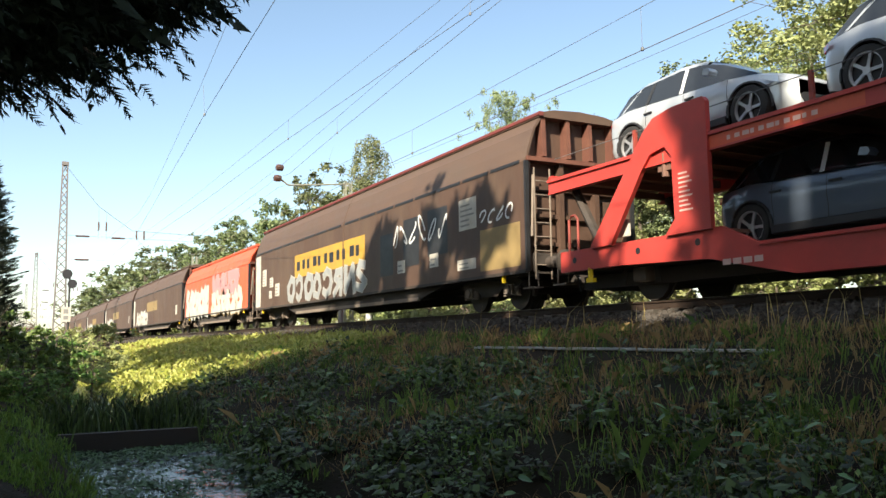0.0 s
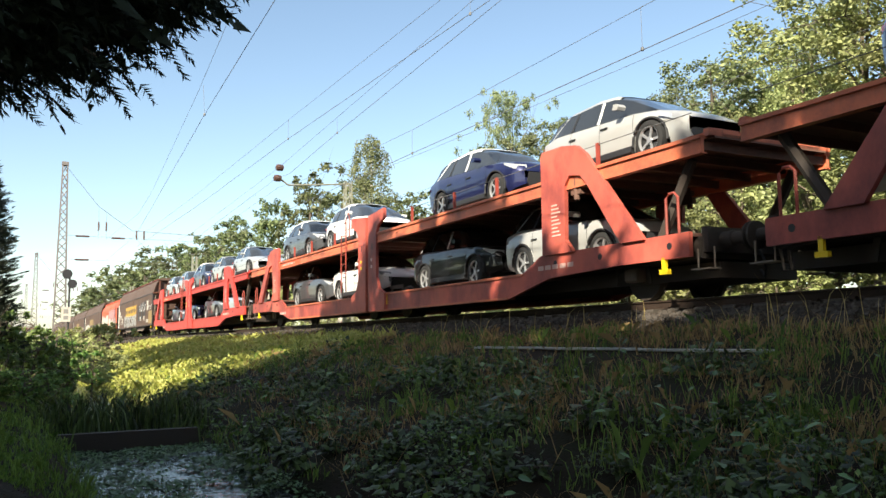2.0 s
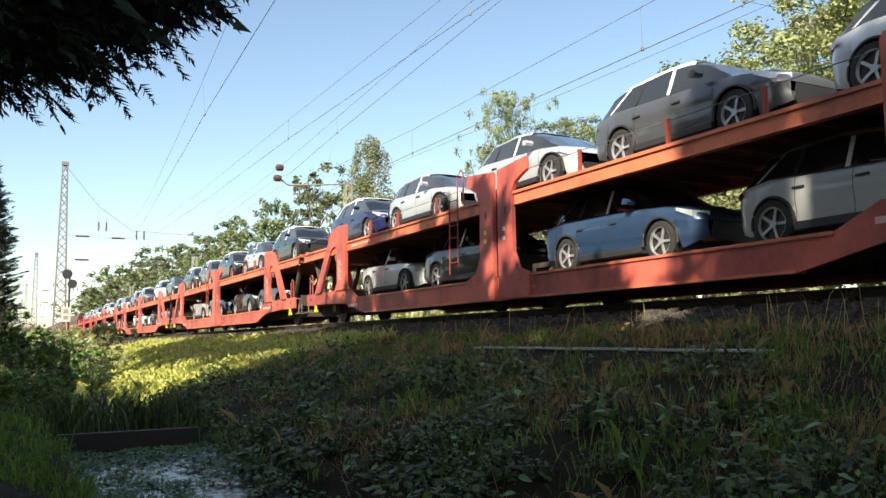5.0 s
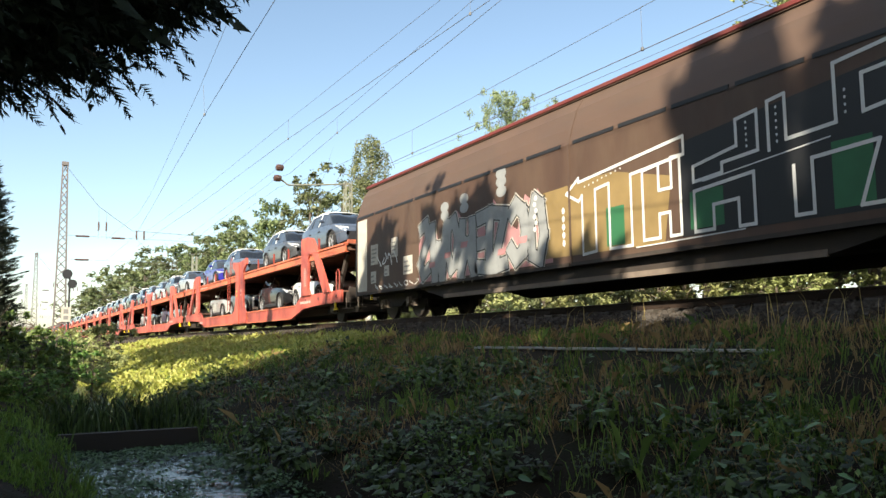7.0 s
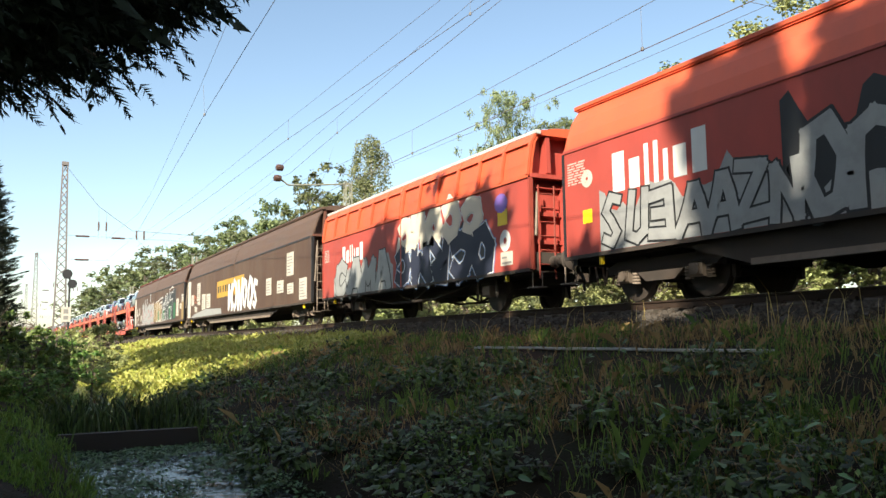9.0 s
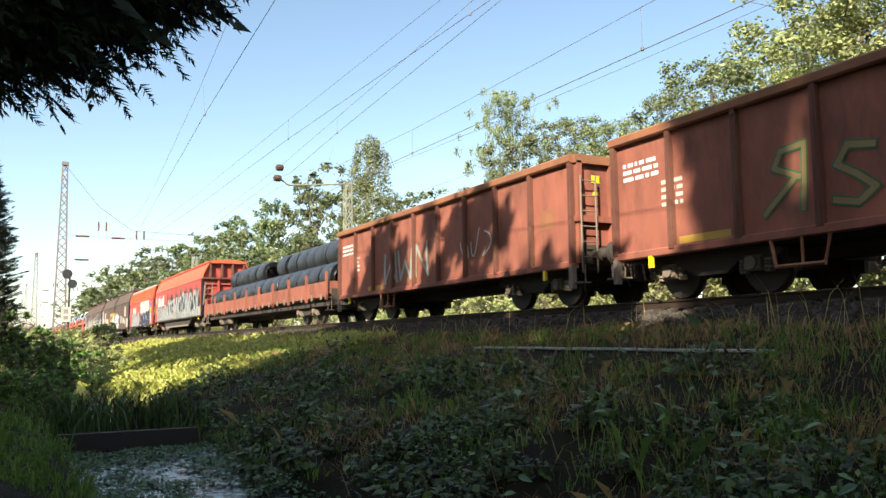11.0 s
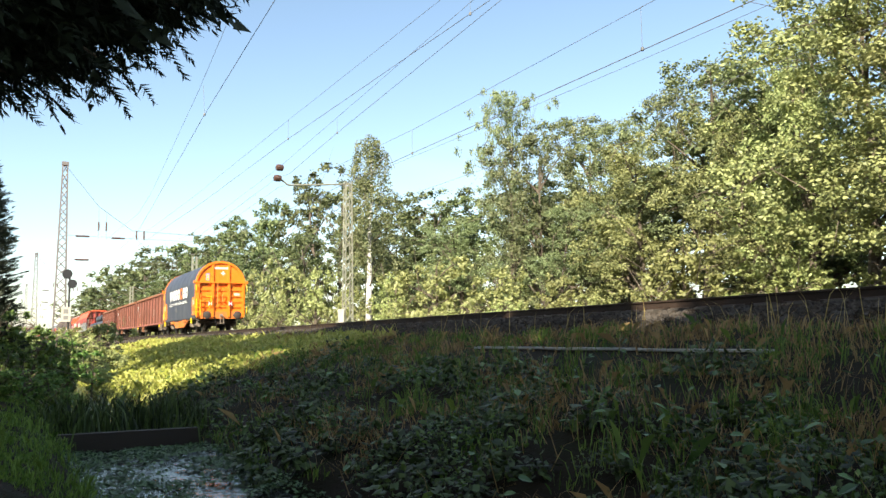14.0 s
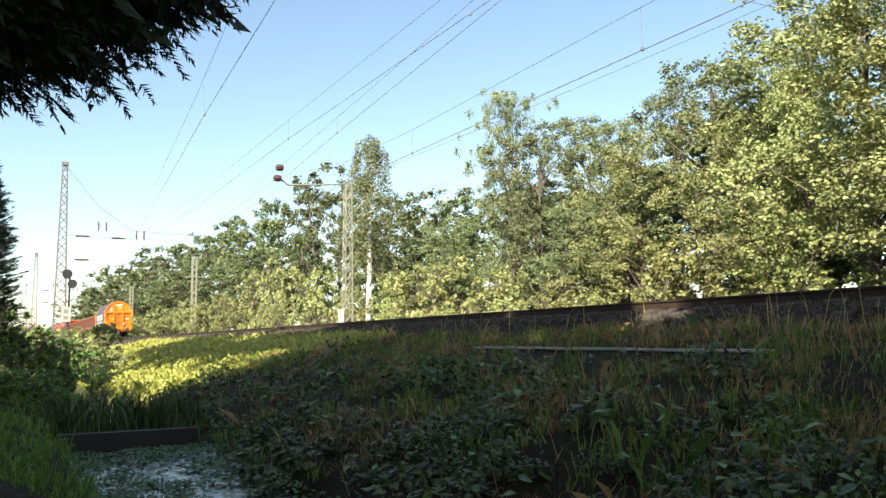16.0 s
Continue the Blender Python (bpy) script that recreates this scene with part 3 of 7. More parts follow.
    wire([(20, 3.0, 10.4), (-18.92, 4.5, 9.58), (-26.04, 5.0, 9.35), (-45.45, 6.5, 9.6), (-56, 7.2, 9.9), (-86, 8.1, 11.6)], 0.009)
    wire([(20, 9.8, 10.4), (-19, 10, 10.65), (-32.7, 10, 10.7), (-54, 10.5, 11.1), (-86, 10.9, 11.8)], 0.010)
    wire([(20, 9.8, 9.2), (-16.44, 10, 9.66), (-33, 10, 9.9), (-53.9, 10.5, 10.3), (-86, 10.9, 11.0)], 0.014)
    wire([(20, 10.6, 12), (-16.91, 10.6, 9.95), (-28.58, 10.6, 9.25), (-35.55, 10.9, 9.0), (-38.9, 11.3, 9.45), (-60, 11.2, 8.6), (-88, 11.2, 9.3)], 0.012)
    wire([(20, 10.6, 12.6), (-18.29, 10.6, 10.48), (-28.58, 10.6, 9.84), (-38.9, 11.4, 9.98), (-60, 11.2, 9.2), (-88, 11.2, 10.0)], 0.009)
    wire([(30, 11.5, 9.4), (5, 11.5, 8.7), (-12.4, 11.5, 8.4), (-23.97, 11.5, 8.38), (-33.56, 11.5, 8.6), (-38.9, 11.4, 9.0), (-64, 11.2, 8.0), (-88, 11.2, 8.9)], 0.010)
    wire([(30, 11.5, 7.4), (-9.91, 11.5, 7.44), (-24, 11.5, 7.6), (-38.9, 11.45, 7.7), (-88, 11.2, 7.7), (-300, 11, 7.7)], 0.015)
    wire(sag((20, 15, 9.0), (-38.9, 15, 9.5), 0.3), 0.010)
    wire(sag((20, 15.3, 8.2), (-38.9, 15.2, 7.9), 0.35), 0.009)
    wire(sag((-38.9, 15.2, 7.9), (-88.3, 17, 8.3), 0.5), 0.012)
    wire(sag((-38.9, 15.2, 6.6), (-88.3, 17, 7.6), 0.5), 0.012)
    for a, c in (((-24.93, 5.0, 8.36), (-25.2, 5.0, 9.35)), ((-32.8, 10, 9.9), (-32.75, 10, 10.7)), ((-28.58, 10.6, 9.25), (-28.6, 10.6, 9.84)), ((-12.85, 11.5, 7.5), (-12.85, 11.5, 8.4)), ((-24.0, 11.5, 7.6), (-24.0, 11.5, 8.38)), ((-17.43, 10, 9.67), (-17.4, 10, 10.6))):
        wire([a, c], 0.008, "thin dropper wire between two overhead wires")
        o = Vector(a)
        cl = Build().lathe([(-0.05, 0.01), (-0.03, 0.035), (0.03, 0.035), (0.05, 0.01)], 6, (0, 0, 0), "z")
        single("wire_clamp", cl, M_WIRE, "small dark clamp on an overhead wire", "wire clamp", "wire clamps", at=Matrix.Translation(o))


build_masts()


# ---- trees ----
def tree_meshes(seed, h, r, n_clumps, n_leaves, leaf, material, low=0.25):
    """A tapered trunk with limbs, and a crown of clumps of small leaves about h metres high."""
    rng = np.random.default_rng(seed)
    trunk = Build()
    lean = rng.normal(0, 0.03, 2) * h
    bend = rng.normal(0, 0.02, 2) * h
    def axis(t):
        return np.array([lean[0] * t + bend[0] * math.sin(t * 5), lean[1] * t + bend[1] * math.sin(t * 4), h * t])
    trunk.tube([axis(t) - np.array((0, 0, 0.25 if t == 0 else 0)) for t in np.linspace(0, 0.84, 9)], 0.012 * h + 0.06, 8, 0.02)
    lobes = [(axis(rng.uniform(min(low + 0.1, 0.92), 0.95)) + np.array([math.cos(a), math.sin(a), 0]) * r * rng.uniform(0.2, 0.62), r * rng.uniform(0.3, 0.55)) for a in rng.uniform(0, math.tau, 15)]
    lobes.append((axis(0.9), r * 0.34))
    centres, outs = [], []
    while len(centres) < n_clumps:
        c, q = lobes[rng.integers(len(lobes))]
        d = rng.normal(size=3)
        d /= np.linalg.norm(d)
        p = c + d * q * rng.uniform(0.55, 1.15) * np.array([1, 1, 0.9])
        if low * h * 0.8 < p[2] < h * 1.02:
            centres.append(p)
            outs.append(d)
    centres, outs = np.array(centres), np.array(outs)
    for p, q in lobes:
        t = max(0.15, min(0.85, p[2] / h - 0.18))
        a = axis(t)
        trunk.tube([a, (a + p) / 2 + np.array((0, 0, 0.05 * h * rng.uniform(-0.3, 1))), p], 0.005 * h + 0.02, 5, 0.012)
        for _ in range(3):
            trunk.tube([p, p + rng.normal(size=3) * q * 0.6], 0.015, 4, 0.005)
    # each clump is a flattened cap of leaves on its twig, open underneath
    size = rng.uniform(0.075, 0.175, n_clumps) * r
    share = size ** 2 / np.sum(size ** 2)
    which = rng.choice(n_clumps, n_leaves, p=share)
    off = rng.normal(size=(n_leaves, 3)) + outs[which] * 0.9 + np.array([0, 0, 0.5])
    off /= np.linalg.norm(off, axis=1)[:, None] + 1e-6
    ragged = 0.75 + 0.3 * np.sin(off[:, 0] * 7 + which) * np.cos(off[:, 1] * 6 + which * 2.1)
    at = centres[which] + off * (size[which] * ragged * rng.uniform(0.55, 1.15, n_leaves))[:, None] * np.array([1, 1, 0.7])
    face = off + np.array([0, 0, 0.3])
    v, f = leaves(rng, at, leaf, leaf * 0.72, -0.05, facing=face)
    return trunk, quick_mesh("crown", v, f, material)


def birch_crown(seed):
    """Leaves along many thin strands that hang from the upper limbs."""
    rng = np.random.default_rng(seed)
    at = []
    for k in range(230):
        z = 11.3 - 7.2 * rng.uniform(0, 1) ** 1.2
        a = rng.uniform(0, math.tau)
        q = rng.uniform(0.15, 1.0) * np.interp(z, [4, 7, 10, 11.3], [1.7, 1.75, 1.15, 0.4])
        top = np.array([0.35 + math.cos(a) * q, math.sin(a) * q, z + 0.25])
        n, fall = 46, rng.uniform(0.6, 2.0)
        t = rng.uniform(0, 1, n)[:, None]
        at.append(top + np.array([[math.cos(a) * 0.25, math.sin(a) * 0.25, -fall]]) * t + rng.normal(0, 0.07, (n, 3)))
    at = np.concatenate(at)
    v, f = leaves(rng, at, 0.125, 0.085, -0.7)
    return quick_mesh("crown", v, f, L_BIRCH)


def plant(kind, label, category, group, trunk_mesh, crown_mesh, x, y, z, turn, sxy, sz):
    t = thing(kind, label, category, group)
    if trunk_mesh:
        part("trunk", trunk_mesh, M_BARK, t)
    part("crown", crown_mesh, L_TREE, t)
    t.matrix_basis = pose(x, y, z, 0, 0, turn)
    t.scale = (sxy, sxy, sz)
    return t


def build_trees():
    near = []
    for s in range(4):
        tr, cr = tree_meshes(10 + s, 10, 3.8, 200, 22000, 0.108, L_TREE if s < 2 else L_MID, 0.10)
        near.append((tr.mesh("trunk", M_BARK), cr))
    far = []
    for s in range(3):
        tr, cr = tree_meshes(30 + s, 12, 4.5, 130, 7000, 0.26, L_FAR, 0.08)
        far.append((tr.mesh("trunk", M_BARK), cr))
    distant = []
    for s in range(2):
        tr, cr = tree_meshes(36 + s, 12, 4.5, 110, 2600, 0.46, L_FAR, 0.08)
        distant.append((tr.mesh("trunk", M_BARK), cr))
    rng = random.Random(3)
    spots = ((-34.3, 22.0, 12.4, 2.6), (-30.2, 21.0, 9.3, 3.2), (-31.6, 25.0, 10.8, 4.5), (-22.7, 20.0, 7.3, 3.2), (-21.6, 21.5, 9.8, 4.2), (-17.1, 19.0, 6.8, 2.6), (-15.5, 19.5, 9.4, 2.9), (-13.0, 18.5, 9.8, 4.2),
             (-11.2, 18.0, 8.8, 4.0), (-9.2, 17.6, 7.6, 4.0), (-6.5, 18.0, 8.5, 4.0), (-25.6, 24.0, 6.9, 4.0), (-27.5, 19.6, 5.4, 2.6), (-35.5, 19.8, 5.6, 2.8), (-32.7, 24.0, 7.4, 4.0), (-37.9, 24.0, 8.3, 4.0), (-20.3, 23.0, 6.8, 4.0), (-17.5, 23.0, 7.1, 4.0), (-24.6, 23.0, 10.0, 3.3), (-28.0, 24.0, 9.6, 3.0), (-18.2, 22.5, 10.4, 2.6))
    for x, y, h, r in spots:
        tr, cr = far[rng.randrange(3)] if x > -8 or (y > 22.5 and -21 < x) else near[rng.randrange(2) + (2 if x < -24 or rng.random() < 0.3 else 0)]
        plant("deciduous_tree", "leafy yellow-green broadleaf tree in sunlight behind the track", "tree", "trees behind the track", tr, cr, x, y, ground_z(x, y) - 0.05, rng.uniform(0, 360), r / 3.8 * 0.95, h / 10.4)
    spots = ((-45.8, 26.0, 9.2, 4.0), (-52.6, 27.0, 11.0, 4.0), (-59.5, 28.0, 11.9, 4.0), (-75.9, 26.0, 17.0, 5.0), (-66.3, 25.0, 14.0, 4.0), (-87.1, 26.0, 15.9, 5.0), (-108.4, 27.0, 17.0, 5.5), (-96, 25.0, 13.5, 4.5), (-121.6, 27.0, 16.8, 6), (-138.2, 27.0, 18.0, 7),
             (-152, 27, 18, 7), (-165.2, 27.0, 18.6, 8), (-180, 27, 19, 8), (-194.8, 27.0, 20.0, 9), (-210, 27, 20, 9), (-224.3, 27.0, 21.0, 10.0), (-243, 27, 20, 10), (-262.5, 27.0, 20, 10.0), (-283, 27, 19, 10), (-305.2, 27.0, 19.0, 11), (-330, 27, 19, 11), (-364.1, 27.0, 19.9, 12.0),
             (-62.5, 20.5, 9.0, 3.5), (-73.9, 20.5, 8.9, 3.8), (-82, 20.5, 8.6, 4), (-89.4, 20.5, 9.1, 4), (-101, 21, 9.5, 4.5), (-114.5, 21.0, 10.0, 5), (-124, 21, 10, 5), (-132.8, 21.0, 10.0, 5), (-149.7, 20.0, 9.2, 6.0), (-163, 20, 9, 6), (-177.6, 20.0, 8.8, 6.5), (-195, 20, 8.8, 7), (-217.1, 20.0, 8.7, 8.0), (-240, 20, 8.7, 8),
             (-53.3, 22.0, 8.7, 3.2), (-47.5, 21.5, 7.0, 3), (-41.5, 22, 7.2, 3.4))
    for x, y, h, r in spots:
        tr, cr = (far if x > -170 else distant)[rng.randrange(2 if x <= -170 else 3)]
        plant("woodland_tree", "dull green broadleaf tree at the edge of a long wood", "tree", "trees along the line", tr, cr, x, y, ground_z(x, y) - 0.05, rng.uniform(0, 360), r / 4.5, h / 12.9)
    bush = []
    for s in range(3):
        tr, cr = tree_meshes(50 + s, 2.6, 2.0, 110, 3500, 0.12, L_BUSH, 0.0)
        bush.append((tr.mesh("trunk", M_BARK), cr))
    spots = ((-30.8, 15.8, 3.3, 2.2), (-26.2, 16.0, 2.4, 1.6), (-22.3, 16.0, 1.9, 1.2), (-36.4, 16.5, 2.9, 1.5), (-17.1, 16.5, 2.4, 1.9), (-14.0, 16.5, 1.7, 1.5), (-10.8, 16.2, 1.3, 1.2), (-51.0, 17.5, 4.4, 2.2), (-61.8, 18.5, 6.2, 2.8),
             (-70.1, 18.5, 5.6, 2.6), (-76.0, 17.5, 4.2, 2.0), (-44.5, 17.0, 2.7, 1.6), (-19.8, 15.2, 1.2, 0.9), (-95.0, 17.5, 4.6, 2.6), (-84, 17.5, 4.4, 2.4), (-110.1, 17.5, 4.2, 3.4), (-127, 17, 4.2, 4.5), (-146, 17, 4.2, 5), (-170, 17, 4.2, 7), (-56, 16.5, 2.6, 1.8), (-34, 15.2, 1.3, 1.1), (-7.5, 16, 1.3, 1.4), (-24.2, 15.2, 1.1, 1.0), (-28.3, 15, 1.1, 1.0), (-39.8, 16, 1.8, 1.2))
    for x, y, h, r in spots:
        tr, cr = bush[rng.randrange(3)]
        if x > -48:
            x, y, h, r = x * 1.06, y * 1.06, h * 1.1, r * 1.15
        plant("shrub", "sunlit yellow-green shrub beside the track", "shrub", "shrubs beside the track", tr, cr, x, y, ground_z(x, y) - 0.03, rng.uniform(0, 360), r / 2.0, h / 2.6)
    under = []
    for s in range(2):
        tr, cr = tree_meshes(56 + s, 3.2, 3.0, 70, 2600, 0.26, L_FAR, 0.0)
        under.append((tr.mesh("trunk", M_BARK), cr))
    for k in range(17):
        x, y = -9.0 - k * 3.3, 24.5 + 1.5 * (k % 3) + (0 if k < 9 else 2)
        tr, cr = under[k % 2]
        plant("undergrowth_bush", "dark green undergrowth bush in the shade of the trees", "bush", "undergrowth behind the trees", tr, cr, x, y, ground_z(x, y) - 0.1, rng.uniform(0, 360), rng.uniform(0.85, 1.1), rng.uniform(1.3, 1.9))
    # the birch with its white stem
    b = thing("birch_tree", "drooping birch with a white stem beside a wire pole", "tree")
    cr = birch_crown(71)
    stem = Build().tube([(0, 0, -0.2), (0.1, 0, 2), (0.0, 0.1, 4), (0.25, 0, 6), (0.3, 0.1, 8), (0.5, 0, 10.2)], 0.2, 9, 0.03)
    limbs = Build()
    for i in range(9):
        z = 3 + i * 0.75
        a = i * 2.4
        p = Vector((math.cos(a), math.sin(a), 0))
        s0 = Vector((0.15, 0.05, z))
        limbs.tube([s0, s0 + p * 0.9 + Vector((0, 0, 0.9)), s0 + p * 1.6 + Vector((0, 0, 1.1)), s0 + p * 2.0 + Vector((0, 0, 0.3))], 0.04, 5, 0.01)
    part("limb", limbs, M_BARK, b)
    part("trunk", stem, M_BIRCH, b, "white birch stem")
    part("crown", cr, L_BIRCH, b)
    b.matrix_basis = pose(-42.3, 17.5, 1.5)
    # trees behind the camera, which shade the bank
    high, mid, low = [], [], []
    for s in range(2):
        tr, cr = tree_meshes(60 + s, 10, 3.8, 80, 4500, 0.38, L_FAR, 0.86)
        high.append((tr.mesh("trunk", M_BARK), cr))
        tr, cr = tree_meshes(67 + s, 10, 3.8, 120, 5000, 0.5, L_FAR, 0.72)
        mid.append((tr.mesh("trunk", M_BARK), cr))
        tr, cr = tree_meshes(64 + s, 10, 3.8, 150, 4600, 0.50, L_FAR, 0.1)
        low.append((tr.mesh("trunk", M_BARK), cr))
    for x, y, h, r, crowns in ((-11.5, -5.4, 15.0, 3.6, high), (-8.0, -6.5, 15.1, 4.0, high), (-4.5, -7, 15.2, 4.4, low), (-0.5, -6.5, 14.6, 4.4, low), (2.9, -6.2, 14.3, 3.3, low), (5.4, -6.6, 12.5, 2.2, low), (5.6, -8.2, 20.6, 1.25, high), (7.5, -7, 20, 3.2, low), (10.8, -8, 23, 4.8, low),
                               (14.5, -7, 23, 5.0, low), (19.5, -9, 24, 5.5, low), (25.5, -8, 24, 5.5, low), (32, -8, 22, 5.5, low), (-1, -13, 17, 5, low), (3, -13, 18, 5, low), (-10, -3.6, 4.6, 2.0, low), (-13.5, -3.8, 5.2, 2.2, low), (-17, -3.8, 5.2, 2.2, low), (-20.5, -4.2, 5.2, 2.2, low), (-15.0, -5.5, 13.6, 2.4, mid), (-18.7, -5.5, 12.6, 2.3, mid), (-23.2, -5.5, 12.6, 2.5, mid), (-27.7, -5.5, 12.8, 2.5, mid), (-31.5, -5.5, 13.0, 2.3, mid), (0.5, -4.6, 10.5, 2.2, high), (5, -4.5, 11, 2.4, high),
                               (-20, -13, 10.5, 5.5, low), (-28, -12, 9.5, 5.5, low), (-36, -13, 10, 6, low), (-45, -13, 10, 6.5, low), (-56, -14, 10.5, 7, low), (-70, -15, 10.5, 8, low)):
        tr, cr = crowns[rng.randrange(2)]
        plant("deciduous_tree", "tall shady broadleaf tree on the near side of the ditch", "tree", "trees on the near bank", tr, cr, x, y, ground_z(x, y), rng.uniform(0, 360), r / 3.8, h / 10.3)


build_trees()


# ---- plants of the banks ----
def spread(rng, n, x_near, x_far, y0, y1, power=1.25):
    """Places along the bank, thicker towards the camera."""
    u = rng.uniform(0, 1, n)
    a, b = 1.6 ** (1 - power), (x_near - x_far) ** (1 - power)
    d = (a + (b - a) * u) ** (1 / (1 - power))
    return x_near + 1.6 - d, rng.uniform(y0, y1, n)


def heights(x, y):
    return np.array([ground_z(float(a), float(b)) for a, b in zip(x, y)])


def patch(x, y, scale, seed):
    return np.array([noise.noise((a * scale, b * scale, seed)) for a, b in zip(x, y)])


def build_plants():
    rng = np.random.default_rng(8)
    # broad-leaved weeds: domed clumps with dark gaps between
    n = 2000
    x, y = spread(rng, n, 5.5, -20.5, 2.42, 6.4, 1.2)
    keep = (patch(x, y, 0.8, 2.0) * 1.9 + 0.58 - (y - 2.4) * 0.27) > rng.uniform(-0.35, 0.35, n)
    x, y = x[keep], y[keep]
    z = heights(x, y)
    m, per = len(x), 66
    wide = rng.uniform(0.10, 0.30, m) * (1 + np.clip(-x - 6, 0, 14) / 30)
    tall = wide * rng.uniform(0.6, 1.5, m)
    which = np.repeat(np.arange(m), per)
    off = rng.normal(size=(m * per, 3)) + np.array([0.15, -0.45, 0.35])
    off[:, 2] = np.abs(off[:, 2])
    off /= np.linalg.norm(off, axis=1)[:, None]
    k = rng.uniform(0.45, 1.1, m * per)
    at = np.stack([x[which] + off[:, 0] * wide[which] * k, y[which] + off[:, 1] * wide[which] * k, z[which] + 0.02 + off[:, 2] * tall[which] * k], 1)
    size = rng.uniform(0.030, 0.085, m)[which] * rng.uniform(0.6, 1.25, m * per) * (1 + np.clip(-at[:, 0], 0, 40) / 45)
    face = off + np.array([0, 0, 0.7])
    fresh = (patch(x, y, 0.9, 21.0) > rng.uniform(-0.05, 0.5, m))[which]
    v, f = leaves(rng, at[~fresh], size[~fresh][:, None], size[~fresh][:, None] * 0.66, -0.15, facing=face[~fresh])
    tagged(new("bank_weeds", quick_mesh("bank_weeds", v, f, L_NETTLE)), "nettles and bramble leaves in green darkened for the shaded bank", "weeds", kind="stuff")
    v, f = leaves(rng, at[fresh], size[fresh][:, None] * 0.85, size[fresh][:, None] * 0.5, 0.0, facing=face[fresh])
    tagged(new("fresh_weeds", quick_mesh("fresh_weeds", v, f, L_WEED)), "fresh green weeds in patches on the shaded bank", "weeds", kind="stuff")
    # leafy weeds and grass farther along, sunlight put into their bright colour
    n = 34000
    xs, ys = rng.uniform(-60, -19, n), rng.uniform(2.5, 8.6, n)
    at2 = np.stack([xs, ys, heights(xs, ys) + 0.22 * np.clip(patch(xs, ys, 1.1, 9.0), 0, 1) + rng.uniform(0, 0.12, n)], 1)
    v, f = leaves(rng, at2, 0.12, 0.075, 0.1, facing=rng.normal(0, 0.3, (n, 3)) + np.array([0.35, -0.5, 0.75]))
    tagged(new("sunlit_weeds", quick_mesh("sunlit_weeds", v, f, L_SUNGRASS)), "yellow-green weeds coloured brighter for sunlight, far end of the bank", "weeds", kind="stuff")
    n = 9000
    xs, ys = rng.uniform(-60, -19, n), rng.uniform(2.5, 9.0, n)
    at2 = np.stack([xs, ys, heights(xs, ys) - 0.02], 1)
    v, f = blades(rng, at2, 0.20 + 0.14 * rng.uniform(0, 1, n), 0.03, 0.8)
    tagged(new("sunlit_grass", quick_mesh("sunlit_grass", v, f, L_SUNGRASS)), "yellow-green grass coloured brighter for sunlight, far end of the bank", "grass", kind="stuff")
    # a few large leaves whose pale colour stands in for glints of the sky
    n = 1100
    x, y = spread(rng, n, 5.0, -24, 2.6, 6.0)
    z = heights(x, y)
    at = np.stack([x, y, z + rng.uniform(0.12, 0.42, n)], 1)
    v, f = broad_leaves(rng, at, rng.uniform(0.05, 0.13, n), 0.7)
    tagged(new("large_weed_leaves", quick_mesh("large_weed_leaves", v, f, L_CRESS)), "large leaves in paler green for sky glint, among the weeds", "weeds", kind="stuff")
    # bare stalks and fallen twigs
    n = 1500
    x, y = spread(rng, n, 5.0, -26, 2.6, 6.5)
    at = np.stack([x, y, heights(x, y)], 1)
    v, f = blades(rng, at, 0.34, 0.008, 1.0)
    tagged(new("dead_stalks", quick_mesh("dead_stalks", v, f, L_DRY)), "brown dead stalks among the weeds", "weeds", kind="stuff")
    def clear(x, y):
        return ~((x > -12.7) & (x < -5.8) & (y > 6.3) & (y < 7.2) & (rng.uniform(0, 1, len(x)) < 0.85))
    # green grass in tufts
    n = 3600
    x, y = spread(rng, n, 5.5, -25, 2.6, 8.3, 1.15)
    keep = (patch(x, y, 0.6, 7.0) + np.clip((y - 5.2) * 0.22, -0.42, 0.3) > rng.uniform(-0.65, 0.25, n)) & clear(x, y)
    x, y = x[keep], y[keep]
    v, f = tufts(rng, np.stack([x, y, heights(x, y) - 0.02], 1), 14, rng.uniform(0.10, 0.32, len(x)), 0.007, 0.20, 0.9)
    tagged(new("bank_grass", quick_mesh("bank_grass", v, f, L_GRASS)), "rough green grass on the embankment", "grass", kind="stuff")
    # dry straw along the shoulder and in patches down the slope
    n = 4800
    x, y = spread(rng, n, 6.0, -60, 3.0, 8.75, 1.15)
    keep = (y - 5.8) * 0.30 + patch(x, y, 0.7, 11.0) * 1.9 + 0.16 + np.clip((x + 16) * 0.035, 0, 0.45) > rng.uniform(-0.35, 0.35, n)
    keep &= clear(x, y)
    x, y = x[keep], y[keep]
    v, f = tufts(rng, np.stack([x, y, heights(x, y) - 0.02], 1), 16, rng.uniform(0.06, 0.26, len(x)), 0.006, 0.3, 1.3)
    tagged(new("dry_grass", quick_mesh("dry_grass", v, f, L_DRY)), "dry straw-coloured grass along the ballast edge", "grass", kind="stuff")
    # tall seed stalks against the ballast
    n = 260
    x, y = spread(rng, n, 3.0, -30, 7.6, 8.9)
    at = np.stack([x, y, heights(x, y)], 1)
    v, f = blades(rng, at, 0.55, 0.012, 0.45)
    tagged(new("seed_stalks", quick_mesh("seed_stalks", v, f, L_DRY)), "thin pale seed stalks standing at the ballast edge", "grass", kind="stuff")
    # near bank
    n = 2600
    x, y = spread(rng, n, -2.5, -22, -2.4, 0.74, 1.05)
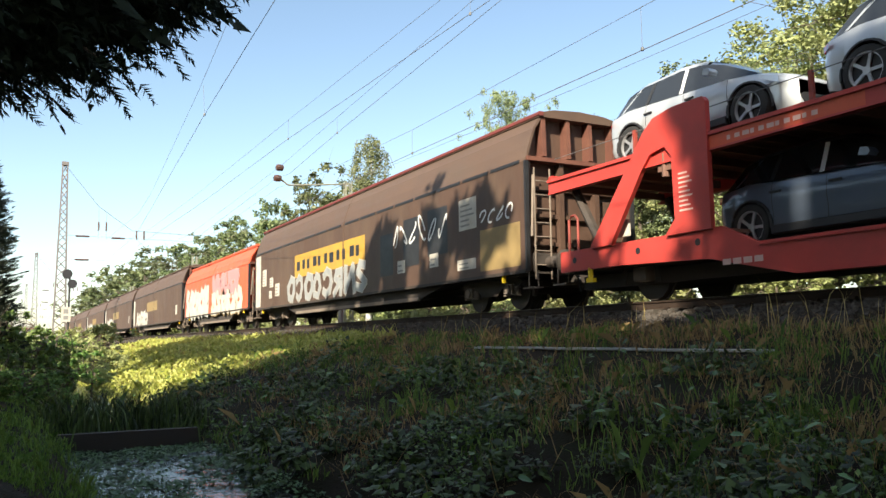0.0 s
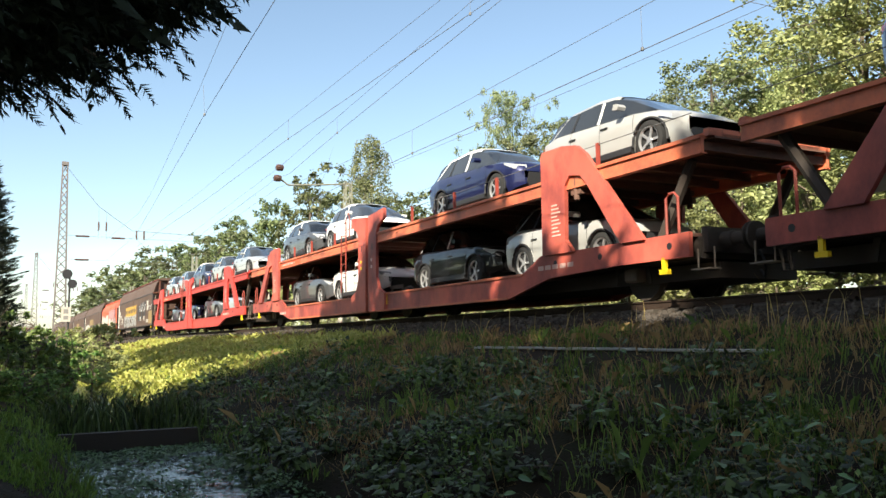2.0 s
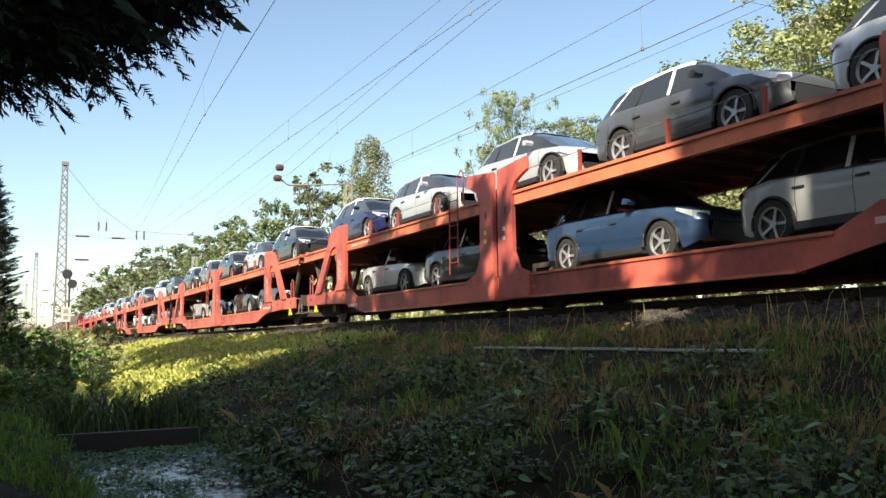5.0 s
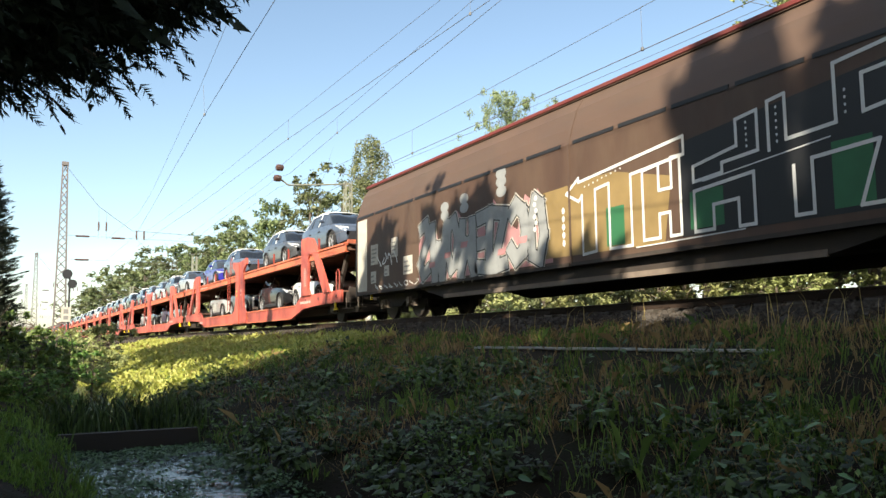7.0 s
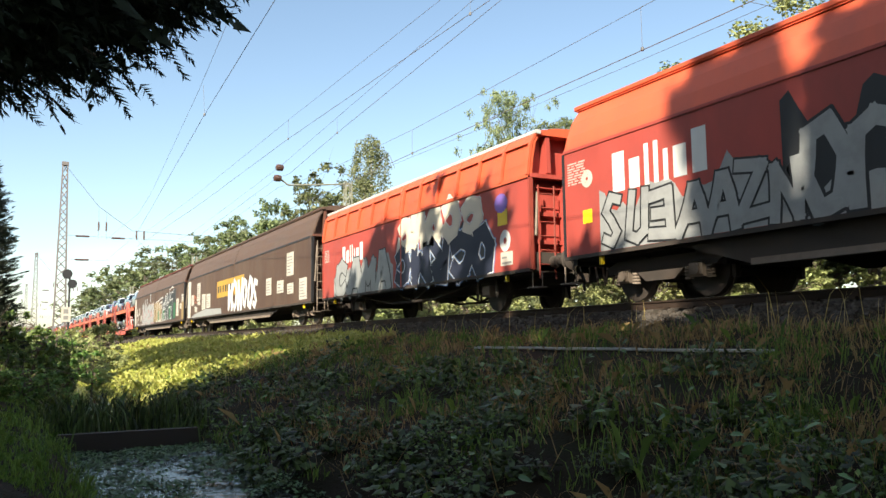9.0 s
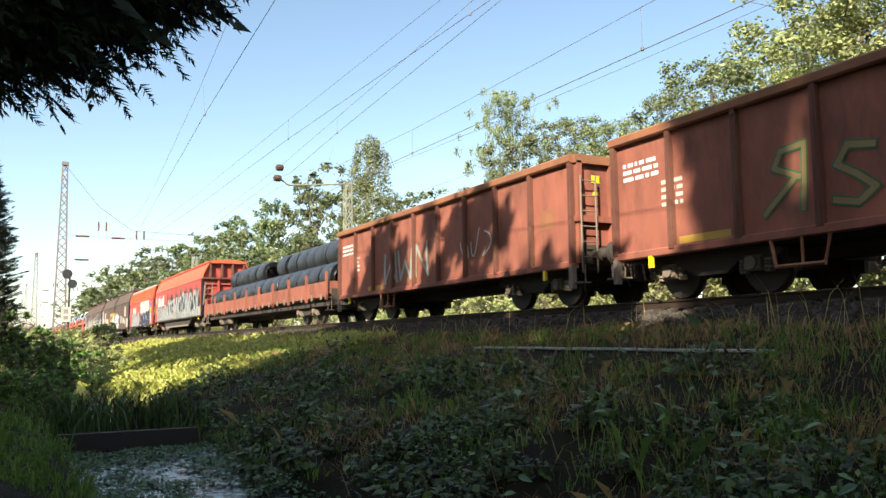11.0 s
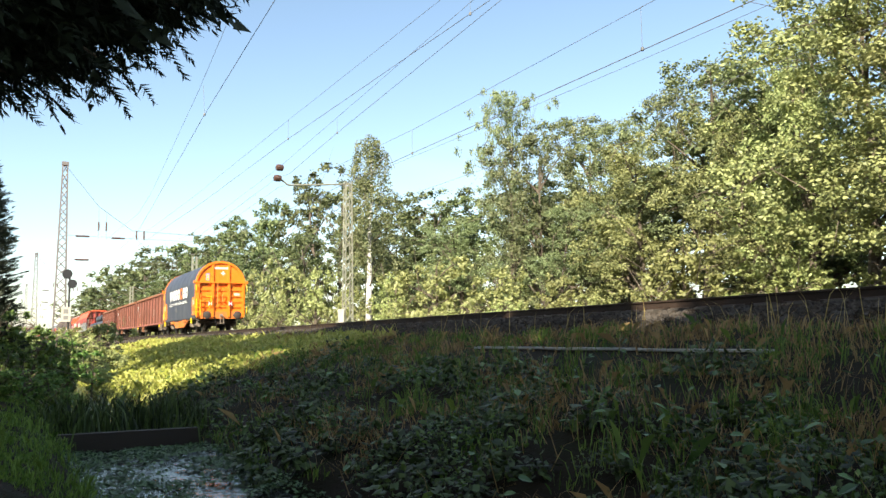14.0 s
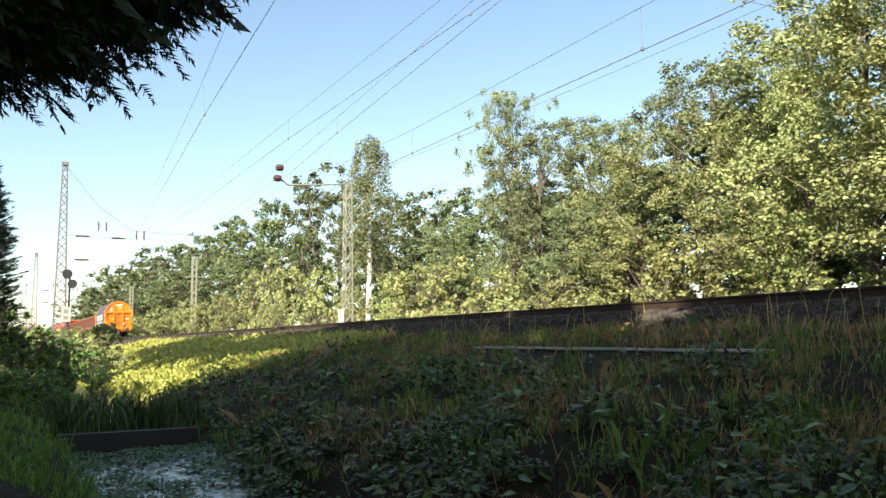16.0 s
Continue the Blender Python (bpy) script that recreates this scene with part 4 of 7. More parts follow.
    keep = patch(x, y, 0.7, 4.0) - np.clip((x + 7.8) * 0.6, 0, 2) > rng.uniform(-0.9, 0.0, n)
    x, y = x[keep], y[keep]
    v, f = tufts(rng, np.stack([x, y, heights(x, y) - 0.02], 1), 15, rng.uniform(0.05, 0.18, len(x)), 0.007, 0.22, 1.0)
    tagged(new("near_bank_grass", quick_mesh("near_bank_grass", v, f, L_BANKGRASS)), "long green grass over the near side of the ditch", "grass", kind="stuff")
    # litter on the bare near bank
    n = 5200
    x, y = spread(rng, n, -2.5, -16, -2.2, 0.75, 1.2)
    at = np.stack([x, y, heights(x, y) + 0.012], 1)
    v, f = broad_leaves(rng, at, rng.uniform(0.02, 0.055, n), 0.25)
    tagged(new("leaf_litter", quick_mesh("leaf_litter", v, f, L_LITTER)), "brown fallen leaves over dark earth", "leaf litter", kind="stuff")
    # water plants
    n = 19000
    x = -4.0 - 9.0 * rng.uniform(0, 1, n)
    y = rng.uniform(0.6, 2.75, n)
    z_top = 0.03 + 0.20 * np.clip(patch(x, y, 2.2, 6.0) + 0.25, 0, 1)
    open_water = np.exp(-((y - 1.95 - 0.05 * (x + 8)) / 0.24) ** 2) * (x > -11)
    keep = patch(x, y, 1.9, 1.0) * 1.5 + 0.30 - 0.9 * open_water > rng.uniform(-0.15, 0.25, n)
    x, y, z_top = x[keep], y[keep], z_top[keep]
    at = np.stack([x, y, 0.01 + rng.uniform(0.2, 1, len(x)) * z_top * np.clip((x + 12.6) / 1.5, 0.15, 1)], 1)
    v, f = broad_leaves(rng, at, rng.uniform(0.022, 0.066, len(at)), 0.8)
    tagged(new("water_plants", quick_mesh("water_plants", v, f, L_CRESS)), "matted pale green water plants floating on the stream", "water plants", kind="stuff")
    # reeds by the plank
    n = 900
    x = rng.normal(-15.2, 0.8, n)
    y = rng.uniform(0.45, 3.0, n)
    at = np.stack([x, y, np.zeros(n)], 1)
    v, f = blades(rng, at, 0.62, 0.03, 0.45)
    tagged(new("reeds", quick_mesh("reeds", v, f, L_NETTLE)), "dark green reeds standing in the stream behind the plank", "reeds", kind="stuff")


build_plants()


def build_near_shrubs():
    # two leaf colours: one darkened to stand for shade, one pale for sunlight
    dark, lit = [], []
    for s in range(2):
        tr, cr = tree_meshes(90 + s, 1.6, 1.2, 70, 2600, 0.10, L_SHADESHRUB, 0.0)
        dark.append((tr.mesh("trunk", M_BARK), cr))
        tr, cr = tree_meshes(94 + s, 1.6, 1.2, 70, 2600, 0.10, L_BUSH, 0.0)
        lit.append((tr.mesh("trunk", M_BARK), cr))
    rng = random.Random(12)
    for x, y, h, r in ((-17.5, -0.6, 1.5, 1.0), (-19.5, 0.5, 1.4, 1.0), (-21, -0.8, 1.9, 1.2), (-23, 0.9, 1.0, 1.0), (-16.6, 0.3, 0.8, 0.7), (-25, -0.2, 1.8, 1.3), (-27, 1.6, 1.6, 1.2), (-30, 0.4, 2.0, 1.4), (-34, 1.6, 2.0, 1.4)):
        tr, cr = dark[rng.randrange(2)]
        plant("shrub", "shrub in green darkened for shade on the near bank", "shrub", "shrubs by the ditch", tr, cr, x, y, max(0, ground_z(x, y)) - 0.05, rng.uniform(0, 360), r / 1.2, h / 1.6)
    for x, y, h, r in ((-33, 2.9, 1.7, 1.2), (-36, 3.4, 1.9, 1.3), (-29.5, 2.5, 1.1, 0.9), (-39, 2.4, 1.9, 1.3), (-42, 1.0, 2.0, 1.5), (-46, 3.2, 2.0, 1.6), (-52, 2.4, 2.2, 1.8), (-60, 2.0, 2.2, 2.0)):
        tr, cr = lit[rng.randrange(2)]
        plant("shrub", "shrub in yellow-green paled for sunlight at the ditch end", "shrub", "shrubs by the ditch", tr, cr, x, y, max(0, ground_z(x, y)) - 0.05, rng.uniform(0, 360), r / 1.2, h / 1.6)


build_near_shrubs()


# ---- conifers of the near bank ----
def sprays(rng, at, along, length, material, name, k=15, reach=0.30, thick=0.05):
    """Flat needle sprays: for each place and direction a bundle of narrow needles to both sides."""
    n = len(at)
    d = along / np.linalg.norm(along, axis=1)[:, None]
    s = np.cross(d, rng.normal(size=(n, 3)))
    s /= np.linalg.norm(s, axis=1)[:, None]
    t = np.linspace(0, 1, k)[None, :, None]
    sign = np.where(np.arange(k) % 2, 1.0, -1.0)[None, :, None]
    L = (length * rng.uniform(0.6, 1.3, n))[:, None, None]
    p = at[:, None] + d[:, None] * t * L
    tip = p + (d[:, None] * 0.8 + s[:, None] * sign * (1.0 - 0.7 * t)) * L * reach + rng.normal(size=(n, k, 3)) * 0.006
    w = np.cross(tip - p, rng.normal(size=(n, k, 3)))
    w = w / (np.linalg.norm(w, axis=2)[..., None] + 1e-6) * L * thick
    v = np.stack([p - w, p + w, tip], 2).reshape(-1, 3)
    f = np.arange(n * k * 3).reshape(-1, 3)
    return quick_mesh(name, v, f, material)


def build_conifers():
    rng = np.random.default_rng(15)
    c = thing("conifer", "dark conifer with drooping boughs hanging over the ditch", "tree")
    root = np.array([-3.4, -1.7, 0.45])
    part("trunk", Build().tube([tuple(root + (0, 0, -0.2)), tuple(root + (0.05, 0, 3)), tuple(root + (0.0, 0.05, 9))], 0.2, 9, 0.04), M_BARK, c)
    at, along, core, core_along = [], [], [], []
    boughs = Build()
    # the hem of the boughs over the ditch, and the mass above it
    hem = np.array([(-3.46, 0.87, 3.10), (-3.62, 0.58, 3.0), (-3.69, 0.50, 2.83), (-3.78, 0.36, 2.67), (-3.90, 0.15, 2.60), (-4.02, -0.10, 2.56)])
    for k in range(120):
        g = rng.uniform(0, 5)
        i = min(4, int(g))
        e = hem[i] + (hem[i + 1] - hem[i]) * (g - i) + rng.normal(0, 0.035, 3)
        rise = rng.uniform(0, 1) ** 1.6
        e = e + (np.array([-3.95, -0.15, 3.45]) - e) * rise
        s = root + np.array([0, 0, e[2] + 0.45 - root[2] + rng.uniform(0, 0.4)])
        m = (s + e) / 2 + np.array([0, 0, 0.2])
        boughs.tube([tuple(s), tuple(m), tuple(e)], 0.025, 5, 0.006)
        d = (e - s) / np.linalg.norm(e - s)
        for _ in range(46):
            t = rng.uniform(0.72, 1)
            p = (1 - t) ** 2 * s + 2 * t * (1 - t) * m + t * t * e
            at.append(p + rng.normal(0, 0.05, 3))
            along.append(d + rng.normal(0, 0.45, 3) + np.array([0, 0, -0.4]))
        for _ in range(50):
            t = rng.uniform(0.3, 0.92)
            p = (1 - t) ** 2 * s + 2 * t * (1 - t) * m + t * t * e
            core.append(p + rng.normal(0, 0.07, 3) + np.array([0, 0, 0.05]))
            core_along.append(d + rng.normal(0, 0.6, 3))
    part("bough", boughs, M_BARK, c)
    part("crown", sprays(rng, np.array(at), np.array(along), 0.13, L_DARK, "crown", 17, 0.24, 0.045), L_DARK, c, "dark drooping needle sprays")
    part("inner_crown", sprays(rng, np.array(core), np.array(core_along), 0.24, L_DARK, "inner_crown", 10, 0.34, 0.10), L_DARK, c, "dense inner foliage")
    # the smaller one farther down the bank
    c = thing("conifer", "narrow dark conifer standing on the near bank", "tree")
    part("trunk", Build().tube([(-26, -1.1, 0.3), (-26, -1.1, 6.4)], 0.12, 8, 0.02), M_BARK, c)
    n = 2600
    z = rng.uniform(0.02, 1, n)
    r = 1.25 * (1 - z) ** 0.6 * rng.uniform(0.35, 1.05, n) + 0.1
    a = rng.uniform(0, math.tau, n)
    at = np.stack([-26 + r * np.cos(a), -1.1 + r * np.sin(a), 0.6 + z * 5.9], 1)
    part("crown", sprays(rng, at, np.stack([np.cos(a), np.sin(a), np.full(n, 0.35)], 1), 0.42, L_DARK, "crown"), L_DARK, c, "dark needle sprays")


build_conifers()


# ---- far end of the line ----
def build_distance():
    b = thing("road_bridge", "pale concrete road bridge far down the line", "bridge")
    part("bridge_deck", Build().box(-330, -322, -40, 9, 6.9, 8.2), M_CONCRETE, b)
    part("parapet", Build().box(-321.9, -321.6, -40, 9, 8.0, 9.0), M_STRIP, b)
    for y in (-30, -14, -2, 7.5):
        part("pier", Build().box(-329, -323, y - 0.6, y + 0.6, 0.5, 6.9), M_CONCRETE, b)
    h = thing("trackside_hut", "small pale hut far beside the line", "hut")
    part("wall", Build().box(-120, -114, 0.2, 3.0, 0.2, 3.4), M_STRIP, h)
    part("roof", Build().box(-120.3, -113.7, 0.0, 3.2, 3.4, 3.6), M_DECK, h)
    part("door", Build().box(-113.99, -113.95, 1.2, 2.1, 0.5, 2.6), M_DECK, h)


build_distance()


# ---- the train; every vehicle stands at its own origin on the rail top, the near side at negative y ----
ROLLING = []


def on_train(ob, s, z=0.0):
    """Put a thing s metres ahead of the train's last buffers."""
    ob.matrix_basis = pose(TAIL_X - s, TRACK_Y, RAIL_Z + z)
    ROLLING.append((ob, TAIL_X - s, z))
    return ob


def wheel_mesh():
    b = Build()
    b.lathe([(-0.065, 0.02), (-0.065, 0.36), (-0.06, 0.45), (0.035, 0.46), (0.04, 0.49), (0.065, 0.49), (0.065, 0.38), (0.02, 0.32), (0.02, 0.02)], 18, (0, 0, 0))
    return b.mesh("wheel", M_WHEEL, True)


WHEEL = wheel_mesh()
AXLE = Build().disc(0, -1.0, 1.0, 0, 0.085, 10).mesh("axle", M_UNDER)


def axle_set(owner, x, box=True):
    part("axle", AXLE, M_UNDER, owner, at=pose(x, 0, 0.46))
    for y, r in ((-0.755, 0), (0.755, 180)):
        part("wheel", WHEEL, M_WHEEL, owner, at=pose(x, y, 0.46, 0, 0, r))


def bogie_meshes():
    frame_b = Build()
    made = []
    for y in (-1.02, 1.02):
        frame_b.plate([(-1.45, 0.62), (-1.1, 0.74), (1.1, 0.74), (1.45, 0.62), (1.3, 0.52), (0.6, 0.52), (0.35, 0.34), (-0.35, 0.34), (-0.6, 0.52), (-1.3, 0.52)], y - 0.05, y + 0.05)
        for x in (-0.9, 0.9):
            boxes = Build()
            made.append(boxes)
            boxes.box(x - 0.15, x + 0.15, y - 0.10, y + 0.14 if y > 0 else y + 0.10, 0.34, 0.58, 0.03)
            for dx in (-0.24, 0.24):
                for k in range(4):
                    boxes.lathe([(-0.018, 0.04), (-0.018, 0.075), (0.018, 0.075), (0.018, 0.04)], 10, (x + dx, y, 0.33 + k * 0.055), "z")
            boxes.disc(x, y - 0.14, y - 0.10, 0.46, 0.10, 12) if y < 0 else boxes.disc(x, y + 0.10, y + 0.14, 0.46, 0.10, 12)
    frame_b.box(-0.3, 0.3, -1.0, 1.0, 0.45, 0.72, 0.04)
    for x in (-1.4, 1.4):
        frame_b.box(x - 0.06, x + 0.06, -1.0, 1.0, 0.5, 0.64)
    for x in (-1.42, -0.4, 0.4, 1.42):
        for y in (-0.755, 0.755):
            frame_b.box(x - 0.04, x + 0.04, y - 0.05, y + 0.05, 0.3, 0.62)
    return frame_b.mesh("bogie", M_UNDER), [k.mesh("axle_box", M_AXLEBOX) for k in made]


BOGIE, BOGIE_BOX = bogie_meshes()


def bogie(t, x):
    g = part("bogie", BOGIE, M_UNDER, t, at=pose(x, 0, 0))
    for k in BOGIE_BOX:
        part("axle_box", k, M_AXLEBOX, g, "pale dusty axle box and springs")
    axle_set(g, -0.9)
    axle_set(g, 0.9)


def single_axle(t, x):
    g = None
    for y in (-1.02, 1.02):
        ring = [(x - 0.62, 0.60), (x + 0.62, 0.60), (x + 0.62, 0.625), (x + 0.40, 0.645), (x + 0.2, 0.70), (x - 0.2, 0.70), (x - 0.40, 0.645), (x - 0.62, 0.625)]
        o = part("leaf_spring", Build().plate(ring, y - 0.06, y + 0.06), M_UNDER, t)
        part("axle_guard", Build().plate([(x - 0.5, 0.3), (x - 0.42, 0.3), (x - 0.3, 0.85), (x + 0.3, 0.85), (x + 0.42, 0.3), (x + 0.5, 0.3), (x + 0.42, 0.95), (x - 0.42, 0.95)], y - 0.09, y - 0.065), M_UNDER, o)
        part("axle_box", Build().box(x - 0.16, x + 0.16, y - 0.12, y + 0.1, 0.34, 0.6, 0.03), M_AXLEBOX, o, "pale dusty axle box")
        g = g or o
    axle_set(g, x)


def buffer_mesh():
    b = Build().lathe([(0, 0.02), (0, 0.13), (0.22, 0.13), (0.24, 0.105), (0.5, 0.10), (0.52, 0.17), (0.545, 0.225), (0.58, 0.23), (0.60, 0.20), (0.61, 0.02)], 18, (0, 0, 0), "x")
    return b.mesh("buffer", M_UNDER, True)


BUFFER = buffer_mesh()
HOOK = Build().box(0, 0.3, -0.04, 0.04, -0.05, 0.06).tube([(0.25, 0, 0.0), (0.42, 0, 0.05), (0.46, 0, -0.08), (0.36, 0, -0.12)], 0.035, 6).tube([(0.34, -0.09, -0.05), (0.42, -0.09, -0.5), (0.42, 0.09, -0.5), (0.34, 0.09, -0.05)], 0.025, 6).mesh("coupling_hook", M_AXLEBOX)
HOSE = Build().tube([(0, 0, 0), (0.18, 0, -0.05), (0.28, 0.03, -0.3), (0.2, 0.1, -0.52), (0.05, 0.18, -0.4)], 0.028, 6).mesh("brake_hose", M_TRIM)


def end_gear(t, half, z=0.96, colour=None):
    """Buffers, hook and hoses at both ends; half: half the length over buffers."""
    for e in (-1, 1):
        r = 0 if e > 0 else 180
        for y in (-0.875, 0.875):
            part("buffer", BUFFER, M_UNDER, t, "black round buffer", at=pose(e * (half - 0.61), y, z, 0, 0, r))
        part("coupling_hook", HOOK, M_AXLEBOX, t, at=pose(e * (half - 0.55), 0, z, 0, 0, r))
        part("brake_hose", HOSE, M_TRIM, t, at=pose(e * (half - 0.55), -0.38 * e, z - 0.08, 0, 0, r))
        part("buffer_beam", Build().box(e * (half - 0.72), e * (half - 0.6), -1.25, 1.25, z - 0.2, z + 0.2), colour or M_UNDER, t)
        for y in (-1.32, 1.32):
            b = Build()
            b.tube([(e * (half - 0.75), y, 0.75), (e * (half - 0.75), y, 0.42), (e * (half - 0.4), y, 0.42), (e * (half - 0.4), y, 0.75)], 0.018, 5)
            b.box(e * (half - 0.8), e * (half - 0.38), y - 0.12, y + 0.12, 0.40, 0.425)
            part("shunter_step", b, M_AXLEBOX, t)


def ladder(x, y, z0, z1, width=0.36, across="x", step=0.3):
    b = Build()
    d = Vector((width / 2, 0, 0)) if across == "x" else Vector((0, width / 2, 0))
    c = Vector((x, y, 0))
    for s in (-1, 1):
        b.tube([c + d * s + Vector((0, 0, z0)), c + d * s + Vector((0, 0, z1))], 0.02, 5)
    z = z0 + step
    while z < z1:
        b.tube([c - d + Vector((0, 0, z)), c + d + Vector((0, 0, z))], 0.014, 5)
        z += step
    return b


def rod(pts, r=0.018):
    return Build().tube(pts, r, 6)


# ---- paint on the wagon sides: thin sheets just proud of the panel ----
def sheet(polys, y, lift=0.004):
    """Flat outlines in x and z, painted on the near side of a wagon."""
    b = Build()
    for i, ring in enumerate(polys):
        n = len(ring)
        off = math.copysign(abs(lift) + 0.0003 * (i % 9), lift)
        b.add([(x, y - off, z) for x, z in ring], [tuple(range(n))])
    return b


def rect(x, z, w, h, shear=0.0):
    return [(x, z), (x + w, z), (x + w + shear, z + h), (x + shear, z + h)]


def stroke(pts, w):
    """A ribbon along a line, as quads."""
    out = []
    for (x0, z0), (x1, z1) in zip(pts, pts[1:]):
        d = math.hypot(x1 - x0, z1 - z0) or 1
        ux, uz = (x1 - x0) / d, (z1 - z0) / d
        a, c = -uz * w / 2, ux * w / 2
        x0, z0, x1, z1 = x0 - ux * w * 0.4, z0 - uz * w * 0.4, x1 + ux * w * 0.4, z1 + uz * w * 0.4
        out.append([(x0 + a, z0 + c), (x1 + a, z1 + c), (x1 - a, z1 - c), (x0 - a, z0 - c)])
    return out


def arc(x, z, rx, rz, a0, a1, n=12):
    return [(x + rx * math.cos(radians(a0 + (a1 - a0) * k / n)), z + rz * math.sin(radians(a0 + (a1 - a0) * k / n))) for k in range(n + 1)]


def ring_shape(x, z, rx, rz, inner, n=28):
    """A ring as quads."""
    o, i = arc(x, z, rx, rz, 0, 360, n), arc(x, z, rx * inner, rz * inner, 0, 360, n)
    return [[o[k], o[k + 1], i[k + 1], i[k]] for k in range(n)]


GLYPHS = (
    (((0.0, 0.0), (0.42, 1.0), (0.62, 1.0), (1.0, 0.0)), ((0.28, 0.36), (0.78, 0.36))),
    (((0.95, 0.85), (0.6, 1.0), (0.2, 0.85), (0.05, 0.5), (0.2, 0.12), (0.6, 0.0), (0.95, 0.2)),),
    (((0.0, 0.0), (0.08, 1.0), (0.5, 0.4), (0.92, 1.0), (1.0, 0.0)),),
    (((0.9, 0.9), (0.45, 1.0), (0.15, 0.78), (0.5, 0.52), (0.88, 0.3), (0.6, 0.0), (0.1, 0.08)),),
    (((0.1, 0.0), (0.05, 1.0), (0.7, 0.95), (0.85, 0.7), (0.2, 0.5)), ((0.3, 0.5), (0.95, 0.0))),
    (((0.15, 0.1), (0.05, 0.6), (0.35, 1.0), (0.8, 0.9), (0.95, 0.4), (0.6, 0.0), (0.15, 0.1)),),
    (((0.0, 1.0), (0.1, 0.1), (0.5, 0.0), (0.85, 0.15), (0.95, 1.0)),),
    (((0.0, 0.95), (0.95, 1.0), (0.1, 0.08), (1.0, 0.0)),),
    (((0.05, 0.0), (0.1, 1.0), (0.85, 0.05), (0.95, 1.0)),),
    (((0.95, 0.95), (0.1, 1.0), (0.1, 0.0), (0.95, 0.05)), ((0.15, 0.5), (0.8, 0.52))))


def glyph_strokes(rng, x, z, w, h, shape=None):
    """Strokes of one sprayed sign filling a cell, slanted and swollen a little at random."""
    g = GLYPHS[rng.randrange(len(GLYPHS)) if shape is None else shape]
    lean, bow = rng.uniform(-0.08, 0.16), rng.uniform(-0.06, 0.06)
    if shape is None:
        mirror, flip, pull = rng.random() < 0.9, rng.random() < 0.6, rng.uniform(-0.5, 0.5)
        g = [[((1 - a if mirror else a) + pull * (c - 0.5) * (a - 0.5), 1 - c if flip else c) for a, c in line] for line in g]
    out = []
    for line in g:
        pts = []
        for (a0, c0), (a1, c1) in zip(line, line[1:]):
            for k in range(3):
                a, c = a0 + (a1 - a0) * k / 3, c0 + (c1 - c0) * k / 3
                pts.append((x + w * (a * 0.9 + 0.05 + lean * c + bow * math.sin(c * 3.1)), z + h * c))
        a, c = line[-1]
        pts.append((x + w * (a * 0.9 + 0.05 + lean * c + bow * math.sin(c * 3.1)), z + h * c))
        out.append(pts)
    return out


def graffiti(t, x, z, w, h, count, fill, outline, seed, y=-1.45, fat=0.30, line=0.06, halo=None, shapes=()):
    """A row of bulging sprayed shapes: fills with outlines, each colour one part."""
    rng = random.Random(seed)
    fills, lines, halos = [], [], []
    cell = w / count
    for i in range(count):
        gx, gz, gw, gh = x + i * cell + rng.uniform(-0.05, 0.05), z + rng.uniform(0, 0.12) * h, cell * rng.uniform(0.75, 0.95), h * rng.uniform(0.75, 0.95)
        for s in glyph_strokes(rng, gx, gz, gw, gh, shapes[i] if i < len(shapes) else None):
            halos += stroke(s, fat * gw + 3.2 * line)
            lines += stroke(s, fat * gw + 1.6 * line)
            fills += stroke(s, fat * gw)
    if halo:
        part("graffiti", sheet(halos, y, 0.004), halo, t, "sprayed background colour")
    part("graffiti", sheet(lines, y, 0.008), outline, t, "sprayed dark outline")
    part("graffiti", sheet(fills, y, 0.012), fill, t, "sprayed letter-like fill")


def spray_mass(t, x, z, w, h, colour, seed, y=-1.45, label="solid sprayed ground of a long graffiti piece"):
    """A solid sprayed band with a bulging, ragged upper edge."""
    rng = random.Random(seed)
    n = max(6, int(w / 0.16))
    a = [rng.uniform(0, 6.28) for _ in range(3)]
    top = [z + h * (0.72 + 0.16 * math.sin(k * 0.62 + a[0]) + 0.10 * math.sin(k * 1.7 + a[1]) + rng.uniform(-0.04, 0.04)) for k in range(n + 1)]
    polys = [[(x + w * k / n, z), (x + w * (k + 1) / n, z), (x + w * (k + 1) / n, top[k + 1]), (x + w * k / n, top[k])] for k in range(n)]
    b = Build()
    for ring in polys:
        b.add([(px, y - 0.003, pz) for px, pz in ring], [(0, 1, 2, 3)])
    part("graffiti", b, colour, t, label)


def tag_lines(t, x, z, w, h, count, colour, seed, y=-1.45, line=0.05):
    rng = random.Random(seed)
    polys = []
    for i in range(count):
        gx, gz, gw, gh = x + i * w / count, z + rng.uniform(0, 0.1) * h, w / count * 0.8, h * rng.uniform(0.7, 1)
        a, c, p, q = rng.uniform(3, 6.5), rng.uniform(3, 6), rng.uniform(0, 6), rng.uniform(0, 6)
        polys += stroke([(gx + gw * (0.5 + 0.46 * math.sin(a * k / 18 + p)), gz + gh * (0.5 + 0.46 * math.cos(c * k / 18 + q))) for k in range(19)], line)
    part("graffiti", sheet(polys, y, 0.007), colour, t, "thin sprayed scrawl")


def placard(t, x, z, w, h, colour=None, ink=True, y=-1.45, seed=0):
    p = part("placard", sheet([rect(x, z, w, h)], y, 0.005), colour or M_SIGN, t)
    if ink:
        rng = random.Random(seed + int(x * 10))
        rows = max(2, int(h / 0.13))
        bars = [rect(x + w * 0.1, z + h * (0.12 + 0.8 * k / rows), w * rng.uniform(0.4, 0.8), h * 0.3 / rows) for k in range(rows)]
        part("placard_print", sheet(bars, y, 0.008), M_SIGNINK, p)


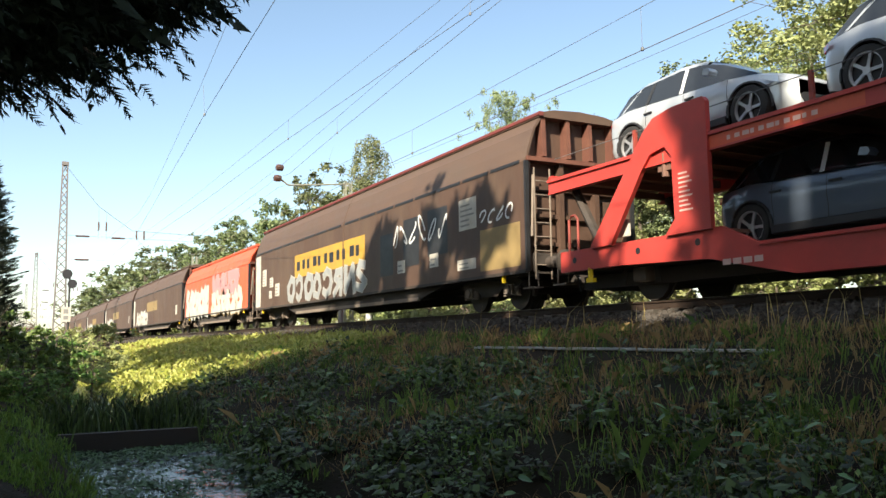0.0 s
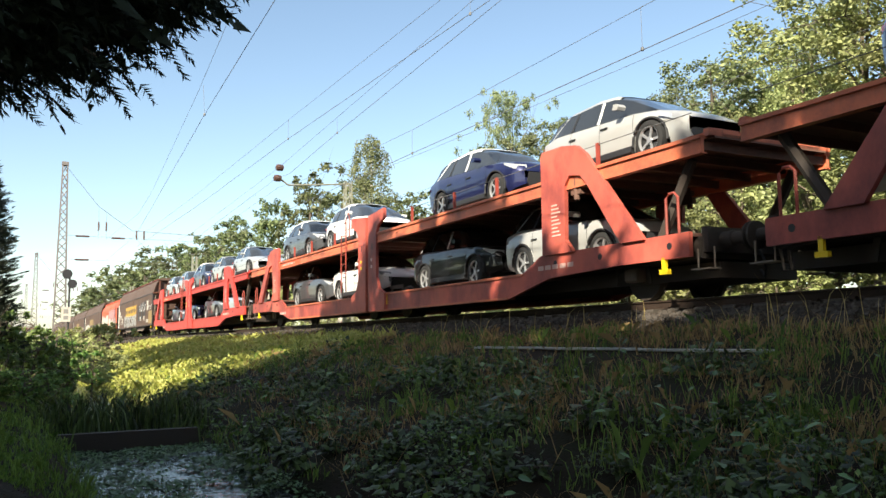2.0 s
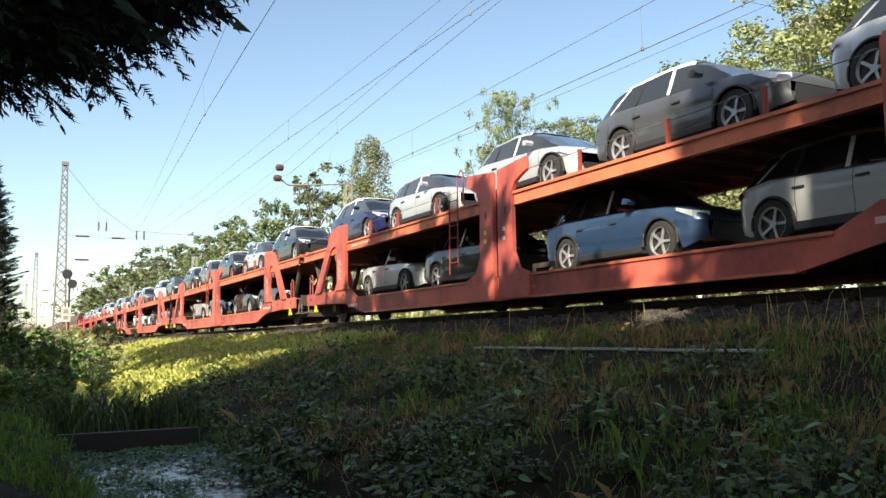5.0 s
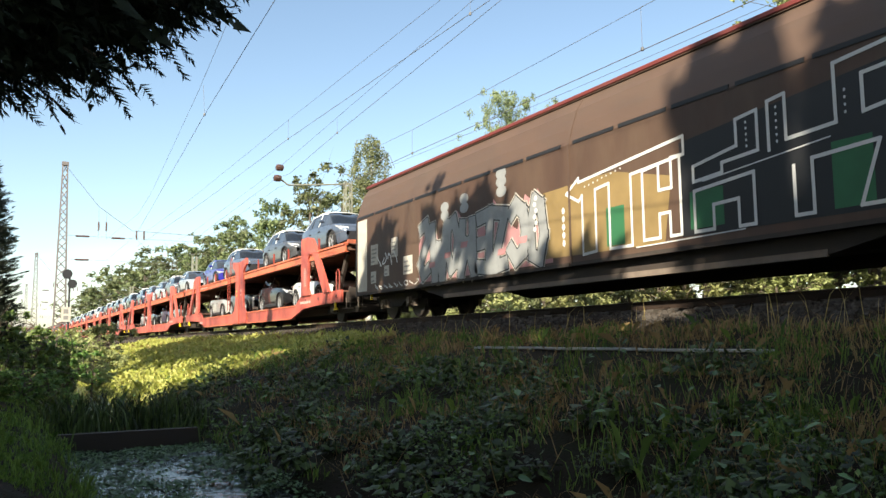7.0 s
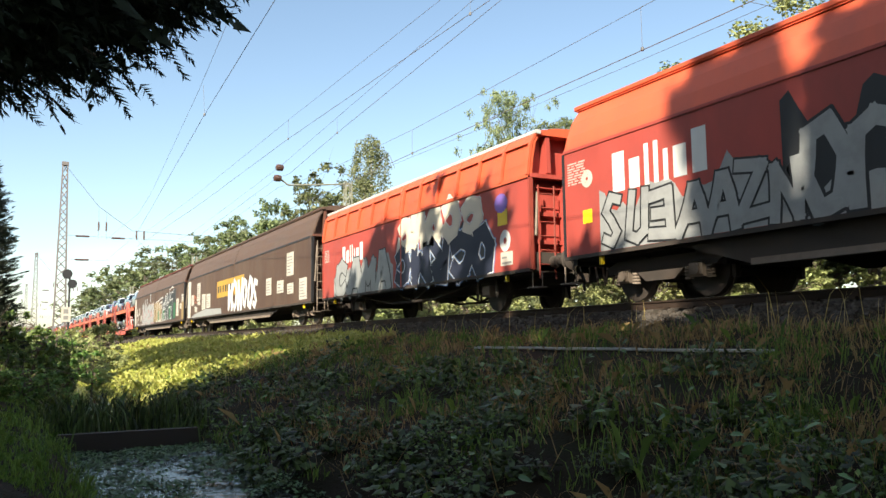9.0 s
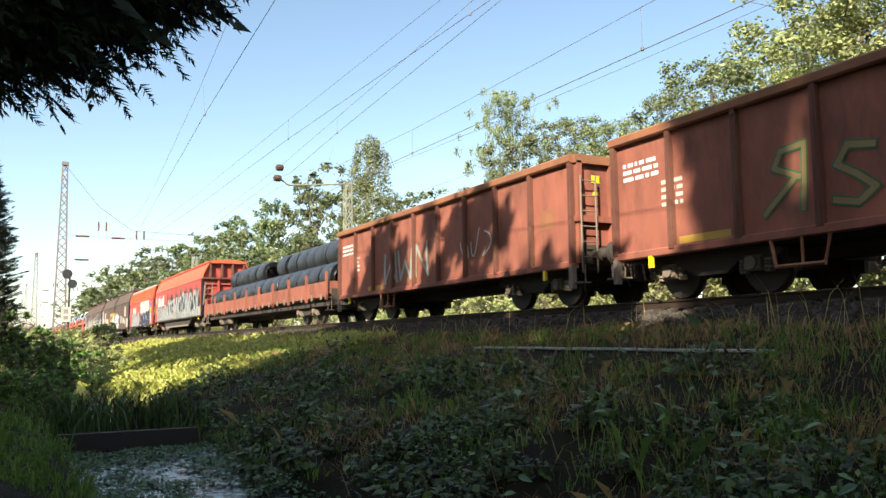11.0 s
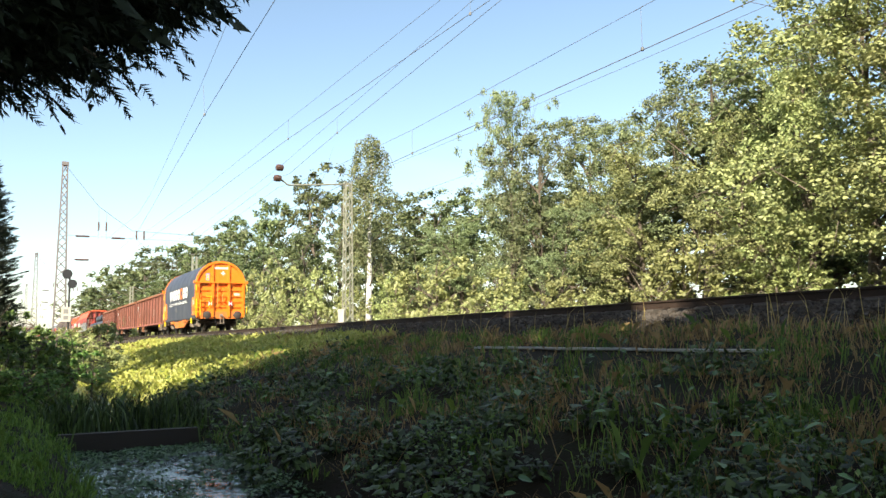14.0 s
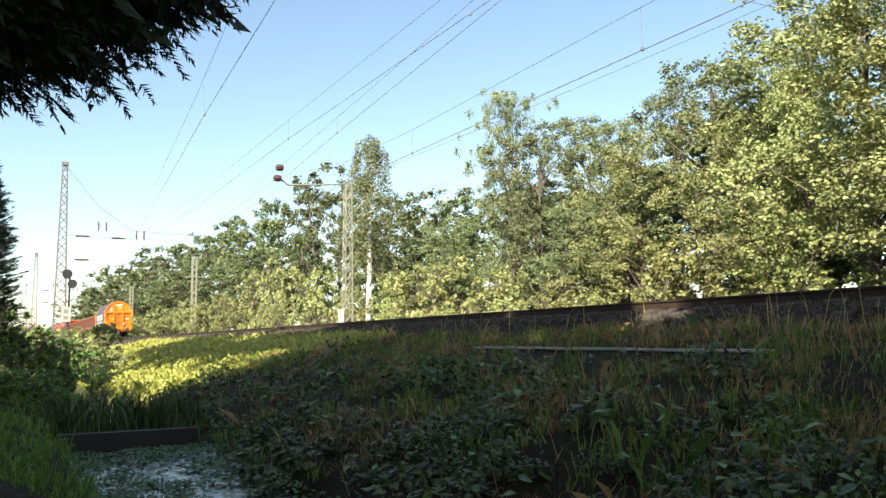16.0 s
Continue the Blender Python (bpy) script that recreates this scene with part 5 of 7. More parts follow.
def bars_text(t, x, z, w, rows, colour, y=-1.45, h=0.07, seed=0):
    """Writing too small to read: rows of short bars."""
    rng = random.Random(seed)
    polys = []
    for k in range(rows):
        c = x
        while c < x + w - 0.05:
            d = rng.uniform(0.06, 0.3)
            polys.append(rect(c, z - k * h * 1.8, min(d, x + w - c), h))
            c += d + 0.05
    part("lettering", sheet(polys, y, 0.006), colour, t)


def letters(t, words, x, z, size, colour, y=-1.45, bold=0.0, turn=(90, 0, 0)):
    cu = bpy.data.curves.new("lettering", "FONT")
    cu.body, cu.size, cu.offset = words, size, bold
    cu.materials.append(colour)
    ob = new("lettering", cu)
    ob.parent = t
    ob.matrix_basis = pose(x, y - 0.008, z, *turn)
    return ob


# ---- sliding-wall wagons ----
def sliding_wall_wagon(length, bottom, break_z, top, paint, upper_paint, edge_paint, ribs, axles, label, group):
    t = thing("sliding_wall_wagon", label, "freight wagon", group)
    e = length / 2 - 0.6
    W = 1.45
    side = [(-W, bottom), (-W, break_z - 0.05), (-W + 0.02, break_z + 0.02), (-W + 0.10, break_z + 0.30), (-1.22, top - 0.40), (-1.02, top - 0.10)]
    edge = 1.02
    if ribs:
        edge = 1.2
        side = side[:3] + [(-W + 0.05, break_z + 0.30), (-1.32, top - 0.30), (-edge, top - 0.10)]
    inner = [(y + 0.06, z) for y, z in reversed(side)]
    half = side[:3] + [(y + 0.06, z) for y, z in reversed(side[:3])]
    upper = side[2:] + [(y + 0.06, z) for y, z in reversed(side[2:])]
    for s in (-1, 1):
        for x0, x1 in ((-e + 0.02, -0.03), (0.03, e - 0.02)):
            d = part("sliding_door", Build().prism([(y * -s, z) for y, z in half], x0, x1), paint, t)
            part("door_top", Build().prism([(y * -s, z) for y, z in upper], x0, x1), upper_paint, d, "sun-faded upper door panel")
            slots = Build()
            n = 8
            for k in range(n):
                a = x0 + 0.12 + k * (x1 - x0 - 0.2) / n
                slots.box(a, a + (x1 - x0) / n - 0.16, s * (W + 0.012), s * (W - 0.03), break_z - 0.075, break_z - 0.005)
            if break_z > 3.1:
                part("slot_strip", slots, M_BLACK, d)
            else:
                part("belt_rail", Build().box(x0, x1, s * (W + 0.02), s * (W - 0.03), break_z - 0.05, break_z + 0.0), paint, d)
            if ribs:
                rb = Build()
                n = 6
                for k in range(n + 1):
                    a = x0 + k * (x1 - x0 - 0.08) / n
                    rb.prism([(y * -s + s * 0.075, z) for y, z in upper], a, a + 0.09)
                rb.box(x0, x1, s * (W + 0.035), s * (W - 0.01), break_z - 0.04, break_z + 0.04)
                rb.prism([(y * -s + s * 0.06, z) for y, z in side[4:] + [(q + 0.05, z) for q, z in reversed(side[4:])]], x0, x1)
                part("door_rib", rb, upper_paint, d)
                posts = Build()
                for k in range(n + 1):
                    a = x0 + k * (x1 - x0 - 0.06) / n
                    posts.box(a, a + 0.06, s * (W + 0.002), s * (W - 0.02), bottom + 0.05, break_z - 0.05)
                part("door_post", posts, paint, d)
            part("bottom_track", Build().box(x0, x1, s * (W + 0.03), s * (W - 0.05), bottom - 0.05, bottom + 0.02), M_UNDER, d)
        part("centre_post", Build().prism([(y * -s + s * 0.015, z) for y, z in side + inner], -0.03, 0.03), upper_paint, t)
    roof = [(-edge - 0.06, top - 0.13), (-edge - 0.04, top - 0.04), (-0.7, top + 0.05), (0, top + 0.09), (0.7, top + 0.05), (edge + 0.04, top - 0.04), (edge + 0.06, top - 0.13)]
    r = part("roof", Build().prism(roof, -e - 0.02, e + 0.02), upper_paint, t)
    for s in (-1, 1):
        part("roof_edge", Build().box(-e - 0.05, e + 0.05, s * (edge + 0.08), s * (edge - 0.04), top - 0.11, top - 0.02, 0.015), edge_paint, r, "coloured edge strip along the roof")
    shape = [(y + 0.05, z) for y, z in side[:-1]] + [(0.02 - edge, top - 0.12)]
    shape = shape + [(-y, z) for y, z in reversed(shape)]
    for s in (-1, 1):
        w = part("end_wall", Build().prism(shape, s * (e - 0.32), s * (e - 0.25)), paint, t)
        b = Build()
        for y in (-1.35, -0.48, 0.48, 1.35):
            b.box(s * (e - 0.25), s * (e - 0.06), y - 0.06, y + 0.06, bottom, break_z - 0.02)
        for z in (bottom + 0.55, bottom + 1.15, bottom + 1.75):
            b.box(s * (e - 0.25), s * (e - 0.14), -1.35, 1.35, z, z + 0.09)
        part("end_rib", b, paint, w)
        h = Build().box(s * (e - 0.3), s * (e + 0.02), -1.42, 1.42, break_z - 0.04, break_z + 0.05)
        for y in (-0.95, -0.3, 0.3, 0.95):
            h.plate([(s * (e - 0.25), break_z + 0.05), (s * (e + 0.01), break_z + 0.08), (s * (e - 0.02), top - 0.1), (s * (e - 0.25), top - 0.1)], y - 0.05, y + 0.05)
        part("end_hood", h, M_RUSTDARK if not ribs else paint, w)
        part("ladder", ladder(s * (e + 0.02), -1.05, 0.6, break_z - 0.2, 0.4, "y"), M_REDDARK if ribs else M_AXLEBOX, w)
        part("lever", rod([(s * (e + 0.05), -1.35, 1.5), (s * (e - 0.02), -1.25, break_z - 0.35)], 0.03), M_AXLEBOX, w)
        for y in (-1.425, 1.425):
            part("door_seal", Build().box(s * (e - 0.05), s * (e + 0.015), y - 0.045, y + 0.045, bottom, break_z - 0.05), M_BLACK if not ribs else M_REDDARK, w)
    u = Build().box(-e, e, -1.2, 1.2, bottom - 0.06, bottom + 0.12).box(-e, e, -0.25, 0.25, 0.55, bottom)
    part("underframe", u, M_UNDER, t)
    tr = Build()
    q = length * 0.30
    for y in (-1.3, 1.3):
        tr.plate([(-q, bottom - 0.05), (q, bottom - 0.05), (q - 1.5, 0.42), (-q + 1.5, 0.42)], y - 0.02, y + 0.02) if axles == "bogie" else None
        if axles == "axle":
            for x0, x1 in ((-q, -q * 0.3), (q, q * 0.3), (-q * 0.3, 0), (q * 0.3, 0)):
                tr.tube([(x0, y * 0.85, bottom), (x1, y * 0.85, 0.42)], 0.035, 5)
            tr.tube([(-q * 0.3, y * 0.85, 0.42), (q * 0.3, y * 0.85, 0.42)], 0.035, 5)
            tr.tube([(0, y * 0.85, 0.42), (0, y * 0.85, bottom)], 0.03, 5)
    part("side_sill", tr, M_UNDER, t)
    if axles == "bogie":
        part("sill_edge", Build().box(-q + 1.5, q - 1.5, -1.34, -1.29, 0.40, 0.50), M_AXLEBOX, t, "pale dusty lower sill flange")
        for x in (-e + 2.2, e - 2.2):
            bogie(t, x)
    else:
        for x in (-e + 2.4, e - 2.4):
            single_axle(t, x)
        tank = Build().tube([(-0.9, 0.3, 0.62), (0.3, 0.3, 0.62)], 0.2, 12)
        part("brake_tank", tank, M_UNDER, t)
    for x in (-e + 1.0, e - 1.08):
        part("tow_hook", Build().box(x, x + 0.08, -1.42, -1.36, bottom - 0.2, bottom - 0.02), M_YELLOW, t)
    end_gear(t, length / 2)
    return t


GROUP = "wagons of the train"


def build_covered_wagons():
    B, BR, RG = M_BROWN, M_BROWNROOF, M_RIDGE
    kw = dict(bottom=0.78, break_z=3.18, top=4.25, axles="bogie", ribs=False, group=GROUP)
    # brown wagon with the large outlined piece, just behind the car carriers
    t = sliding_wall_wagon(23.5, paint=B, upper_paint=BR, edge_paint=RG, label="grimy brown sliding-wall wagon with large white-outlined graffiti", **kw)
    f = -11.1
    placard(t, f + 0.05, 0.85, 0.75, 2.2, M_SIGN, False)
    for k, (a, z, w, h) in enumerate(((1.1, 1.6, 0.55, 0.6), (1.1, 1.05, 0.4, 0.35), (2.1, 1.2, 0.35, 0.3), (3.4, 1.15, 0.6, 0.5), (2.6, 1.7, 0.45, 0.55))):
        placard(t, f + a, z, w, h, seed=k)
    tag_lines(t, f + 1.6, 1.5, 1.5, 0.45, 4, M_WHITE, 4)
    tag_lines(t, f + 1.4, 0.84, 3.4, 0.15, 10, M_WHITE, 5, line=0.025)
    spray_mass(t, f + 4.4, 0.86, 6.1, 1.75, M_PINKG, 20)
    graffiti(t, f + 4.4, 0.92, 6.0, 1.55, 8, M_SILVERG, M_BLACK, 21, fat=0.46, line=0.035, halo=M_SIGN)
    part("graffiti", sheet([rect(f + 5.0 + k * 0.85, 1.2 + 0.17 * (k % 4), 0.32, 0.14, 0.05) for k in range(6)], -1.45, 0.016), M_PINKG, t, "dull pink sprayed bands")
    part("graffiti", sheet([arc(f + a, z, 0.22, 0.13, 0, 360) for a, z in ((5.9, 2.45), (5.9, 2.66), (6.9, 2.5), (6.9, 2.72), (8.6, 2.62), (8.6, 2.84), (8.6, 3.02))], -1.45, 0.009), M_SILVERG, t)
    part("graffiti", sheet([[(f + 10.2, 0.95), (f + 13.7, 0.9), (f + 13.9, 2.0), (f + 12.4, 2.35), (f + 10.2, 2.3)]], -1.45, 0.004), M_TANG, t, "faded ochre sprayed ground")
    part("graffiti", sheet([[(f + 14.1, 0.95), (f + 19.2, 0.9), (f + 19.4, 2.95), (f + 14.1, 2.5)]], -1.45, 0.004), M_BLACK, t, "black sprayed ground")
    part("graffiti", sheet([rect(f + 14.3, 1.05, 0.7, 0.6), rect(f + 16.9, 1.0, 0.6, 0.9), rect(f + 18.6, 1.0, 0.7, 1.0), rect(f + 12.2, 1.0, 0.5, 0.7)], -1.45, 0.006), M_GREENG, t)
    o = []
    for pts in ([(11.0, 2.15), (11.4, 2.4), (11.4, 2.32), (14.2, 2.6), (14.2, 2.3), (12.9, 2.2), (12.9, 0.95), (12.3, 0.95), (12.3, 2.15), (11.9, 2.1), (11.9, 0.95), (11.5, 0.92), (11.5, 2.05), (11.4, 1.95), (11.0, 2.15)],
                [(13.2, 1.0), (13.2, 2.2), (13.6, 2.25), (13.6, 1.8), (13.9, 1.8), (13.9, 2.3), (14.1, 2.3), (14.1, 1.0), (13.85, 1.0), (13.85, 1.4), (13.6, 1.4), (13.6, 1.0), (13.2, 1.0)],
                [(14.4, 2.05), (15.3, 2.2), (15.3, 2.6), (15.7, 2.65), (15.7, 2.05), (15.0, 2.0), (15.0, 1.85), (14.4, 1.8), (14.4, 2.05)],
                [(15.9, 2.0), (15.9, 2.72), (16.2, 2.76), (16.2, 2.1), (17.0, 2.15), (17.0, 2.95), (18.0, 3.05), (18.0, 3.14), (18.6, 2.95), (18.2, 2.65), (18.1, 2.75), (17.4, 2.7), (17.4, 2.2), (18.2, 2.3), (17.7, 1.0), (17.3, 1.0), (17.6, 1.8), (16.6, 1.75), (16.6, 1.0), (16.3, 1.0), (16.3, 1.7)],
                [(14.4, 1.0), (14.4, 1.65), (15.6, 1.75), (15.6, 0.98), (15.3, 0.98), (15.3, 1.4), (14.8, 1.38), (14.8, 1.0), (14.4, 1.0)]):
        o += stroke([(f + a, z) for a, z in pts], 0.055)
    o += stroke([(f + 14.6, 1.78), (f + 16.9, 1.98)], 0.02) + stroke([(f + 13.0, 0.9), (f + 15.4, 0.93)], 0.02)
    part("graffiti", sheet(o, -1.45, 0.010), M_WHITE, t, "thick white sprayed outline")
    dots = [arc(f + 15.5, 2.15 + k * 0.09, 0.02, 0.025, 0, 360, 6) for k in range(5)] + [arc(f + 16.05, 2.1 + k * 0.1, 0.02, 0.025, 0, 360, 6) for k in range(6)]
    dots += [arc(f + 17.15, 2.25 + k * 0.1, 0.02, 0.025, 0, 360, 6) for k in range(4)] + [arc(f + 11.6 + k * 0.13, 2.2 + k * 0.02, 0.022, 0.018, 0, 360, 6) for k in range(9)]
    dots += [arc(f + 9.9 + 0.05 * (k % 2), 1.6 + k * 0.13, 0.06, 0.055, 0, 360, 8) for k in range(6)] + [arc(f + 10.9, 1.2 + k * 0.16, 0.05, 0.07, 0, 360, 8) for k in range(5)]
    part("graffiti", sheet(dots, -1.45, 0.015), M_WHITE, t, "rows of white sprayed dots")
    for k, (a, z, w, h) in enumerate(((19.6, 1.1, 0.8, 1.1), (20.8, 1.5, 0.6, 0.35), (21.4, 1.9, 0.6, 0.5))):
        placard(t, f + a, z, w, h, seed=40 + k)
    part("placard", sheet([rect(f + 21.4, 0.84, 0.8, 1.1)], -1.45, 0.005), M_TANG, t)
    on_train(t, 142.85)
    # second brown wagon with an ochre sign and white placards
    t = sliding_wall_wagon(24.4, paint=B, upper_paint=BR, edge_paint=B, label="grimy brown sliding-wall wagon with white placards and scrawls", **kw)
    f = -11.55
    placard(t, f + 0.05, 0.85, 0.85, 2.15, M_SIGN, False)
    for k, (a, z, w, h) in enumerate(((1.1, 1.55, 0.75, 0.6), (2.75, 1.75, 0.9, 1.0), (2.9, 1.5, 0.75, 0.2), (4.1, 1.2, 0.95, 0.85), (5.3, 1.25, 1.0, 0.75), (2.1, 1.15, 0.35, 0.3), (2.45, 1.1, 0.35, 0.3))):
        placard(t, f + a, z, w, h, seed=60 + k)
    tag_lines(t, f + 1.9, 1.6, 0.8, 0.55, 3, M_CARRIER, 8)
    part("placard", sheet(ring_shape(f + 3.2, 2.25, 0.24, 0.24, 0.85), -1.45, 0.010), M_SIGNINK, t)
    part("graffiti", sheet([[(f + 1.0, 0.82), (f + 9, 0.82), (f + 8.8, 1.1), (f + 5, 1.2), (f + 2.2, 1.02)]], -1.45, 0.004), M_SILVERG, t)
    part("sign_panel", sheet([rect(f + 7.9, 1.65, 5.6, 0.85)], -1.45, 0.005), M_TWYELLOW, t, "ochre sign panel with plain dark blocks")
    part("sign_blocks", sheet([rect(f + 8.1 + k * 0.53, 1.9, 0.24 + 0.08 * (k % 3 == 0), 0.34) for k in range(6)], -1.45, 0.008), M_BLACK, t)
    graffiti(t, f + 10.4, 0.9, 5.6, 1.35, 6, M_WHITE, M_SILVERG, 33, fat=0.34, line=0.03)
    for k, (a, z, w, h) in enumerate(((17.2, 1.3, 0.8, 0.7), (18.8, 1.3, 0.9, 0.5), (20.1, 1.9, 0.9, 0.9), (20.2, 1.2, 0.8, 0.4), (21.7, 0.9, 0.9, 0.8))):
        placard(t, f + a, z, w, h, seed=80 + k)
    on_train(t, 118.9)
    # red wagons with a white company name shown as plain blocks
    def name_blocks(t, x, z, h):
        widths, c, polys = (0.50, 0.42, 0.17, 0.17, 0.17, 0.46, 0.48), x, []
        for k, w in enumerate(widths):
            w *= h / 1.1
            polys.append(rect(c, z, w, h * (1 if k in (0, 2, 3, 6) else 0.74)))
            c += w + 0.17 * h
        for ring in polys:
            part("name_block", sheet([ring], -1.45, 0.006), M_WHITE, t, "white block of a company name")
    t = sliding_wall_wagon(14.1, 0.80, 2.78, 3.80, M_REDLOW, M_RED, M_PALEROOF, True, "axle", "red ribbed sliding-wall wagon with a pale roof edge and graffiti", GROUP)
    f = -6.45
    bars_text(t, f + 0.2, 2.4, 0.45, 8, M_PRINT, h=0.03, seed=1)
    name_blocks(t, f + 1.9, 1.85, 0.55)
    spray_mass(t, f + 1.1, 0.83, 4.8, 1.1, M_SILVERG, 5)
    spray_mass(t, f + 6.1, 0.83, 5.2, 1.45, M_BLACK, 6)
    graffiti(t, f + 1.3, 0.88, 4.6, 0.95, 4, M_SILVERG, M_BLACK, 41, fat=0.40, line=0.05, shapes=(1, 0, 2, 0))
    graffiti(t, f + 6.3, 1.85, 4.6, 0.85, 5, M_CREAMG, M_SIGN, 42, fat=0.46, line=0.03, halo=M_WHITE)
    graffiti(t, f + 6.2, 0.9, 5.2, 0.95, 5, M_NIGHTG, M_WHITE, 43, fat=0.42, line=0.03, halo=M_BLUEG)
    part("graffiti", sheet([arc(f + 11.75, 2.35, 0.28, 0.22, 0, 360)], -1.45, 0.006), M_VIOLETG, t)
    part("placard", sheet([rect(f + 11.6, 1.85, 0.4, 0.35)], -1.45, 0.005), M_YELLOW, t)
    part("placard", sheet(ring_shape(f + 11.9, 1.5, 0.22, 0.24, 0.3), -1.45, 0.005), M_WHITE, t)
    placard(t, f + 11.7, 0.95, 0.5, 0.3)
    on_train(t, 99.65)
    t = sliding_wall_wagon(17.7, 0.90, 3.0, 4.0, M_REDLOW, M_RED, M_RED, False, "bogie", "tall smooth red sliding-wall wagon with silver graffiti along its foot", GROUP)
    f = -8.25
    bars_text(t, f + 0.15, 2.7, 0.55, 9, M_PRINT, h=0.028, seed=2)
    part("placard", sheet(ring_shape(f + 0.75, 2.35, 0.17, 0.17, 0.2), -1.45, 0.006), M_SIGN, t)
    part("placard", sheet([rect(f + 0.6, 1.5, 0.28, 0.26)], -1.45, 0.006), M_YELLOW, t)
    name_blocks(t, f + 1.5, 1.95, 0.72)
    spray_mass(t, f + 1.1, 0.93, 4.4, 1.25, M_SILVERG, 7)
    spray_mass(t, f + 5.2, 0.93, 11.0, 2.0, M_BLACK, 8)
    spray_mass(t, f + 5.0, 0.925, 11.3, 0.62, M_SILVERG, 9, -1.452)
    graffiti(t, f + 1.2, 1.0, 4.4, 0.9, 7, M_SILVERG, M_BLACK, 51, fat=0.34, line=0.045)
    graffiti(t, f + 5.4, 1.0, 10.4, 1.4, 12, M_SILVERG, M_BLACK, 52, fat=0.34, line=0.06)
    on_train(t, 83.75)
    # the front of the train
    t = sliding_wall_wagon(22.8, paint=B, upper_paint=BR, edge_paint=RG, label="dirty brown sliding-wall wagon with an ochre sign panel", **kw)
    f = -10.75
    placard(t, f + 0.05, 0.85, 0.75, 2.2, M_SIGN, False)
    for k, (a, z, w, h) in enumerate(((1.1, 1.7, 0.6, 0.7), (2.2, 1.6, 0.5, 0.4), (2.1, 1.15, 0.4, 0.3), (3.0, 1.2, 0.6, 0.5), (17.0, 1.2, 0.5, 0.35), (15.0, 1.2, 0.5, 0.35), (18.6, 1.95, 0.85, 0.75), (18.5, 1.0, 0.9, 0.25))):
        placard(t, f + a, z, w, h, seed=100 + k)
    part("sign_panel", sheet([rect(f + 5.6, 1.75, 7.0, 0.85)], -1.45, 0.005), M_TWYELLOW, t, "ochre sign panel with plain dark blocks")
    part("sign_blocks", sheet([rect(f + 5.85 + k * 0.6 + 0.08 * (k % 2), 2.0 + 0.03 * (k % 2), 0.28 + 0.1 * (k % 3 == 0), 0.34) for k in range(11)], -1.45, 0.008), M_BLACK, t)
    graffiti(t, f + 4.7, 0.9, 8.2, 0.95, 8, M_SILVERG, M_SIGN, 61, fat=0.26, line=0.03)
    part("graffiti", sheet([rect(f + 13.8, 1.2, 0.9, 1.2), rect(f + 15.4, 1.35, 1.0, 1.3), rect(f + 16.9, 1.5, 1.1, 1.2)], -1.45, 0.004), M_BLACK, t, "black sprayed patches")
    tag_lines(t, f + 14.6, 1.9, 3.5, 0.75, 6, M_WHITE, 9, line=0.06)
    tag_lines(t, f + 19.6, 1.95, 1.5, 0.4, 4, M_WHITE, 10)
    part("placard", sheet([rect(f + 19.6, 0.9, 1.7, 0.95)], -1.45, 0.0045), M_TANG, t)
    on_train(t, 333.8)
    t = sliding_wall_wagon(16.3, 0.90, 2.95, 3.85, M_RED, M_RED, M_RED, False, "bogie", "bright red sliding-wall wagon with pale graffiti", GROUP)
    graffiti(t, -7.0, 0.95, 6.0, 1.3, 6, M_SIGN, M_SILVERG, 71, fat=0.6)
    graffiti(t, 0.2, 1.9, 5.5, 0.9, 5, M_PINKG, M_SIGN, 72, fat=0.5, line=0.03)
    graffiti(t, 0.0, 0.95, 6.5, 0.9, 6, M_SIGN, M_TANG, 73, fat=0.5)
    on_train(t, 353.35)
    t = sliding_wall_wagon(23.6, paint=B, upper_paint=BR, edge_paint=B, label="dusty brown sliding-wall wagon with pale placards", **kw)
    placard(t, -11.1, 0.85, 0.8, 2.1, M_SIGN, False)
    part("sign_panel", sheet([rect(-3.5, 1.8, 5.0, 0.7)], -1.45, 0.005), M_TANG, t, "faded ochre sign panel")
    graffiti(t, -9.0, 0.9, 6.0, 0.9, 6, M_SIGN, M_SILVERG, 81, fat=0.4)
    placard(t, 9.0, 1.2, 0.6, 0.6)
    on_train(t, 373.3)
    for k in range(4):
        on_train(copy_thing(t, Matrix()), 373.3 + 23.6 * (k + 1))


build_covered_wagons()


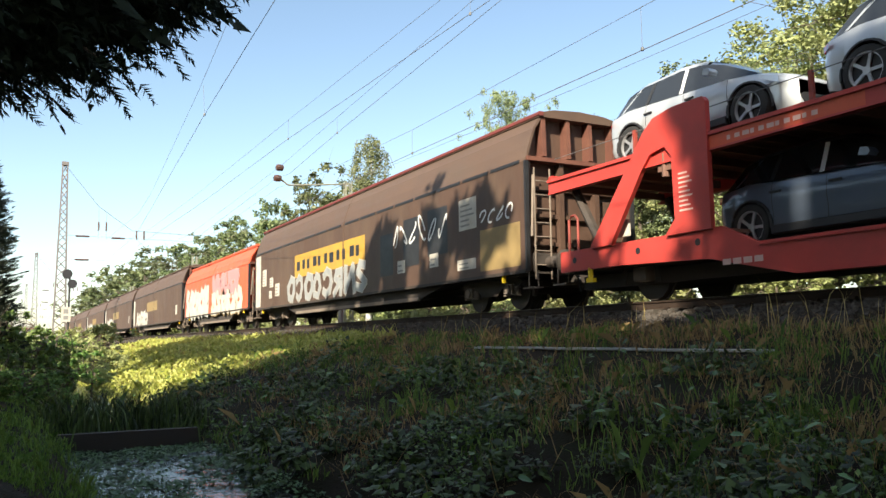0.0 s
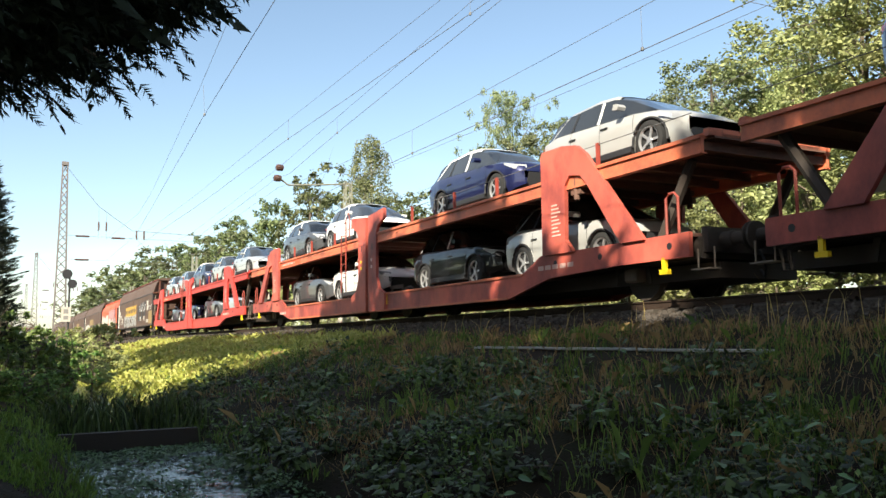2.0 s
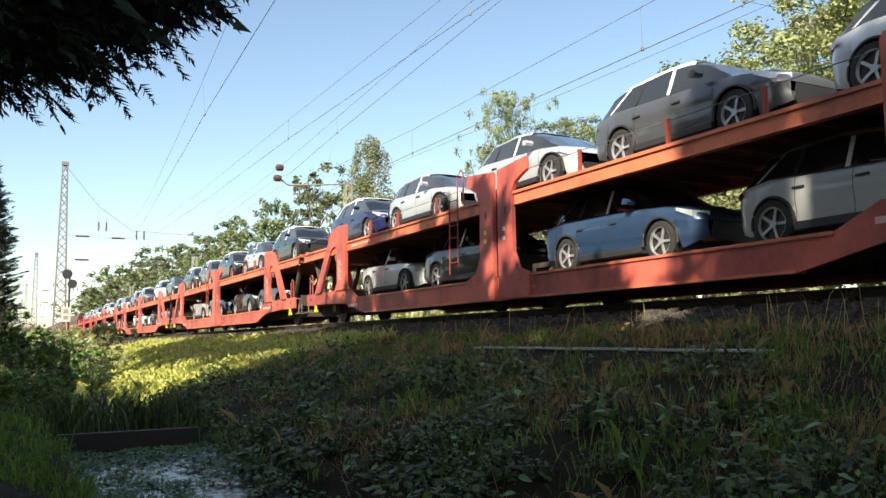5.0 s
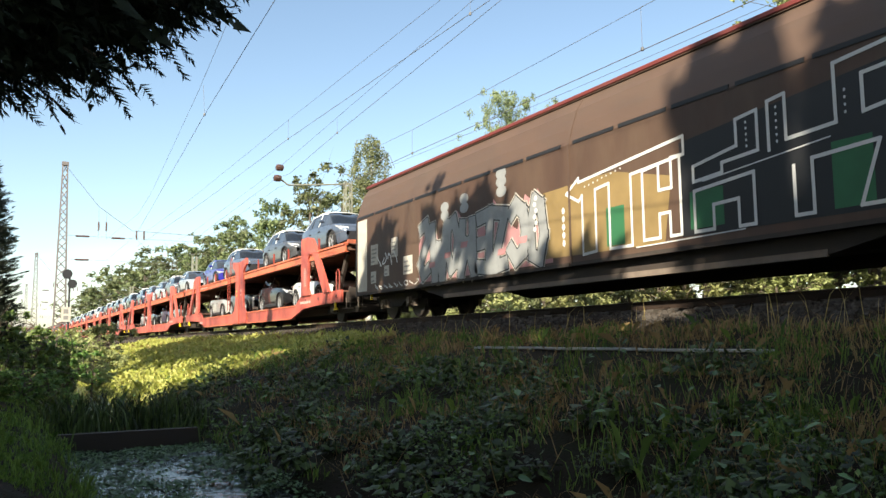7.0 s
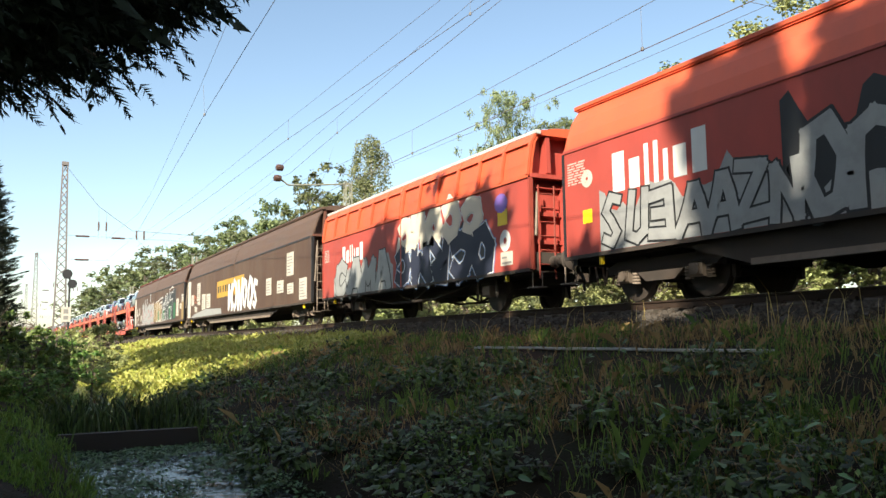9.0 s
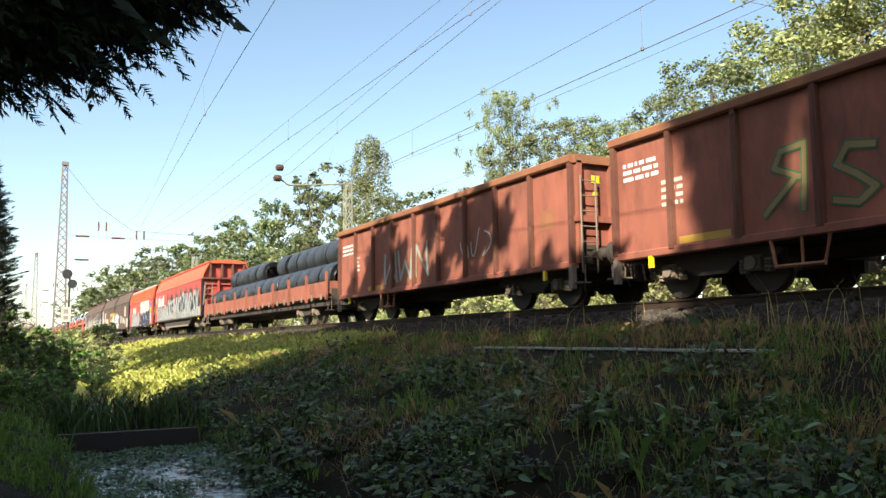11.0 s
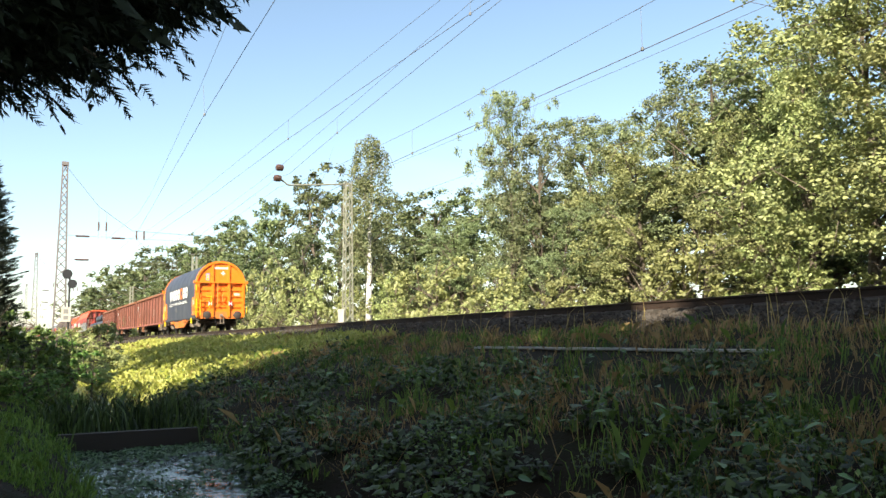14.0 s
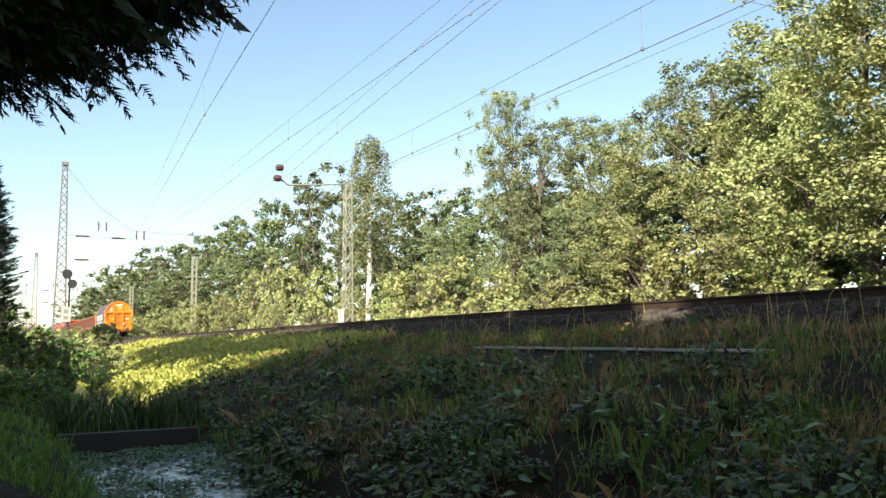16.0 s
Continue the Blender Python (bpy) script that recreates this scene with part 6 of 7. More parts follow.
# ---- the tarpaulin wagon at the tail ----
def build_tarpaulin_wagon():
    t = thing("tarpaulin_wagon", "orange four-axle wagon with a dark blue-grey tarpaulin hood", "freight wagon", GROUP)
    half = 6.02
    arch = [(-1.44, 0.82), (-1.48, 2.0), (-1.49, 2.75), (-1.43, 3.15), (-1.27, 3.52), (-1.02, 3.83), (-0.7, 4.06), (-0.35, 4.18), (0, 4.21)]
    arch = [(y * 0.968, z - 0.06 * max(0, z - 2.8)) for y, z in arch]
    arch = arch + [(-y, z) for y, z in reversed(arch[:-1])]
    xs = np.linspace(-5.25, 5.25, 43)
    hood, n = Build(), len(arch)
    vs = []
    for i, x in enumerate(xs):
        sag = 0.012 * math.cos(i / 42 * math.tau * 7)
        vs += [(x, y * (1 + (sag if z > 1 else 0) * 0.6), z + sag * (0.8 if z > 3 else 0)) for y, z in arch]
    hood.add(vs, [(i * n + k, (i + 1) * n + k, (i + 1) * n + k + 1, i * n + k + 1) for i in range(42) for k in range(n - 1)])
    part("tarpaulin", hood, M_TARP, t, "dark blue-grey tarpaulin hood", smooth=True)
    for i in range(1, 7):
        x = -5.25 + i * 1.5
        part("hoop", Build().add([(x + d, y * 1.006, z * 1.002) for d in (-0.02, 0.02) for y, z in arch[3:-3]], [(k, k + 1, len(arch) - 6 + k + 1, len(arch) - 6 + k) for k in range(len(arch) - 7)]), M_TARP, t)
    for s in (-1, 1):
        x = s * 5.3
        w = part("end_wall", Build().prism([(y * 0.985, z) for y, z in arch], x - 0.05, x + 0.05), M_ORANGE, t)
        rim = Build()
        for (y0, z0), (y1, z1) in zip(arch[1:], arch[2:-1]):
            rim.add([(x + dx, y * q, 2 + (z - 2) * q) for dx in (-0.12, 0.14) for q in (0.955, 1.012) for y, z in ((y0, z0), (y1, z1))], [(0, 1, 3, 2), (4, 6, 7, 5), (0, 4, 5, 1), (2, 3, 7, 6)])
        part("rim", rim, M_ORANGE, w)
        for y in (-1.32, -0.47, 0.47, 1.32):
            part("end_post", Build().box(x + s * 0.05, x + s * 0.2, y - 0.07, y + 0.07, 0.86, 2.9), M_ORANGE, w)
        for y in (-0.47, 0.47):
            part("upper_post", Build().box(x + s * 0.05, x + s * 0.12, y - 0.06, y + 0.06, 2.9, 4.0), M_ORANGE, w)
        for z in (1.12, 1.42, 1.72, 2.05, 2.4, 2.72):
            part("end_rib", Build().prism([(-1.3, z), (1.3, z), (1.3, z + 0.1), (-1.3, z + 0.1)], x + s * 0.05, x + s * (0.11 if z < 2.5 else 0.09)), M_ORANGE, w)
        part("cross_bar", Build().box(x + s * 0.05, x + s * 0.24, -1.56, 1.56, 2.84, 2.91).box(x + s * 0.1, x + s * 0.2, -1.58, -1.5, 2.8, 2.98).box(x + s * 0.1, x + s * 0.2, 1.5, 1.58, 2.8, 2.98), M_ORANGE, w)
        part("lock_bar", rod([(x + s * 0.24, -0.2, 1.5), (x + s * 0.24, -0.2, 2.85)], 0.025).tube([(x + s * 0.26, 0.1, 1.75), (x + s * 0.26, 0.1, 2.2)], 0.03, 6).tube([(x + s * 0.24, -0.2, 1.8), (x + s * 0.26, 0.1, 1.75)], 0.02, 6), M_ORANGEDIM, w)
        for y in (-1.45, 1.5):
            part("handrail", rod([(x + s * 0.2, y, 1.05), (x + s * 0.32, y, 1.1), (x + s * 0.32, y, 1.4), (x + s * 0.2, y, 1.45)]), M_YELLOW, w, "yellow handrail")
            part("handrail", rod([(x + s * 0.15, y, 2.35), (x + s * 0.3, y, 2.4), (x + s * 0.3, y, 2.68), (x + s * 0.15, y, 2.74)]), M_YELLOW, w, "yellow handrail")
        part("handrail", rod([(x + s * 0.2, -1.2, 1.3), (x + s * 0.34, -1.2, 1.3), (x + s * 0.34, -1.2, 2.2), (x + s * 0.2, -1.2, 2.2)], 0.022), M_ORANGE, w)
        part("handrail", rod([(x + s * 0.2, -0.72, 1.35), (x + s * 0.32, -0.6, 1.5), (x + s * 0.32, -0.6, 2.05), (x + s * 0.2, -0.85, 2.05)], 0.022), M_YELLOW, w, "yellow handrail")
        part("ladder", ladder(x + s * 0.3, -1.32, 0.9, 1.9, 0.22, "y", 0.25), M_YELLOW, w, "yellow step rungs")
        lamp = Build()
        for y in (-0.62, 0.55):
            lamp.add([(x + s * 0.21, y + a, 1.5 + c) for a, c in ((-0.09, 0), (0.09, 0), (0.09, 0.28), (-0.09, 0.28))], [(0, 1, 2, 3)])
        part("tail_sign", lamp, M_WHITE, w, "small white and red tail plate")
        red = Build()
        for y in (-0.62, 0.55):
            red.add([(x + s * 0.215, y + a, 1.5 + c) for a, c in ((-0.09, 0), (0.09, 0), (0, 0.14))], [(0, 1, 2)])
            red.add([(x + s * 0.215, y + a, 1.5 + c) for a, c in ((-0.09, 0.28), (0.09, 0.28), (0, 0.14))], [(0, 1, 2)])
        part("tail_sign", red, M_TAIL, w)
        blocks = Build()
        for k in range(7):
            y = s * (-0.36 + k * 0.12)
            blocks.add([(x + s * 0.056, y + a * s, z) for a, z in ((-0.05, 3.68), (0.05, 3.68), (0.05, 3.80), (-0.05, 3.80))], [(0, 1, 2, 3)])
        blocks.add([(x + s * 0.056, a, z) for a, z in ((0.1, 3.32), (0.18, 3.32), (0.18, 3.4), (0.26, 3.4), (0.26, 3.48), (0.18, 3.48), (0.18, 3.56), (0.1, 3.56), (0.1, 3.48), (0.02, 3.48), (0.02, 3.4), (0.1, 3.4))], [tuple(range(12))])
        part("end_marking", blocks, M_WHITE, w, "white blocks of a company name")
        part("end_marking", Build().add([(x + s * 0.056, s * y, z) for y, z in ((-0.86, 3.0), (-0.66, 3.0), (-0.66, 3.42), (-0.86, 3.42))], [(0, 1, 2, 3)]), M_BLUEG, w, "blue warning sticker")
        part("end_marking", Build().add([(x + s * 0.06, s * y, z) for y, z in ((-0.84, 3.22), (-0.68, 3.22), (-0.76, 3.38))], [(0, 1, 2)]).add([(x + s * 0.06, s * y, z) for y, z in ((-0.82, 3.03), (-0.7, 3.03), (-0.7, 3.16), (-0.82, 3.16))], [(0, 1, 2, 3)]), M_YELLOW, w)
        part("end_marking", Build().add([(x + s * 0.115, s * y, z) for y, z in ((0.78, 2.12), (1.12, 2.12), (1.12, 2.26), (0.78, 2.26))], [(0, 1, 2, 3)]), M_SIGN, w)
        for side in (-1, 1):
            p = part("side_panel", Build().box(s * 4.46, s * 5.32, side * 1.462, side * 1.39, 0.98, 2.02), M_ORANGE, w, "orange corner panel with markings")
            if side < 0:
                m = 4.46 if s > 0 else -5.3
                part("panel_sign", sheet(ring_shape(m + 0.4, 1.72, 0.17, 0.17, 0.25), -1.462), M_SIGN, p)
                letters(p, "TTU", m + 0.12, 1.24, 0.33, M_TRIM, -1.462)
                bars_text(p, m + 0.12, 1.14, 0.3, 2, M_SIGNINK, -1.462, 0.04)
    y = -1.462
    blocks, c = [], -3.15
    for k, w in enumerate((1.15, 0.8, 0.72, 0.75, 0.9, 0.72, 0.82)):
        cx, z, h = c + w * 0.5, 2.1, 0.62
        rx, rz = w * 0.46, h * 0.54
        if k == 0:
            for o in (0.27, 0.73):
                blocks.append([(c + w * (o - 0.25), z + h), (c + w * (o + 0.23), z + h), (c + w * (o + 0.10), z), (c + w * (o - 0.10), z)])
        elif k == 4:
            part("logo_ring", sheet(ring_shape(cx, z + rz, rx * 1.02, rz * 1.08, 0.55), y), M_ORANGE, t, "orange ring in the row of white shapes")
        else:
            outer = [(cx + rx * math.copysign(abs(math.cos(a)) ** 0.6, math.cos(a)), z + rz + rz * math.copysign(abs(math.sin(a)) ** 0.6, math.sin(a))) for a in np.linspace(0, math.tau, 33)]
            inner = [(cx + (px - cx) * 0.42, z + rz + (pz - z - rz) * 0.26) for px, pz in outer]
            part("logo_shape", sheet([[outer[i], outer[i + 1], inner[i + 1], inner[i]] for i in range(32)], y), M_WHITE, t, "large white rounded shape of a logo")
        c += w + 0.06
    part("logo_shape", sheet(blocks, y), M_WHITE, t, "large white wedge shapes of a logo")
    letters(t, "Europas erster Anbieter von G\u00fcterwagensystemen", -3.2, 1.78, 0.30, M_WHITE, y, 0.004)
    bars_text(t, -0.9, 1.55, 0.55, 4, M_SIGNINK, y, 0.035, 3)
    u = Build().box(-5.25, 5.25, -1.36, 1.36, 0.74, 0.86).box(-5.2, 5.2, -0.3, 0.3, 0.45, 0.75)
    part("underframe", u, M_UNDER, t)
    for yy in (-1.3, 1.3):
        p = part("side_sill", Build().plate([(-2.9, 0.76), (2.9, 0.76), (1.3, 0.36), (-1.3, 0.36)], yy - 0.03, yy + 0.03), M_ORANGEDIM, t, "orange belly-shaped side sill")
        part("sill_flange", Build().box(-1.35, 1.35, yy - 0.09, yy + 0.09, 0.33, 0.37).box(-0.05, 0.0, yy - 0.08, yy + 0.08, 0.36, 0.76).box(-1.2, -0.4, yy - 0.06, yy + 0.0, 0.55, 0.6), M_ORANGEDIM, p)
    part("side_gear", Build().box(-2.9, -1.9, -1.42, -1.3, 0.62, 0.76).box(1.2, 2.2, -1.42, -1.3, 0.66, 0.78), M_ORANGEDIM, t)
    for x in (-3.4, 3.4):
        bogie(t, x)
    for x in (4.3, -4.9):
        part("tow_hook", Build().box(x, x + 0.08, -1.5, -1.44, 0.55, 0.82).box(x - 0.05, x + 0.13, -1.5, -1.42, 0.52, 0.6), M_YELLOW, t, "yellow rope hook")
    end_gear(t, half, 0.96, M_ORANGEDIM)
    on_train(t, 6.02)


build_tarpaulin_wagon()


# ---- open high-sided wagons ----
def open_wagon(seed):
    rng = random.Random(seed)
    t = thing("open_goods_wagon", "rust-brown high-sided open wagon with faded paint", "freight wagon", GROUP)
    e = 6.4
    for s in (-1, 1):
        w = part("side_wall", Build().box(-e, e, s * 1.38, s * 1.32, 0.82, 2.85), M_RUST, t)
        for k in range(10):
            x = -e + 0.04 + k * (2 * e - 0.08) / 9
            # posts coloured darker than the wall, standing in for their shadow lines
            part("side_post", Build().plate([(x - 0.06, 0.8), (x + 0.06, 0.8), (x + 0.05, 2.78), (x - 0.05, 2.78)], s * 1.38, s * 1.47).box(x - 0.015, x + 0.015, s * 1.47, s * 1.485, 0.85, 2.7), M_RUSTDARK, w)
        part("top_rail", Build().box(-e - 0.03, e + 0.03, s * 1.49, s * 1.28, 2.76, 2.93, 0.03), M_RUSTLITE, w, "ochre-rusted top rail")
        part("bottom_rail", Build().box(-e, e, s * 1.45, s * 1.3, 0.70, 0.84, 0.02), M_RUST, w)
    for s in (-1, 1):
        w = part("end_wall", Build().box(s * e, s * (e - 0.06), -1.36, 1.36, 0.8, 2.85), M_RUST, t)
        b = Build()
        for y in (-1.3, -0.5, 0.5, 1.3):
            b.box(s * e, s * (e + 0.1), y - 0.06, y + 0.06, 0.8, 2.8)
        b.box(s * e, s * (e + 0.13), -1.4, 1.4, 1.6, 1.72)
        part("end_post", b, M_RUST, w)
        part("top_rail", Build().box(s * (e - 0.12), s * (e + 0.1), -1.4, 1.4, 2.76, 2.93), M_RUSTLITE, w)
        part("ladder", ladder(s * (e + 0.16), -1.15, 0.6, 2.5, 0.36, "y"), M_AXLEBOX, w)
        tri = Build()
        tri.add([(s * (e + 0.012), -0.85 + a, z) for a, z in ((-0.1, 2.15), (0.1, 2.15), (0.0, 2.32))], [(0, 1, 2)])
        tri.add([(s * (e + 0.012), -0.85 + a, z) for a, z in ((-0.1, 2.4), (0.1, 2.4), (0.1, 2.55), (-0.1, 2.55))], [(0, 1, 2, 3)])
        part("warning_sticker", tri, M_YELLOW, w)
    part("floor", Build().box(-e, e, -1.32, 1.32, 0.95, 1.0), M_DECK, t)
    part("underframe", Build().box(-e, e, -1.2, 1.2, 0.68, 0.9).box(-e, e, -0.25, 0.25, 0.5, 0.7), M_UNDER, t)
    f = -e
    bars_text(t, f + 0.25, 2.35, 0.9, 3, M_WHITE, -1.38, seed=seed)
    bars_text(t, f + 1.2, 1.9, 0.5, 4, M_SIGN, -1.38, seed=seed + 1)
    part("paint_patch", sheet([rect(e - 1.15, 1.55, 0.5, 0.4)], -1.38), M_RUSTLITE, t, "ochre paint patch")
    part("paint_patch", sheet([rect(f + rng.uniform(1.5, 2.6), 0.86, 1.1, 0.12)], -1.38), M_TWYELLOW, t)
    graffiti(t, f + rng.uniform(3.0, 4.0), 1.0, 3.0, 1.0, 3, (M_TANG, M_SILVERG, M_RUSTLITE)[seed % 3], (M_GREENG, M_TANG, M_RUSTDARK)[seed % 3], seed + 7, -1.385, 0.10, 0.03)
    tag_lines(t, f + 8.2, 1.2, 1.6, 0.8, 3, M_SIGN, seed + 3, -1.385, 0.04)
    part("step_frame", rod([(f + 3.4, -1.4, 0.75), (f + 3.5, -1.42, 0.32), (f + 4.3, -1.42, 0.32), (f + 4.4, -1.4, 0.75)], 0.035).tube([(f + 3.95, -1.42, 0.32), (f + 3.95, -1.42, 0.75)], 0.025, 5), M_RUSTLITE, t)
    for x in (f + 0.9, e - 1.0):
        part("tow_hook", Build().box(x, x + 0.08, -1.46, -1.4, 0.52, 0.72), M_YELLOW, t)
    part("end_bracket", Build().box(e - 0.1, e + 0.02, -1.48, -1.38, 0.3, 0.72).box(f, f + 0.12, -1.48, -1.38, 0.3, 0.72), M_AXLEBOX, t)
    for x in (-4.5, 4.5):
        bogie(t, x)
    end_gear(t, 7.02)
    return t


def build_open_wagons():
    for k in range(3):
        on_train(open_wagon(200 + k), 12.04 + 14.04 * (k + 0.5))
    t = thing("low_sided_wagon", "brown low-sided flat wagon loaded with steel wire coils", "freight wagon", GROUP)
    e = 9.75
    part("floor", Build().box(-e, e, -1.35, 1.35, 0.85, 0.98), M_DECK, t)
    part("underframe", Build().box(-e, e, -1.2, 1.2, 0.6, 0.86).box(-5, 5, -0.25, 0.25, 0.4, 0.6), M_UNDER, t)
    for s in (-1, 1):
        for k in range(9):
            x = -e + k * 2 * e / 9
            w = part("drop_side", Build().box(x + 0.03, x + 2 * e / 9 - 0.03, s * 1.40, s * 1.35, 0.88, 1.42, 0.01), M_RUST, t)
            part("hinge", Build().box(x + 0.5, x + 0.6, s * 1.43, s * 1.39, 0.8, 1.0).box(x + 1.5, x + 1.6, s * 1.43, s * 1.39, 0.8, 1.0), M_AXLEBOX, w)
        for k in range(10):
            x = -e + k * 2 * e / 9
            part("stake", Build().box(x - 0.06, x + 0.06, s * 1.47, s * 1.39, 0.75, 1.75, 0.02), M_RUST, t)
        part("end_board", Build().box(s * e, s * (e - 0.06), -1.38, 1.38, 0.88, 1.42), M_RUST, t)
    for x in (-6.6, 6.6):
        bogie(t, x)
    end_gear(t, 10.37)
    on_train(t, 64.53)
    coil = Build()
    prof = [(-0.5, 0.34), (-0.53, 0.45), (-0.5, 0.56), (-0.3, 0.60), (0.0, 0.585), (0.3, 0.60), (0.5, 0.56), (0.53, 0.45), (0.5, 0.34), (0, 0.35), (-0.5, 0.34)]
    coil.lathe(prof, 20, (0, 0, 0), "x")
    for k in range(5):
        coil.lathe([(-0.55 + k * 0.01, 0.36 + k * 0.043), (-0.57, 0.372 + k * 0.043), (-0.55 + k * 0.01, 0.384 + k * 0.043)], 20, (0, 0, 0), "x")
        coil.lathe([(0.55 - k * 0.01, 0.36 + k * 0.043), (0.57, 0.372 + k * 0.043), (0.55 - k * 0.01, 0.384 + k * 0.043)], 20, (0, 0, 0), "x")
    rng = random.Random(6)
    first = None
    def put(x, y, z):
        nonlocal first
        ob = first.copy() if first else new("wire_coil", coil.mesh("wire_coil", M_COIL, True))
        if first:
            scene.collection.objects.link(ob)
        else:
            tagged(ob, "dark shiny steel wire coil on the low-sided wagon", "wire coil", "coils on the flat wagon")
            first = ob
        ob.matrix_basis = pose(TAIL_X - 64.53 + x, TRACK_Y + y, RAIL_Z + z)
        LOADS.append((ob, TAIL_X - 64.53 + x, y, z))
    for k in range(15):
        x = -8.9 + k * 1.27
        for y in (-0.66, 0.66):
            put(x + rng.uniform(-0.04, 0.04), y, 1.585)
        if k not in (0, 6, 7, 14):
            put(x + 0.3 + rng.uniform(-0.08, 0.08), rng.uniform(-0.06, 0.06), 2.585)


LOADS = []
build_open_wagons()


# ---- car carriers: pairs of double-deck halves, 28 m over the couplings ----
CROSS = Build().box(-0.04, 0.04, -1.44, 1.44, 2.3, 2.44).mesh("cross_member", M_DECK)


def carrier():
    t = thing("car_carrier_wagon", "faded red double-deck car carrier in two coupled halves", "car carrier", "car carriers of the train")
    for h in (-1, 1):
        # d runs from the outer end (0) to the joint in the middle (14)
        def X(d, h=h):
            return h * (14 - d)
        for s in (-1, 1):
            ring = [(X(0.75), 0.62), (X(0.75), 1.02), (X(4.9), 1.02), (X(5.6), 0.70), (X(13.9), 0.70), (X(13.9), 0.24), (X(6.2), 0.20), (X(4.6), 0.55), (X(2.6), 0.62)]
            bm = part("lower_beam", Build().plate(ring, s * 1.42, s * 1.5), M_CARRIERLOW, t)
            part("beam_flange", Build().box(X(5.6), X(13.9), s * 1.53, s * 1.36, 0.66, 0.71).box(X(6.2), X(13.9), s * 1.52, s * 1.3, 0.20, 0.245), M_CARRIER, bm)
            holes = Build()
            for d in (1.2, 3.0, 4.4):
                holes.disc(X(d), s * 1.503, s * 1.498, 0.83, 0.06, 12)
            part("beam_hole", holes, M_BLACK, bm)
            part("deck_edge", Build().box(X(0.4), X(13.3), s * 1.5, s * 1.44, 2.22, 2.50).box(X(0.4), X(13.3), s * 1.54, s * 1.38, 2.46, 2.52).box(X(0.4), X(13.3), s * 1.52, s * 1.38, 2.22, 2.25), M_CARRIER, t, "upper deck side beam")
            # A-shaped end column: an upright, a raking leg and a fillet between
            ring = [(X(4.75), 1.0), (X(4.74), 3.02), (X(4.68), 3.10), (X(4.0), 3.10), (X(3.55), 3.02), (X(3.28), 2.82), (X(1.75), 1.0), (X(2.35), 1.0), (X(3.2), 2.15), (X(3.45), 2.42), (X(3.8), 2.48), (X(3.95), 2.3), (X(3.98), 1.25), (X(3.75), 1.0)]
            a = part("a_frame", Build().plate(ring, s * 1.56, s * 1.47), M_CARRIERLOW, t, "A-shaped end column")
            part("frame_print", sheet([rect(X(4.4) if h > 0 else X(4.1), 1.35 + k * 0.075, 0.3 - 0.05 * (k % 3), 0.03) for k in range(9)], s * 1.56, 0.005 * -s), M_PRINT, a)
            part("screw_gear", Build().box(X(3.85), X(3.55), s * 1.48, s * 1.36, 2.1, 2.36).tube([(X(3.7), s * 1.45, 2.0), (X(3.7), s * 1.45, 2.4)], 0.06, 8), M_DECK, a)
            # C-shaped column beside the joint
            ring = [(X(13.9), 0.22), (X(13.9), 3.08), (X(12.75), 3.18), (X(12.72), 2.9), (X(12.95), 2.82), (X(13.2), 2.7), (X(13.32), 2.5), (X(13.3), 1.2), (X(13.1), 0.85), (X(12.7), 0.71), (X(12.7), 0.24)]
            c = part("c_column", Build().plate(ring, s * 1.56, s * 1.47), M_CARRIERLOW, t, "C-shaped column beside the joint")
            part("column_mark", sheet([rect(X(13.7) if h > 0 else X(13.5), 1.5 + k * 0.2, 0.12, 0.09) for k in range(2)], s * 1.56, 0.005 * -s), M_YELLOW if h < 0 else M_PRINT, c)
            part("column_slot", sheet([rect(X(13.62) if h > 0 else X(13.56), 2.05, 0.06, 0.18)], s * 1.56, 0.005 * -s), M_BLACK, c)
            for d in (3.0, 6.6, 8.6, 11.0):
                part("deck_stake", Build().box(X(d) - 0.03, X(d) + 0.03, s * 1.5, s * 1.44, 2.5, 2.95), M_REDDARK, t)
            rl = part("wheel_trough", Build().box(X(0.3), X(13.5), s * 1.12, s * 0.6, 2.50, 2.545).box(X(0.3), X(13.5), s * 1.15, s * 1.12, 2.50, 2.6).box(X(0.3), X(13.5), s * 0.6, s * 0.57, 2.50, 2.6), M_DECK, t)
            part("wheel_trough", Build().box(X(5.2), X(13.6), s * 1.12, s * 0.6, 0.62, 0.66), M_DECK, t)
            part("trough_rail", Build().box(X(0.3), X(13.5), s * 1.36, s * 1.3, 2.5, 2.58), M_CARRIER, rl)
        for k in range(17):
            part("cross_member", CROSS, M_DECK, t, at=pose(X(0.5 + k * 0.8), 0, 0))
        part("upper_deck", Build().box(X(0.3), X(13.6), -1.3, 1.3, 2.47, 2.498), M_DECK, t, "dirty brown upper deck")
        part("lower_deck", Build().box(X(4.9), X(13.9), -1.42, 1.42, 0.55, 0.62).prism([(-1.42, 0.95), (1.42, 0.95), (1.42, 1.0), (-1.42, 1.0)], X(0.75), X(4.9)), M_DECK, t)
        part("end_gate", Build().box(X(0.3), X(0.42), -1.42, 1.42, 2.5, 2.62), M_CARRIER, t)
        part("underframe", Build().box(X(0.7), X(13.9), -0.9, 0.9, 0.3, 0.56).box(X(0.7), X(4.8), -1.3, 1.3, 0.6, 0.95), M_UNDER, t)
        for s in (-1, 1):
            part("end_strut", rod([(X(0.9), s * 1.2, 2.25), (X(1.7), s * 1.2, 1.0)], 0.09), M_UNDER, t)
